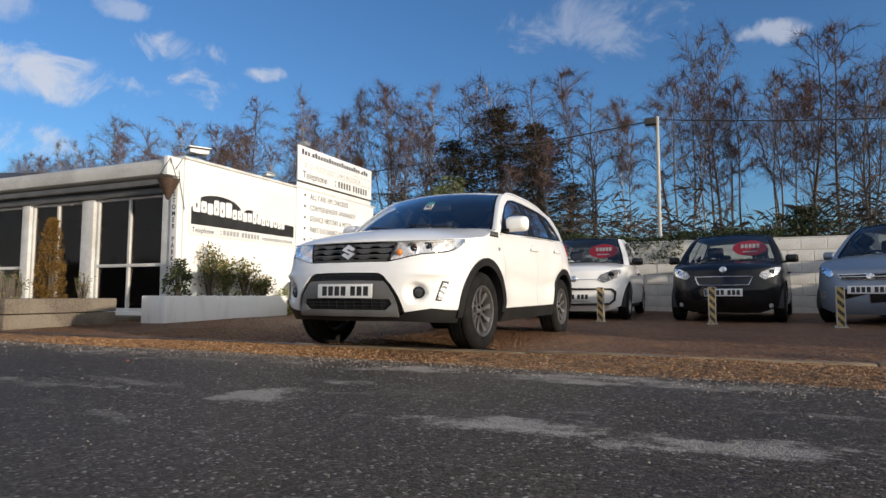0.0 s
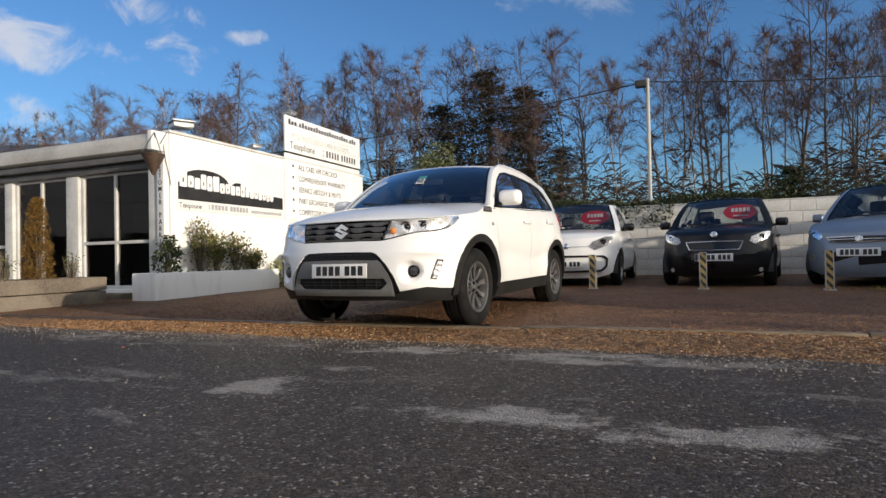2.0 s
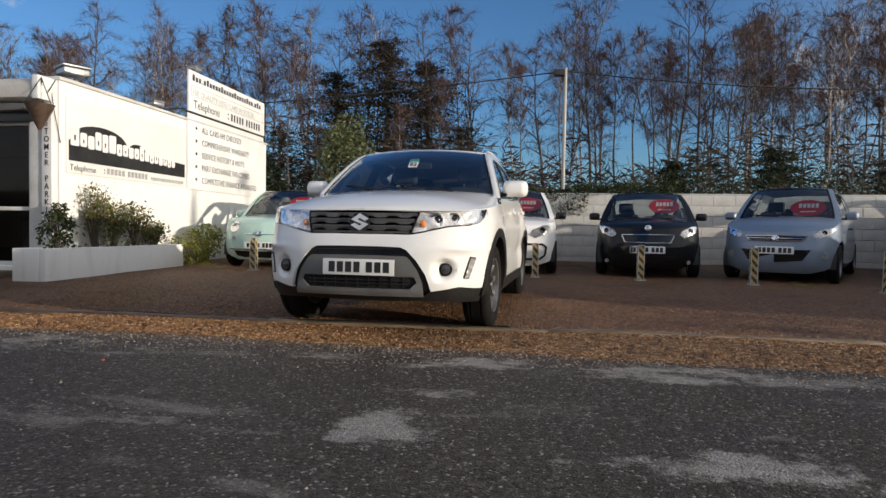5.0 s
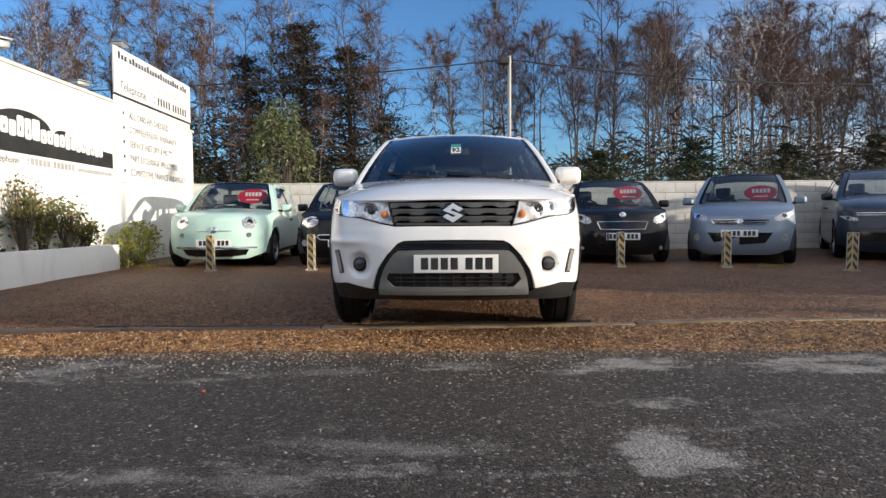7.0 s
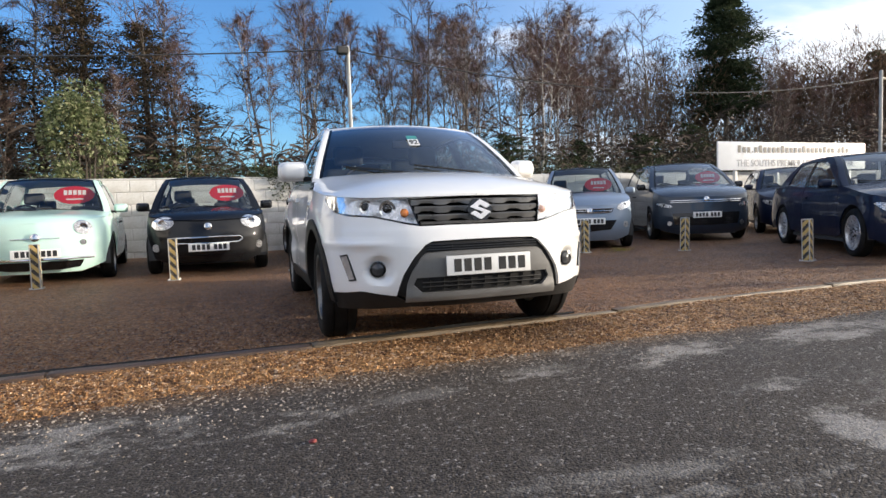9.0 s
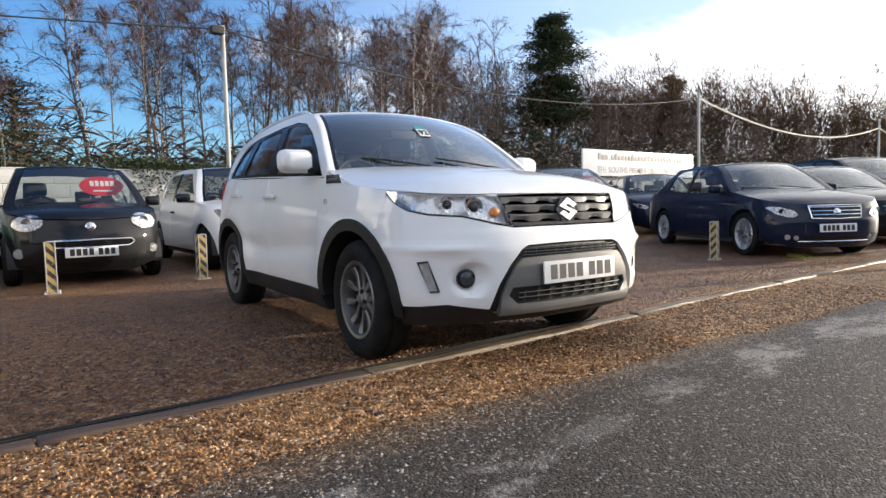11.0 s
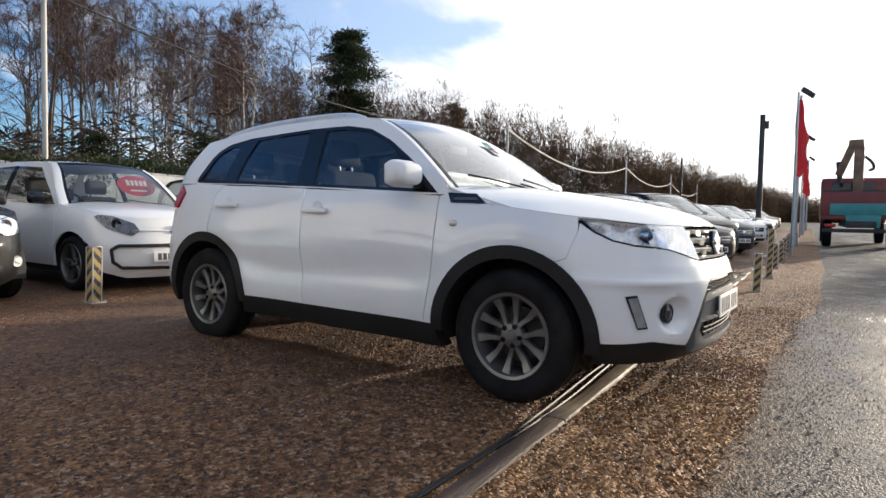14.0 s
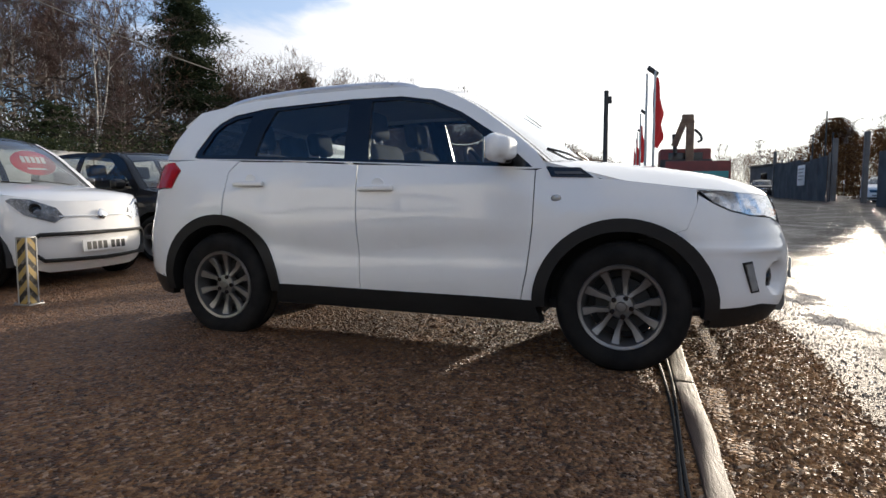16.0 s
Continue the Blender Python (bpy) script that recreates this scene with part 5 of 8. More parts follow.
def suv_bump(x, y, z, nx):
    d = 0.0
    # wheel arch shoulders swell the flanks
    for cx in (1.245, -1.215):
        q = math.hypot(x - cx, (z - 0.36) * 0.95)
        d += 0.018 * math.exp(-((q - 0.46) / 0.13) ** 2) * (1 - nx * nx)
    # pressed waist crease along the doors that kicks up over the rear wheel
    if -1.2 < x < 0.9:
        zc = 0.56 + 0.05 * math.sin((x + 0.3) * 1.4) + (0.22 * ((-0.2 - x) / 1.0) ** 2 if x < -0.2 else 0)
        d -= 0.020 * math.exp(-((z - zc) / 0.075) ** 2) * min(1.0, (0.9 - x) / 0.25, (x + 1.2) / 0.25)
        d += 0.003 * math.exp(-((z - zc - 0.17) / 0.08) ** 2)
    # hollow round the fog lamp, with an eyelid above it
    if nx > 0.1:
        s = abs(y)
        q = math.hypot(s - 0.60, z - 0.487) / 0.088
        d -= 0.05 * min(1.0, max(0.0, 1.0 - q) * 2.2) * min(1.0, 0.35 + max(0.0, (s - 0.52) / 0.12)) if q < 1 else 0.0
        d -= 0.010 * math.exp(-(((s - 0.66) / 0.13) ** 2 + ((z - 0.50) / 0.11) ** 2) ** 2)
        d += 0.018 * math.exp(-((z - 0.635) / 0.022) ** 2) * math.exp(-((s - 0.70) / 0.12) ** 2)
    return d


def white_suv(m):
    car = thing("parked_suv", m, "white sport utility car with black arch cladding, parked beside the road", "car")
    P, C, K = M["white_paint"], M["cladding"], M["trim_dark"]
    W = Wrap([(2.085, 0.0), (2.075, 0.25), (2.045, 0.45), (1.985, 0.60), (1.89, 0.715), (1.76, 0.80), (1.60, 0.845), (1.40, 0.868), (1.0, 0.875), (0.3, 0.872), (-0.6, 0.872), (-1.2, 0.872), (-1.6, 0.85), (-1.82, 0.78), (-1.96, 0.66), (-2.03, 0.42), (-2.05, 0.0)],
             [(0.20, 0.13), (0.30, 0.05), (0.37, 0.015), (0.48, 0.0), (0.60, 0.004), (0.70, 0.03), (0.74, 0.05), (0.82, 0.075), (0.88, 0.105), (0.93, 0.15), (1.05, 0.3)],
             [(0.20, 0.07), (0.30, 0.03), (0.42, 0.006), (0.60, 0.0), (0.78, 0.002), (0.90, 0.014), (0.97, 0.024), (1.04, 0.042), (1.10, 0.062), (1.16, 0.09)],
             [(0.20, 0.10), (0.32, 0.03), (0.45, 0.0), (0.62, 0.0), (0.80, 0.06), (0.95, 0.11), (1.13, 0.18), (1.2, 0.2)], suv_bump)
    S = lambda pts: [(W.ux(x), z) for x, z in pts]
    F = lambda pts: [(W.uy(y), z) for y, z in pts]
    flip = lambda pts: [(-u, z) for u, z in pts][::-1]
    fa, ra = (1.245, 0.335), (-1.215, 0.335)
    R, RI = 0.448, 0.386
    lamp_in = F([(0.437, 0.893), (0.374, 0.733), (0.46, 0.748), (0.545, 0.768), (0.64, 0.79)])
    lamp_out = S([(1.83, 0.803), (1.734, 0.825), (1.655, 0.862), (1.585, 0.922)])
    bonnet_edge = [(0.80, 1.082), (1.03, 1.046), (1.11, 0.99), (1.29, 0.967), (1.58, 0.931), (1.731, 0.919), (1.88, 0.902), (2.1, 0.896)]
    ez = smooth_curve(bonnet_edge)
    lamp_top = [(u, ez(W(u, 0.9).x) - 0.006) for u in np.linspace(W.ux(1.60), W.uy(0.44), 7)]

    # flanks
    for s in (1, -1):
        side = (lambda q: q) if s > 0 else flip
        wing = S([(0.803, 1.030), (0.797, 0.742), (0.768, 0.50), (0.735, 0.350)] + [(0.80, 0.352)] + arc(*fa, R, 178, 58.4, 14) + [(1.5355, 0.7365), (1.5828, 0.86), (1.581, 0.927), (1.30, 0.964), (1.125, 0.982), (1.035, 1.036), (0.86, 1.047)])
        part("front_wing", panel(side(wing), W), P, car)
        fd = part("front_door", panel(side(S([(0.797, 1.031), (0.791, 0.742), (0.762, 0.50), (0.730, 0.350), (0.25, 0.354), (-0.216, 0.358), (-0.222, 0.55), (-0.236, 0.85), (-0.243, 1.080), (0.1, 1.068), (0.45, 1.051)])), W), P, car)
        rd = part("rear_door", panel(side(S([(-0.249, 1.081), (-0.242, 0.85), (-0.228, 0.55), (-0.222, 0.358), (-0.5, 0.362), (-0.765, 0.366)] + arc(*ra, R, 4, 84, 11) + [(-1.166, 0.80), (-1.150, 1.05), (-1.085, 1.114), (-0.7, 1.104)])), W), P, car)
        for d, x0 in ((fd, -0.112), (rd, -0.978)):
            h = box(0.22, 0.024, 0.032, (0, 0, 0), 0.010, seg=3)
            for v in h.verts:
                v.co.y *= 1.0
            e = W(W.ux(x0) * s, 0.945 if x0 > -0.5 else 0.977)
            bmesh.ops.transform(h, matrix=pose(e.x, e.y + math.copysign(0.022, e.y), e.z), verts=h.verts)
            for k in (-0.09, 0.09):
                box(0.025, 0.03, 0.022, (e.x + k, e.y + math.copysign(0.006, e.y), e.z), 0.006, h)
            part("door_handle", h, P, d)
            dish = lathe([(0.0, 0.0), (0.034, 0.001), (0.040, 0.003), (0.043, 0.0)], 18)
            bmesh.ops.transform(dish, matrix=pose(e.x + 0.01, e.y + math.copysign(0.002, e.y), e.z + 0.018, 0 if e.y > 0 else 180, 0, 0), verts=dish.verts)
            part("handle_dish", dish, P, d)
        quarter = S(arc(*ra, R, 86, 176, 12) + [(-1.70, 0.37), (-1.80, 0.38)]) + [(W.ux(-1.93), 0.39), (W.ux(-1.97), 0.80), (W.ux(-1.90), 0.94)] + S([(-1.62, 0.955), (-1.56, 1.07), (-1.66, 1.13), (-1.4, 1.135), (-1.09, 1.121), (-1.156, 1.052), (-1.172, 0.80)])
        part("rear_quarter", panel(side(quarter), W), P, car)
        tail = S([(-1.63, 0.957), (-1.565, 1.068), (-1.66, 1.125)]) + [(W.ux(-1.95), 1.10), (W.ux(-1.965), 0.955)]
        part("tail_lamp", panel(side(tail), lambda u, z, o: W(u, z, o + 0.012), thick=0.03), M["red_lens"], car)
        # cladding
        for c, a0, a1 in ((fa, 182, -6), (ra, 186, -2)):
            ring = arc(*c, R + 0.004, a0, a1, 26) + arc(*c, RI, a1, a0, 26)
            part("arch_cladding", panel(side(S(ring)), lambda u, z, o: W(u, z, o + 0.012), (0.1, 0.1), thick=0.07), C, car)
        sill = S([(0.80, 0.352), (-0.2, 0.36), (-0.77, 0.368), (-0.80, 0.25), (0.0, 0.235), (0.84, 0.228)])
        part("sill", panel(side(sill), lambda u, z, o: W(u, z, o + 0.010), thick=0.10), C, car)
        vent = S([(0.855, 1.047), (1.03, 1.040), (1.10, 0.988), (0.885, 0.994)])
        v = part("wing_vent", panel(side(vent), lambda u, z, o: W(u, z, o + 0.006), thick=0.012), M["gloss_black"], car)
        part("vent_bar", panel(side(S([(0.90, 1.022), (1.03, 1.020), (1.055, 1.006), (0.905, 1.008)])), lambda u, z, o: W(u, z, o + 0.011), thick=0.006), M["grey_plastic"], v)
        e = W(W.ux(0.914) * s, 0.886)
        rp = lathe([(0.0, 0.010), (0.014, 0.008), (0.018, 0.002), (0.018, -0.006)], 16)
        bmesh.ops.transform(rp, matrix=Matrix.Translation(e) @ pose(0, 0, 0, 0 if e.y > 0 else 180) @ Matrix.Diagonal((1.5, 1, 1, 1)), verts=rp.verts)
        part("side_repeater", rp, M["strip_glass"], car)
        # head lamps: clear lens over a bright bowl with two projectors and an amber bulb
        poly = [lamp_in[0], *lamp_in[1:], *lamp_out, *lamp_top[1:-1]]
        hl = part("head_lamp", panel(side(poly), lambda u, z, o: W(u, z, o + 0.002), (0.06, 0.04), thick=0.012), M["lens"], car)
        part("lamp_bowl", panel(side(poly), lambda u, z, o: W(u, z, o - 0.036 - 0.016 * math.sin(u * 26) * math.sin(z * 40)), (0.03, 0.03), thick=0), M["lamp_bowl"], hl)
        part("lamp_surround", panel(side(poly), lambda u, z, o: W(u, z, o), (0.1, 0.06), holes=[side([((u - 0.72) * 0.972 + 0.72, (z - 0.85) * 0.94 + 0.85) for u, z in poly])], thick=0.05), M["gloss_black"], hl)
        for yy, zz, rr in ((0.700, 0.846, 0.040), (0.575, 0.830, 0.047)):
            e, o2 = W(W.uy(yy) * s, zz, -0.040), W(W.uy(yy) * s, zz, 0.03)
            pr = lathe([(0.0, 0.004), (rr * 0.45, 0.0), (rr * 0.68, -0.012), (rr * 0.7, 0.006), (rr, 0.012), (rr * 1.04, 0.0), (rr * 1.06, -0.03)], 24, "z")
            bmesh.ops.transform(pr, matrix=Matrix.Translation(e) @ Vector((0.96, 0.10 if e.y > 0 else -0.10, -0.02)).to_track_quat("Z", "Y").to_matrix().to_4x4(), verts=pr.verts)
            part("projector", pr, M["chrome"], hl)
            eye = lathe([(0.0, 0.020), (rr * 0.4, 0.014), (rr * 0.62, 0.0)], 18, "z")
            bmesh.ops.transform(eye, matrix=Matrix.Translation(e) @ Vector((0.96, 0.10 if e.y > 0 else -0.10, -0.02)).to_track_quat("Z", "Y").to_matrix().to_4x4(), verts=eye.verts)
            part("projector_eye", eye, M["gloss_black"], hl)
        e = W(W.uy(0.462) * s, 0.805, -0.03)
        am = lathe([(0.0, 0.03), (0.018, 0.025), (0.026, 0.0)], 14, "x")
        bmesh.ops.translate(am, vec=e, verts=am.verts)
        part("indicator_bulb", am, M["amber"], hl)
        # fog lamp and daylight strip
        e = W(W.uy(0.635) * s, 0.49)
        fog = lathe([(0.0, 0.012), (0.034, 0.010), (0.038, 0.014), (0.046, 0.012), (0.048, -0.01), (0.048, -0.05)], 24, "x")
        bmesh.ops.transform(fog, matrix=Matrix.Translation(e + Vector((0.014, 0, 0))) @ pose(0, 0, 0, 0, 0, 14 if e.y > 0 else -14), verts=fog.verts)
        fl = part("fog_lamp", fog, M["gloss_black"], car)
        fg = lathe([(0.0, 0.020), (0.018, 0.018), (0.034, 0.012)], 20, "x")
        bmesh.ops.transform(fg, matrix=Matrix.Translation(e + Vector((0.014, 0, 0))) @ pose(0, 0, 0, 0, 0, 14 if e.y > 0 else -14), verts=fg.verts)
        part("fog_lens", fg, M["fog_glass"], fl)
        strip = F([(0.757, 0.580), (0.785, 0.573), (0.752, 0.424), (0.722, 0.428)])
        part("daylight_strip", panel(side(strip), lambda u, z, o: W(u, z, o + 0.008), thick=0.02), M["cladding"], car)
        part("daylight_lens", panel(side([(u + (W.uy(0.754) - u) * 0.22, z + (0.502 - z) * 0.12) for u, z in strip]), lambda u, z, o: W(u, z, o + 0.012 - 0.002 * math.sin(z * 160)), (0.02, 0.02), thick=0.01), M["strip_glass"], car)

    # nose
    half = F([(0.0, 0.728), (0.20, 0.729), (0.372, 0.727), (0.46, 0.742), (0.545, 0.762), (0.64, 0.784)]) + S([(1.83, 0.797), (1.734, 0.819), (1.655, 0.856), (1.590, 0.90), (1.584, 0.86), (1.537, 0.735)]) + S(arc(*fa, R, 58.0, 6, 8)) + S([(1.70, 0.352), (1.80, 0.356)]) + F([(0.70, 0.368), (0.60, 0.35), (0.522, 0.338), (0.505, 0.39), (0.478, 0.46), (0.42, 0.55), (0.352, 0.622), (0.31, 0.641), (0.15, 0.645), (0.0, 0.646)])
    part("front_bumper", panel(half + flip(half)[1:-1], W, (0.022, 0.022)), P, car)
    band = F([(0.518, 0.334), (0.500, 0.39), (0.474, 0.46), (0.416, 0.55), (0.349, 0.618), (0.31, 0.637), (0.15, 0.641)])
    part("intake_surround", panel(band + flip(band), lambda u, z, o: W(u, z, o - 0.022), (0.05, 0.04), thick=0.03), C, car)
    insert = F([(0.475, 0.30), (0.462, 0.40), (0.43, 0.475), (0.375, 0.555), (0.345, 0.578), (0.15, 0.583)])
    slot = F([(0.375, 0.352), (0.425, 0.40), (0.405, 0.438)])
    part("bumper_insert", panel(insert + flip(insert), lambda u, z, o: W(u, z, o - 0.004 + 0.03 * math.exp(-((z - 0.31) / 0.05) ** 2)), (0.05, 0.03), holes=[slot + flip(slot)], thick=0.05), M["skid"], car)
    part("lower_grille", panel(F([(0.43, 0.345), (0.43, 0.445)]) + flip(F([(0.43, 0.345), (0.43, 0.445)])), lambda u, z, o: W(u, z, o - 0.018), thick=0), M["black_mesh"], car)
    for zz in (0.384, 0.408):
        part("lower_slat", tube([W(W.uy(y) if y >= 0 else -W.uy(-y), zz, -0.008) for y in np.linspace(-0.37, 0.37, 13)], 0.0042, 6), C, car)
    for y in np.linspace(-0.33, 0.33, 9):
        u = W.uy(abs(y)) * (1 if y >= 0 else -1)
        part("lower_rib", tube([W(u, 0.362, -0.013), W(u, 0.435, -0.013)], 0.004, 5), C, car)
    for zz in (0.593, 0.607, 0.621):
        part("upper_slat", tube([W(W.uy(abs(y)) * (1 if y >= 0 else -1), zz, -0.012) for y in np.linspace(-0.345, 0.345, 13)], 0.004, 6), M["gloss_black"], car)
    for y in np.linspace(-0.32, 0.32, 11):
        u = W.uy(abs(y)) * (1 if y >= 0 else -1)
        part("upper_rib", tube([W(u, 0.588, -0.016), W(u, 0.63, -0.016)], 0.003, 5), M["gloss_black"], car)
    lip = S([(1.672, 0.350), (1.80, 0.352)]) + F([(0.70, 0.364), (0.60, 0.346), (0.522, 0.334), (0.46, 0.298), (0.20, 0.292)])
    low = S([(1.66, 0.250), (1.85, 0.255)]) + F([(0.45, 0.268), (0.20, 0.262)])
    part("lower_bumper", panel(lip + [(-u, z) for u, z in lip[::-1]] + [(-u, z) for u, z in low] + low[::-1], lambda u, z, o: W(u, z, o - 0.004), (0.06, 0.05), thick=0.08), C, car)
    # upper grille
    grille = F([(0.431, 0.893), (0.366, 0.735), (0.15, 0.733)])
    gp = part("grille", panel([(-u, z) for u, z in grille] + grille[::-1], lambda u, z, o: W(u, z, o - 0.040), (0.06, 0.05), thick=0), M["gloss_black"], car)
    for i, (zz, hh, w) in enumerate(((0.878, 0.026, 0.420), (0.838, 0.032, 0.400), (0.790, 0.030, 0.382), (0.750, 0.014, 0.368))):
        rows = []
        for y in np.linspace(-w, w, 57):
            wave = 0.006 * math.tanh(3 * math.sin(y * 34)) if i in (0, 1, 2) else 0
            u = W.uy(abs(y)) * (1 if y >= 0 else -1)
            rows.append([W(u, zz - hh - wave, -0.034), W(u, zz - hh - wave, -0.012), W(u, zz - hh * 0.2, -0.002), W(u, zz, -0.006), W(u, zz + 0.002, -0.03)])
        part("grille_bar", ruled(rows), M["grille_bar"], gp)
    bd = thing_child("badge", car, W(0.0, 0.812, 0.006), pose(0, 0, 0, 84, 0, 90))
    part("badge_base", panel([(0.080 * math.cos(a), 0.072 * math.sin(a)) for a in (2 * math.pi * k / 6 for k in range(6))], lambda a, b, o: Vector((a, b, o)), (1, 1), thick=0.02), M["gloss_black"], bd)
    zig = [(0.0, 0.5), (0.5, 0.2), (0.29, 0.06), (0.0, 0.23), (-0.14, 0.14), (0.5, -0.13)]
    part("badge_stroke", panel([(0.128 * k * a, 0.120 * k * b) for k in (1, -1) for a, b in zig], lambda a, b, o: Vector((a, b, o + 0.010)), (1, 1), thick=0.012), M["badge"], bd)
    plate(car, W(0.0, 0.500, 0.008) + Vector((0, 0.018, 0)), 0.52, 0.111, tilt=-2)

    # bonnet
    rows = bonnet_rows(W, bonnet_edge, [(0.80, 1.118), (1.1, 1.098), (1.4, 1.062), (1.65, 1.022), (1.82, 0.978), (1.93, 0.932), (1.985, 0.902)], 0.83)
    part("bonnet", thicken(ruled(rows), 0.018), P, car, smooth=60)
    # greenhouse
    a_line = resample([(0.865, 1.072), (0.68, 1.225), (0.46, 1.385), (0.28, 1.482), (0.17, 1.520)], 12)
    roof = [(0.17, 1.520), (0.0, 1.538), (-0.3, 1.547), (-0.7, 1.540), (-1.1, 1.513), (-1.45, 1.470), (-1.52, 1.458)]
    d_line = resample([(-1.74, 1.140), (-1.66, 1.28), (-1.57, 1.395), (-1.52, 1.458)], 6)
    G = Shell(W, [(0.87, 1.04), (0.8, 1.036), (-0.18, 1.088), (-1.39, 1.136), (-1.8, 1.145)], a_line, roof, d_line, [(0.9, 0.64), (0.2, 0.625), (-0.7, 0.62), (-1.5, 0.58)], 1.15)
    dlo = [(0.785, 1.046), (0.3, 1.070), (-0.18, 1.094), (-0.8, 1.120), (-1.42, 1.143), (-1.462, 1.152), (-1.455, 1.185), (-1.375, 1.325), (-1.32, 1.378), (-1.22, 1.425), (-0.98, 1.460), (-0.36, 1.486), (-0.035, 1.484), (0.17, 1.450), (0.36, 1.365), (0.56, 1.238)]
    for s in (-1, 1):
        fn = lambda x, z, o=0.0, s=s: G(x, z, o, s)
        part("body_side_frame", panel(G.outline(), fn, (0.12, 0.08), holes=[dlo], thick=0.025), P, car)
        glass = [
            ("front_door_window", [(0.56, 1.075), (-0.185, 1.112), (-0.225, 1.462), (-0.035, 1.462), (0.16, 1.430), (0.34, 1.350), (0.49, 1.23)], M["side_glass"]),
            ("rear_door_window", [(-0.345, 1.120), (-0.985, 1.150), (-0.955, 1.300), (-0.90, 1.438), (-0.62, 1.455), (-0.375, 1.464)], M["side_glass"]),
            ("quarter_window", [(-1.125, 1.158), (-1.412, 1.168), (-1.345, 1.305), (-1.29, 1.360), (-1.20, 1.398), (-1.075, 1.415)], M["privacy_glass"]),
        ]
        holes = [g for _, g, _ in glass]
        part("window_frame", panel(dlo, lambda x, z, o=0.0, s=s: G(x, z, o - 0.006, s), (0.12, 0.08), holes=holes, thick=0.03), M["gloss_black"], car)
        for nm, g, mt in glass:
            pane = part(nm, panel(g, lambda x, z, o=0.0, s=s: G(x, z, o - 0.014, s), (0.12, 0.08), thick=0), mt, car)
        rl = [G(x, G.zr(x) + 0.006, -0.035, s) + Vector((0, 0, 0.022 + dz)) for x, dz in ((0.05, -0.035), (-0.06, -0.012), (-0.3, -0.004), (-0.8, -0.004), (-1.2, -0.010), (-1.38, -0.04))]
        rail = tube(spline(rl, 22), 0.019, 8)
        part("roof_rail", rail, M["badge"], car)
    n = 17
    crown = [0.030 + 0.016 * min(1, k / 4) for k in range(14)]
    xs = np.linspace(0.17, -1.52, 14)
    rr = hoop(G, [(x, G.zr(x)) for x in xs], [0.10 * (1 - k / 13) - 0.10 * k / 13 for k in range(14)], n, 0.0, crown)
    part("roof", thicken(ruled(rr), 0.02), P, car, smooth=60)
    ws_all = hoop(G, a_line, [0.13 - 0.03 * k / 11 for k in range(12)], n, 0.0, [0.030 * k / 11 for k in range(12)])
    inset = lambda r, d: [Vector((p.x, p.y * (1 - d / abs(r[0].y)), p.z)) for p in r]
    glass_rows = [inset(r, 0.045) for r in ws_all[:-1]]
    glass_rows[-1] = [p.lerp(q, -0.25) for p, q in zip(inset(ws_all[-2], 0.05), inset(ws_all[-1], 0.06))]
    frame_out = bmesh.new()
    for k in (0, -1):
        ruled([[r[k], Vector(g[k]).lerp(r[k], 0.5) + Vector((0.004, 0, 0.004)), g[k]] for r, g in zip(ws_all[:-1], glass_rows)], frame_out)
    ruled([ws_all[-1], [p.lerp(q, 0.5) + Vector((0.004, 0, 0.004)) for p, q in zip(ws_all[-1], glass_rows[-1])], glass_rows[-1]], frame_out)
    for k in (0, -1):
        ruled([[ws_all[-2][k], glass_rows[-2][k]], [ws_all[-1][k], glass_rows[-1][k]]], frame_out)
    bmesh.ops.recalc_face_normals(frame_out, faces=frame_out.faces)
    part("screen_surround", frame_out, P, car, smooth=60)
    ws = glass_rows
    pane = part("windscreen", ruled(ws), M["car_glass"], car)
    pane.visible_shadow = False
    band = bmesh.new()
    up4 = Vector((0.004, 0, 0.004))
    for j0, j1 in ((0, 1), (n - 1, n - 2)):
        ruled([[Vector(r[j0]) + up4, Vector(r[j0]).lerp(r[j1], 0.22) + up4] for r in ws], band)
    ruled([[p + up4 for p in ws[-1]], [p.lerp(q, 0.22) + up4 for p, q in zip(ws[-1], ws[-2])]], band)
    part("windscreen_band", band, M["gloss_black"], car)
    cowl = ruled([[p + Vector((0.03, 0, -0.004)) for p in ws[0]], [p + Vector((0.075, 0, -0.016)) for p in ws[0]], [p + Vector((0.10, 0, -0.06)) for p in ws[0]]])
    ruled([[p for p in ws[0]], [p + Vector((0.03, 0, -0.004)) for p in ws[0]]], cowl)
    part("cowl", cowl, C, car)
    for y0, y1 in ((0.45, -0.08), (-0.10, -0.60)):
        pts = []
        for t in np.linspace(0, 1, 8):
            y = y0 + (y1 - y0) * t
            v = y / abs(ws[0][-1].y)
            f = 0.25 + 1.1 * t
            pp = [r[min(int((v + 1) / 2 * (n - 1)), n - 1)] for r in ws[:3]]
            pts.append(pp[0].lerp(pp[1], f) + Vector((0.012, y - pp[0].y, 0.012)))
        part("wiper", tube(pts, 0.007, 6), C, car)
    rw = hoop(G, d_line, [-0.14, -0.135, -0.13, -0.12, -0.11, -0.10], n, 0.0, [0, 0, 0.012, 0.024, 0.036, 0.046])
    pane = part("rear_window", ruled(rw), M["privacy_glass"], car)
    pane.visible_shadow = False
    sp = [[p + Vector((-0.02 * k, 0, -0.012 * k)) for p in rr[-1]] for k in (0, 3, 7)]
    part("roof_spoiler", thicken(ruled(sp), 0.02), P, car)
    tgu = W.ux(-1.935)
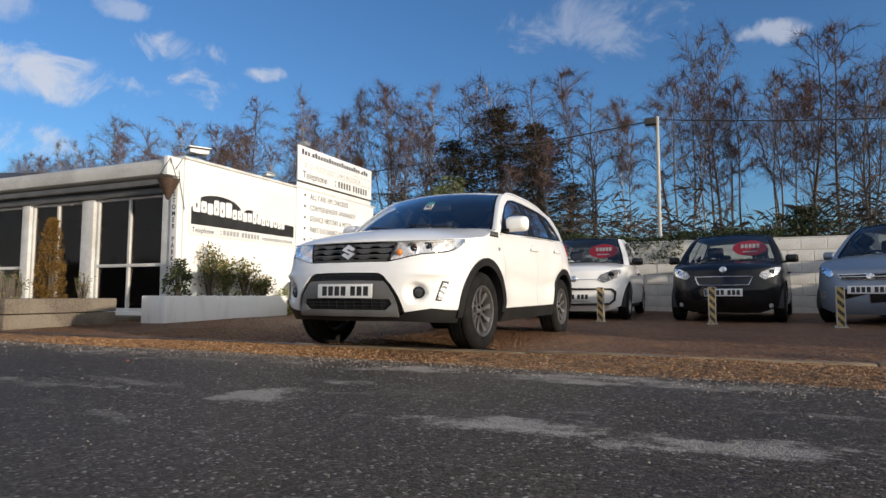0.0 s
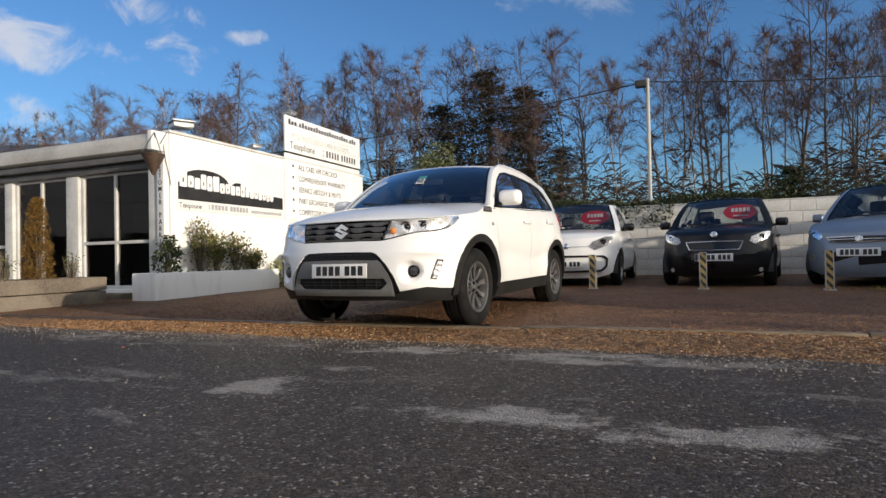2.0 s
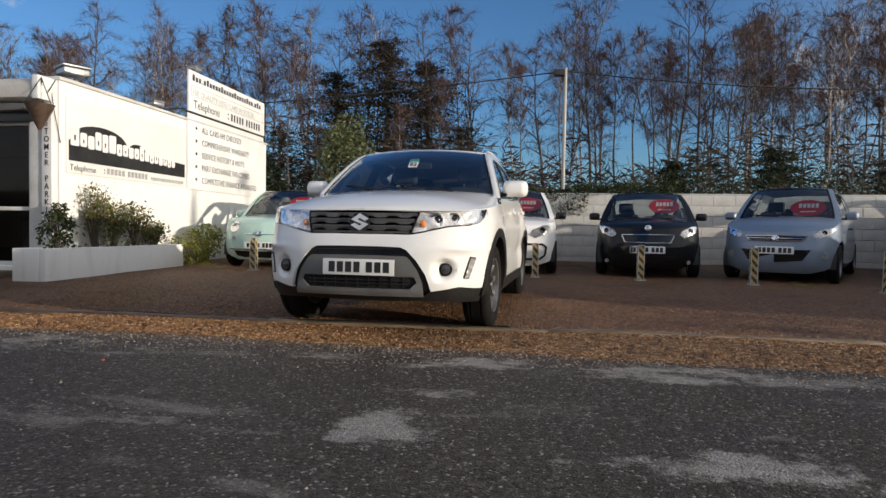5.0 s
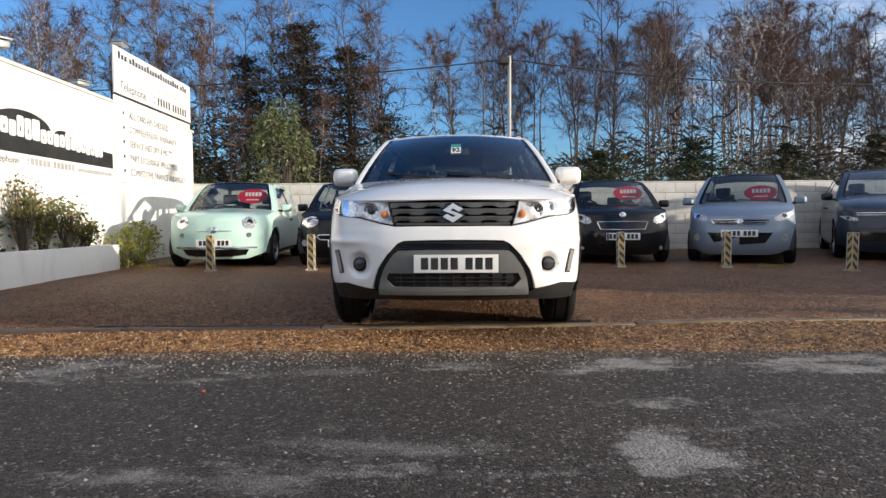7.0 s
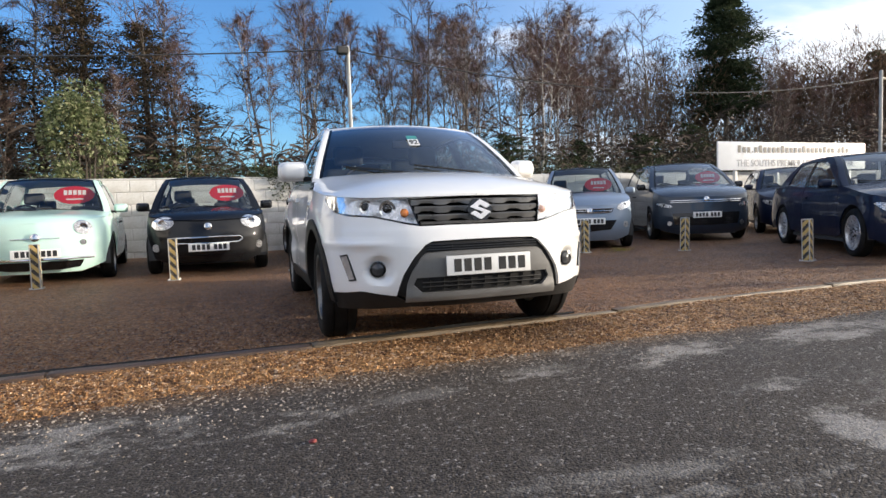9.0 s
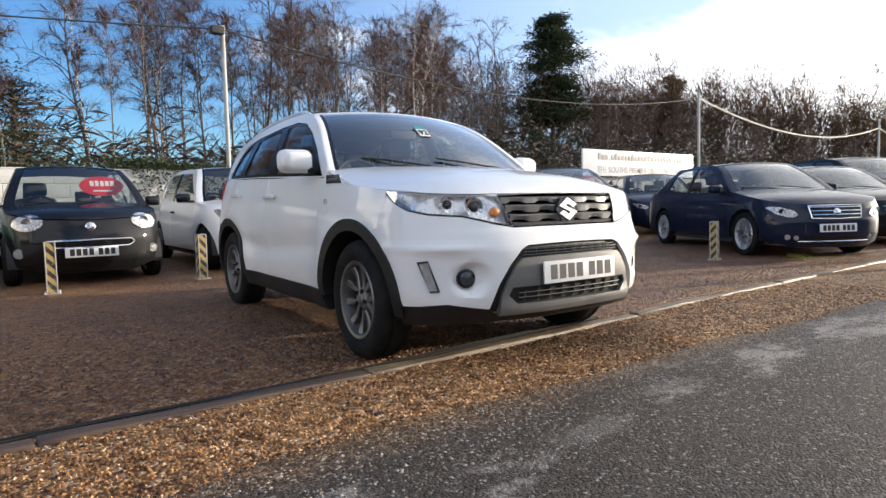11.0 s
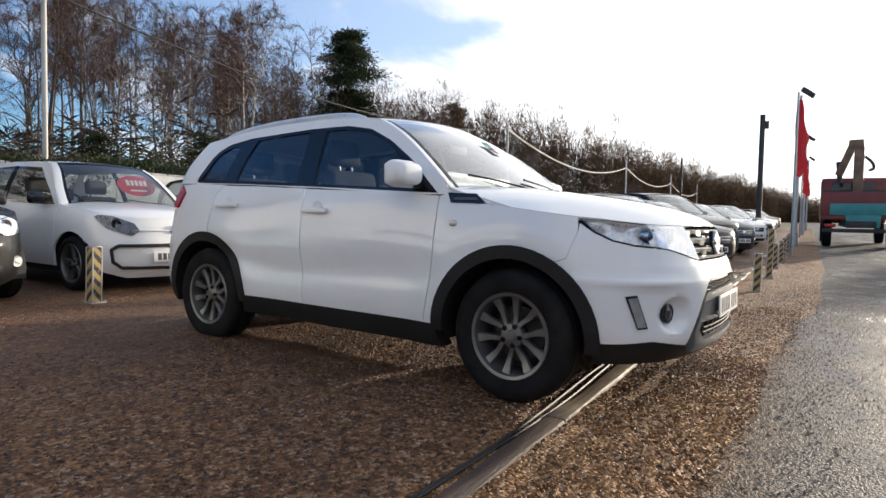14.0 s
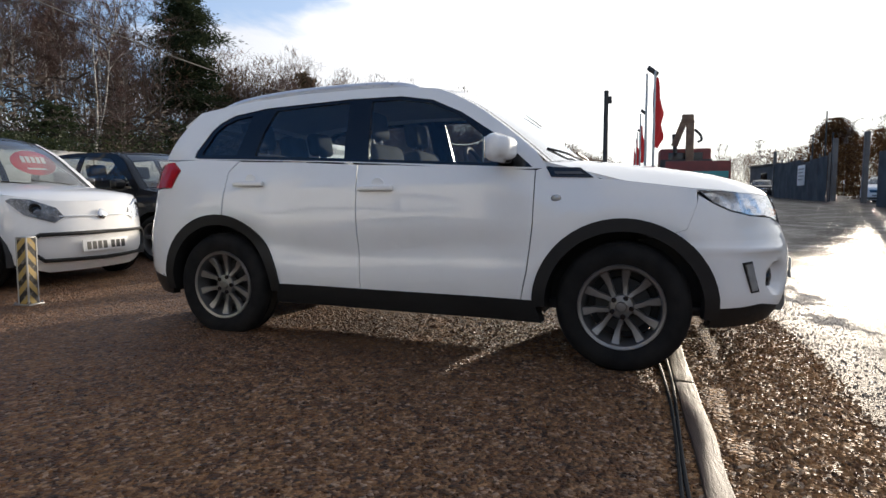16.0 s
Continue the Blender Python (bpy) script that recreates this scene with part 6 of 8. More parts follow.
    part("tailgate", panel([(u, z) for u, z in ((tgu, 0.50), (tgu, 0.95), (tgu + 0.02, 1.145))] + [(W.end, 1.145), (W.end, 0.50)], W, (0.1, 0.08)), P, car)
    part("tailgate_half", panel([(-u, z) for u, z in ((tgu, 0.50), (tgu, 0.95), (tgu + 0.02, 1.145))] + [(-W.end, 1.145), (-W.end, 0.50)], W, (0.1, 0.08)), P, car)
    for sg in (1, -1):
        part("rear_bumper", panel([(sg * W.ux(-1.62), 0.38), (sg * tgu, 0.39), (sg * tgu, 0.497), (sg * W.end, 0.497), (sg * W.end, 0.25), (sg * W.ux(-1.66), 0.25)], W, (0.1, 0.08), thick=0.05), C, car)
    mirror_pair(car, P, 0.645, 0.945, 1.142, (0.125, 0.215, 0.145))
    # floor pan, wheel houses and inner sides
    part("floor_pan", box(3.6, 1.30, 0.05, (0.0, 0, 0.30), 0.01), K, car)
    part("floor_tray", box(1.62, 1.62, 0.05, (0.0, 0, 0.275), 0.01), K, car)
    part("front_crossmember", box(0.5, 1.2, 0.34, (1.55, 0, 0.50), 0.02), K, car)
    part("engine_block", box(0.8, 1.16, 0.38, (1.22, 0, 0.6), 0.02), K, car)
    part("boot_floor", box(0.4, 1.3, 0.5, (-1.65, 0, 0.55), 0.02), K, car)
    part("rear_tub", box(0.8, 1.1, 0.4, (-1.2, 0, 0.55), 0.02), K, car)
    for sg in (-1, 1):
        part("door_lining", box(1.5, 0.03, 0.70, (0.02, sg * 0.77, 0.66), 0.005), K, car)
        part("boot_lining", box(0.9, 0.03, 0.30, (-1.25, sg * 0.74, 0.97), 0.005), K, car)
        part("wing_lining", box(0.6, 0.03, 0.20, (1.1, sg * 0.70, 0.87), 0.005), K, car)
    for cx, _ in (fa, ra):
        for sg in (-1, 1):
            h = bmesh.new()
            ruled([[(cx + 0.40 * math.cos(a), sg * yy, 0.335 + 0.40 * math.sin(a)) for a in np.linspace(-0.15, math.pi + 0.15, 19)] for yy in (0.83, 0.58)], h)
            ruled([[(cx + r * math.cos(a), sg * 0.58, 0.335 + r * math.sin(a)) for a in np.linspace(-0.15, math.pi + 0.15, 19)] for r in (0.40, 0.02)], h)
            part("wheel_house", h, C, car)
    part("dashboard", box(0.42, 1.36, 0.20, (0.66, 0, 0.98), 0.07, seg=3), K, car)
    hl = bmesh.new()
    ruled([[p + Vector((0, 0, -0.035)) for p in r] for r in rr], hl)
    part("headliner", hl, M["headliner"], car)
    for x, y, h in ((0.02, -0.36, 0.60), (0.02, 0.36, 0.60), (-0.86, -0.40, 0.56), (-0.86, 0.0, 0.50), (-0.86, 0.40, 0.56)):
        seat(car, x, y, 0.62, M["seat"], h)
    sw = lathe([(0.185 + 0.014 * math.cos(a), 0.014 * math.sin(a)) for a in (2 * math.pi * k / 8 for k in range(9))], 28, "x")
    bmesh.ops.transform(sw, matrix=pose(0.36, -0.36, 1.02, 0, -24, 0), verts=sw.verts)
    box(0.03, 0.34, 0.05, (0.37, -0.36, 1.02), 0.01, sw)
    part("steering_wheel", sw, K, car)
    part("rear_view_mirror", box(0.03, 0.22, 0.065, (0.36, 0.0, 1.38), 0.02), K, car)
    stk = thing_child("stock_number_sticker", car, min((r[8] for r in ws), key=lambda p: abs(p.z - 1.365)) + Vector((0.008, 0, 0.006)), pose(0, 0, 0, 90 - 52, 0, 90))
    part("sticker_sheet", box(0.085, 0.14, 0.002, (0, 0, 0)), M["white_print"], stk, smooth=0)
    part("sticker_top", box(0.085, 0.05, 0.0025, (0, 0.045, 0.0006)), M["teal"], stk, smooth=0)
    words("92", 0.085, M["ink"], pose(0, -0.052, 0.0016), stk, "sticker_number", 0.85, 0.002, "CENTER")
    w0 = None
    for x, (cx, cz) in (("f", fa), ("r", ra)):
        for sg in (-1, 1):
            w0 = wheel(car, (cx, sg * 0.755, cz - 0.001), sg, like=w0, turn=47 if x == "f" else 52, steer=-1.5 if x == "f" else 0)
    ex = tube([(-1.6, 0.45, 0.30), (-1.98, 0.47, 0.29)], 0.028, 12)
    part("exhaust_pipe", ex, M["dark_steel"], car)
    return car


def thing_child(name, parent, at, m):
    ob = new(name)
    ob.parent = parent
    ob.matrix_basis = Matrix.Translation(at) @ m
    return ob

def hatch(m, name, label, paint, L=3.5, width=1.63, H=1.48, wb=2.35, nose=0.70, belt=0.93, hood=(0.72, 0.92), cowl=1.0, roof=(0.25, -1.2), tail=0.25, round_nose=0.0, lamp=None, grille=(), fogs=(), mouth=(), mirror=None, tyre=0.29, glass=None,
          rear_top=None, price=None, plate_z=0.42, roof_paint=None, spokes=5, bright=False, blue=False, badge_z=None, bars_z=(), roll=0.655, plate_y=0.0, sedan=False, side_trim=True, drop=0.0, bowl=None, rim=(), rim_r=0.009, rim_paint=None):
    """A car built from its main sizes: painted shell split at the shut lines, glazed greenhouse, lamps, grille, mirrors, wheels.
    nose: front overhang; hood: bonnet's height at its front edge and at the screen; cowl: x of the screen's foot; roof: x where the roof begins and ends."""
    car = thing(name, m, label, "car", "cars in the sales yard")
    hw, fx, rx = width / 2, wb / 2 + nose, -(L - wb / 2 - nose)
    rn = round_nose
    W = Wrap([(fx, 0.0), (fx - 0.012 - 0.02 * rn, hw * 0.3), (fx - 0.05 - 0.05 * rn, hw * 0.55), (fx - 0.12 - 0.06 * rn, hw * 0.74), (fx - 0.23 - 0.05 * rn, hw * 0.88), (fx - 0.42, hw * 0.965), (fx - 0.75, hw * 0.995), (0.2, hw), (-0.4 * wb, hw), (rx + 0.45, hw * 0.965), (rx + 0.2, hw * 0.88), (rx + 0.08, hw * 0.70), (rx + 0.02, hw * 0.4), (rx, 0.0)],
             [(0.12, 0.10), (0.22, 0.035), (0.34, 0.0), (0.48, 0.0), (0.60, 0.02), (hood[0], 0.055 + 0.03 * rn), (hood[0] + 0.08, 0.12 + 0.05 * rn), (1.2, 0.4)],
             [(0.12, 0.06), (0.28, 0.015), (0.45, 0.0), (0.62, 0.004), (belt - 0.10, 0.02), (belt, 0.05), (belt + 0.15, 0.10)],
             [(0.12, 0.10), (0.3, 0.02), (0.5, 0.0), (0.8, 0.05), (belt, 0.12), (1.3, 0.2)])
    S = lambda pts: [(W.ux(x), z) for x, z in pts]
    F = lambda pts: [(W.uy(y), z) for y, z in pts]
    flip = lambda pts: [(-u, z) for u, z in pts][::-1]
    fa, ra = wb / 2, -wb / 2
    R = tyre + 0.055
    edge = [(cowl - 0.12, hood[1]), (cowl + 0.35 * (fx - cowl), hood[1] - 0.35 * (hood[1] - hood[0])), (fx - 0.25, hood[0] + 0.05), (fx - 0.1, hood[0] + 0.01), (fx + 0.1, hood[0])]
    ez = smooth_curve(edge)
    bz = smooth_curve([(cowl + 0.1, min(belt, hood[1]) - 0.02), (cowl - 0.1, min(belt, hood[1]) - 0.015), (0.0, belt), (rx + 0.2, belt + 0.06)])
    b0 = 0.15
    xs = cowl - 0.10
    for s in (1, -1):
        side = (lambda q: q) if s > 0 else flip
        top = [(x, ez(x) - 0.004) for x in np.linspace(xs, fx - 0.30, 7)]
        wing = S([(xs, b0 + 0.1)] + arc(fa, tyre, R, 185, -8, 16) + [(fx - 0.30, b0 + 0.10)] + top[::-1])
        part("front_wing", panel(side(wing), W, (0.12, 0.09)), paint, car)
        xd = -0.16 * wb
        door = S([(xs - 0.007, bz(xs)), (xs - 0.007, b0 + 0.1), (xd, b0 + 0.1), (xd, bz(xd)), ((xs + xd) / 2, bz((xs + xd) / 2))])
        d = part("front_door", panel(side(door), W, (0.14, 0.09)), paint, car)
        e = W(W.ux(xd + 0.17) * s, belt - 0.13)
        part("door_handle", box(0.17, 0.03, 0.03, (e.x, e.y + math.copysign(0.018, e.y), e.z), 0.01), M["cladding"] if side_trim else paint, d)
        quarter = S([(xd - 0.007, bz(xd)), (xd - 0.007, b0 + 0.1)] + arc(ra, tyre, R, -8, 188, 16) + [(rx + 0.32, b0 + 0.10)]) + [(W.ux(rx + 0.06), b0 + 0.12), (W.ux(rx + 0.09), bz(rx) - 0.01)] + S([(x, bz(x)) for x in np.linspace(rx + 0.25, xd, 6)])[:-1]
        part("rear_quarter", panel(side(quarter), W, (0.14, 0.09)), paint, car)
        if lamp:
            l0, l1, lz0, lz1, shape = lamp
            if shape == "round":
                uc = (W.uy(l0) + W.uy(l1)) / 2
                zc = (lz0 + lz1) / 2
                poly = [(uc + (W.uy(l1) - W.uy(l0)) / 2 * math.cos(a), zc + (lz1 - lz0) / 2 * math.sin(a)) for a in (2 * math.pi * k / 20 for k in range(20))]
            else:
                poly = F([(l0, lz0 + 0.25 * (lz1 - lz0)), (l0 + 0.3 * (l1 - l0), lz0)]) + [(W.uy(l1), lz0 + 0.35 * (lz1 - lz0)), (W.uy(l1) + 0.14, lz1 - 0.02), (W.uy(l1) + 0.10, lz1), (W.uy(l1) - 0.05, lz1 - 0.01)] + F([(l0 + 0.2 * (l1 - l0), lz0 + 0.62 * (lz1 - lz0))])
            hl = part("head_lamp", panel(side(poly), lambda u, z, o: W(u, z, o + 0.016), (0.05, 0.04), thick=0.03), M["lens"], car)
            part("lamp_bowl", panel(side(poly), lambda u, z, o: W(u, z, o + 0.006 - 0.004 * math.sin(u * 40) * math.sin(z * 55)), (0.03, 0.03), thick=0.01), bowl or M["lamp_dim"], hl)
            uc, zc = sum(u for u, _ in poly) / len(poly), sum(z for _, z in poly) / len(poly)
            rr = (lz1 - lz0) * (0.30 if shape == "round" else 0.22)
            e = W(uc * s, zc, 0.010)
            pr = lathe([(0.0, 0.002), (rr * 0.5, 0.0), (rr * 0.9, 0.006), (rr, 0.0), (rr * 1.02, -0.02)], 20, "x")
            bmesh.ops.transform(pr, matrix=Matrix.Translation(e) @ pose(0, 0, 0, 0, 0, 20 if e.y > 0 else -20), verts=pr.verts)
            part("projector", pr, M["gloss_black"] if shape != "round" else M["chrome"], hl)
    # nose panel between the wings
    u1 = W.ux(fx - 0.305)
    nz = hood[0]
    top = [(u, ez(W(u, nz).x) - 0.006) for u in np.linspace(0.0, u1, 7)]
    half = top + [(u1, b0 + 0.10), (W.uy(hw * 0.6), b0), (0.0, b0)]
    holes = []
    part("front_bumper", panel(half + flip(half)[1:-1], W, (0.07, 0.05)), paint, car)
    for kind, poly, mat, off in (*[("mouth", q, M["gloss_black"], 0.005) for q in mouth], *[("grille", q, M["gloss_black"], 0.006) for q in grille]):
        pl = F(poly)
        part(kind, panel(pl + [(-u, z) for u, z in pl[::-1]], lambda u, z, o: W(u, z, o + off), (0.07, 0.05), thick=0.012), mat, car)
    for q in rim:
        pl = F(q)
        ring = pl + [(-u, z) for u, z in pl[::-1]]
        loop = [W(u0 + (u1 - u0) * k / 8, z0 + (z1 - z0) * k / 8, 0.016) for (u0, z0), (u1, z1) in zip(ring, ring[1:] + ring[:1]) for k in range(8)]
        loop.append(loop[0])
        part("grille_rim", tube(loop, rim_r, 6), rim_paint or M["chrome"], car)
    for zz, w, r, mt in bars_z:
        part("trim_bar", tube([W(W.uy(abs(y)) * (1 if y >= 0 else -1), zz, 0.012) for y in np.linspace(-w, w, 15)], r, 6), mt, car)
    for y, z, r in fogs:
        for s in (1, -1):
            e = W(W.uy(y) * s, z, 0.004)
            fg = lathe([(0.0, 0.012), (r * 0.7, 0.009), (r, 0.010), (r * 1.15, -0.01)], 16, "x")
            bmesh.ops.transform(fg, matrix=Matrix.Translation(e) @ pose(0, 0, 0, 0, 0, 16 if e.y > 0 else -16), verts=fg.verts)
            part("fog_lamp", fg, M["satin"], car)
    if badge_z:
        e = W(0.0, badge_z, 0.012)
        part("badge", lathe([(0.0, 0.012), (0.035, 0.010), (0.045, 0.006), (0.05, 0.0)], 20, "x"), M["chrome"], car).matrix_basis = Matrix.Translation(e) @ pose(0, 0, 0, 0, -12, 0)
    e = W(0.0, plate_z, 0.014)
    plate(car, e + Vector((0, plate_y, 0)), blue=blue)
    rows = bonnet_rows(W, edge, [(cowl - 0.12, hood[1] + 0.05), (cowl + 0.4 * (fx - cowl), ez(cowl + 0.4 * (fx - cowl)) + 0.05), (fx - 0.22, ez(fx - 0.22) + 0.045), (fx - 0.1, hood[0] + 0.02), (fx - 0.06, hood[0])], cowl - 0.08)
    part("bonnet", thicken(ruled(rows), 0.015), paint, car, smooth=60)
    # greenhouse
    rt = H - 0.036
    r0, r1 = roof
    if sedan:
        d_pts = [(rx + 0.62, belt + 0.03), (rx + 0.85, belt + 0.20), (r1, rt - 0.03)]
    else:
        d_pts = [(rx + 0.13, belt + 0.05), (rx + 0.17, belt + 0.22), (r1, rt - 0.05)]
    a_line = resample([(cowl - 0.06, ez(cowl - 0.06) - 0.005), (cowl - 0.06 - 0.30 * (cowl - r0), ez(cowl) + 0.36 * (rt - ez(cowl))), (r0 + 0.30 * (cowl - r0), ez(cowl) + 0.72 * (rt - ez(cowl))), (r0, rt - 0.03)], 9)
    d_line = resample(d_pts, 6)
    edge_r = [(r0, rt - 0.03), (r0 - 0.25, rt - 0.005), ((r0 + r1) / 2, rt), (r1 + 0.25, rt - 0.025), (r1, d_line[-1][1])]
    G = Shell(W, [(cowl + 0.1, bz(cowl)), (xs, bz(xs)), (0.0, belt), (rx + 0.2, belt + 0.06)], a_line, edge_r, d_line, [(cowl, hw * (roll + 0.06)), (r0, hw * (roll + 0.04)), (0.0, hw * (roll + 0.05)), (r1, hw * roll)])
    up = smooth_curve([(x, z) for x, z in edge_r])
    az = smooth_curve([(x, z) for x, z in a_line])
    dz = [(x, z) for x, z in d_line]
    dlo = [(cowl - 0.17, bz(cowl - 0.17) + 0.025), (0.0, belt + 0.02), (r1 * 0.55, belt + 0.05), (r1 - 0.02, belt + 0.10), (r1 + 0.03, rt - 0.14), (r1 + 0.14, rt - 0.075), ((r0 + r1) / 2, rt - 0.055), (r0 - 0.12, rt - 0.075), (r0 + 0.03, az(r0 + 0.12) - 0.08), (r0 + 0.55 * (cowl - r0) - 0.03, az(r0 + 0.55 * (cowl - r0)) - 0.075)]
    gm = glass or M["hatch_glass"]
    for s in (-1, 1):
        fn = lambda x, z, o=0.0, s=s: G(x, z, o, s)
        part("body_side_frame", panel(G.outline(), fn, (0.15, 0.1), holes=[dlo], thick=0.02), paint, car)
        bp = -0.15 * wb
        pane = part("side_window", panel(dlo, lambda x, z, o=0.0, s=s: G(x, z, o - 0.010, s), (0.15, 0.1), thick=0), gm, car)
        pane.visible_shadow = False
        part("door_pillar", panel([(bp + 0.05, belt + 0.0), (bp - 0.05, belt + 0.0), (bp - 0.08, rt - 0.045), (bp + 0.02, rt - 0.045)], lambda x, z, o=0.0, s=s: G(x, z, o - 0.004, s), (0.15, 0.1), thick=0.01), M["gloss_black"], car)
    n = 13
    k = 10
    xr = np.linspace(r0, r1, k)
    rr = hoop(G, [(x, up(x)) for x in xr], [0.08 - 0.16 * i / (k - 1) for i in range(k)], n, 0.0, 0.036)
    part("roof", thicken(ruled(rr), 0.015), roof_paint or paint, car, smooth=60)
    ws = hoop(G, a_line, [0.12 - 0.04 * i / 8 for i in range(9)], n, 0.003, [0.036 * i / 8 for i in range(9)], 0.01)
    pane = part("windscreen", ruled(ws), gm, car)
    pane.visible_shadow = False
    band = bmesh.new()
    up4 = Vector((0.004, 0, 0.004))
    for k0, k1 in ((0, 1), (n - 2, n - 1)):
        j0, j1 = (k0, k1) if k0 == 0 else (k1, k0)
        pillar = bmesh.new()
        ruled([[Vector(r[j0]) + up4 * 1.5, Vector(r[j0]).lerp(r[j1], 0.30) + up4 * 2, Vector(r[j0]).lerp(r[j1], 0.58) + up4 * 1.5] for r in ws], pillar)
        part("screen_pillar", pillar, paint, car, smooth=60)
        ruled([[Vector(r[j0]).lerp(r[j1], 0.55) + up4, Vector(r[j0]).lerp(r[j1], 0.85) + up4] for r in ws], band)
    ruled([[p + up4 for p in ws[-1]], [p.lerp(q, 0.4) + up4 for p, q in zip(ws[-1], ws[-2])]], band)
    ruled([[p + Vector((0.06, 0, -0.01)) for p in ws[0]], [p + up4 for p in ws[0]], [p.lerp(q, 0.35) + up4 for p, q in zip(ws[0], ws[1])]], band)
    part("windscreen_band", band, M["gloss_black"], car)
    for y0, y1 in ((0.40 * hw * 1.2, -0.05), (-0.08, -0.62 * hw * 1.15)):
        pts = []
        for t in np.linspace(0, 1, 6):
            y = y0 + (y1 - y0) * t
            i = min(max(int((y / abs(ws[0][-1].y) + 1) / 2 * (n - 1)), 0), n - 1)
            pts.append(ws[0][i].lerp(ws[1][i], 0.4 + 0.5 * t) + Vector((0.012, y - ws[0][i].y, 0.014)))
        part("wiper", tube(pts, 0.006, 5), M["cladding"], car)
    rw = hoop(G, d_line, -0.09, n, 0.0, [0.036 * i / 5 for i in range(6)])
    pane = part("rear_window", ruled(rw), gm, car)
    pane.visible_shadow = False
    tu = W.ux(rx + 0.065)
    if sedan:
        e0 = W.ux(rx + 0.30)
        lid = bmesh.new()
        rows = []
        for f in np.linspace(0, 1, 6):
            x = rx + 0.72 + (-0.62) * f
            y = abs(W(W.ux(x), belt + 0.03).y) * 0.97
            rows.append([Vector((x, y * v, belt + 0.045 - 0.03 * f + 0.04 * (1 - v * v))) for v in np.linspace(-1, 1, 9)])
        part("boot_lid", thicken(ruled(rows, lid), 0.015), paint, car)
    for sg in (1, -1):
        part("tailgate_half", panel([(sg * tu, 0.25), (sg * tu, belt + 0.05), (sg * W.end, belt + 0.05), (sg * W.end, 0.25)], W, (0.15, 0.1)), paint, car)
        part("tail_lamp", panel([(sg * (tu - 0.22), belt - 0.22), (sg * (tu - 0.20), belt - 0.03), (sg * (tu + 0.04), belt - 0.05), (sg * (tu + 0.04), belt - 0.22)], lambda u, z, o: W(u, z, o + 0.01), thick=0.02), M["red_lens"], car)
    mirror_pair(car, mirror or paint, cowl - 0.30, hw + 0.065, belt + 0.075, (0.10, 0.18, 0.125))
    pan = box(L - 0.5, width - 0.40, 0.05, ((fx + rx) / 2, 0, 0.22), 0.01)
    box(wb - 2 * R - 0.02, width - 0.12, 0.05, (0, 0, 0.20), 0.01, pan)
    box(fx - cowl - 0.2, width - 0.5, 0.4, ((fx + cowl) / 2 - 0.1, 0, 0.42), 0.02, pan)
    for sg in (-1, 1):
        box(wb - 2 * R - 0.05, 0.03, belt - 0.24, (0, sg * (hw - 0.10), belt / 2 + 0.08), 0.004, pan)
        for cx in (fa, ra):
            ruled([[(cx + (R + 0.01) * math.cos(a), sg * yy, tyre + (R + 0.01) * math.sin(a)) for a in np.linspace(-0.2, math.pi + 0.2, 13)] for yy in (hw - 0.04, hw - 0.30)], pan)
            ruled([[(cx + q * math.cos(a), sg * (hw - 0.30), tyre + q * math.sin(a)) for a in np.linspace(-0.2, math.pi + 0.2, 13)] for q in (R + 0.01, 0.02)], pan)
    part("inner_body", pan, M["trim_dark"], car)
    part("dashboard", box(0.34, width - 0.36, 0.17, (cowl - 0.34, 0, belt - 0.06), 0.06, seg=3), M["trim_dark"], car)
    part("headliner", ruled([[p + Vector((0, 0, -0.03)) for p in r] for r in rr]), M["headliner"], car)
    sx = cowl - 1.05
    for x, y, h in ((sx, -0.22 * width, 0.56), (sx, 0.22 * width, 0.56), (sx - 0.80, -0.2 * width, 0.46), (sx - 0.80, 0.2 * width, 0.46)):
        seat(car, x, y, belt - 0.44, M["seat"], h)
    sw = lathe([(0.175 + 0.013 * math.cos(a), 0.013 * math.sin(a)) for a in (2 * math.pi * q / 8 for q in range(9))], 24, "x")
    bmesh.ops.transform(sw, matrix=pose(cowl - 0.62, -0.22 * width, belt - 0.01, 0, -26, 0), verts=sw.verts)
    part("steering_wheel", sw, M["trim_dark"], car)
    if price is not None:
        r = min(ws, key=lambda q: abs(q[n // 2].z - belt - 0.27))
        t = math.degrees(math.atan2(rt - hood[1], cowl - r0))
        card(car, (r[n // 2].x - 0.13, price, r[n // 2].z - 0.03), 0.50, 0.30, min(90 - t, 32.0))
    w0 = None
    for cx in (fa, ra):
        for sg in (-1, 1):
            w0 = wheel(car, (cx, sg * (hw - 0.095), tyre), sg, tyre, 0.165, tyre * 0.66, spokes, M["bright_alloy"] if bright else M["alloy"], bright, turn=20 * cx + 13 * sg, like=w0)
    return car

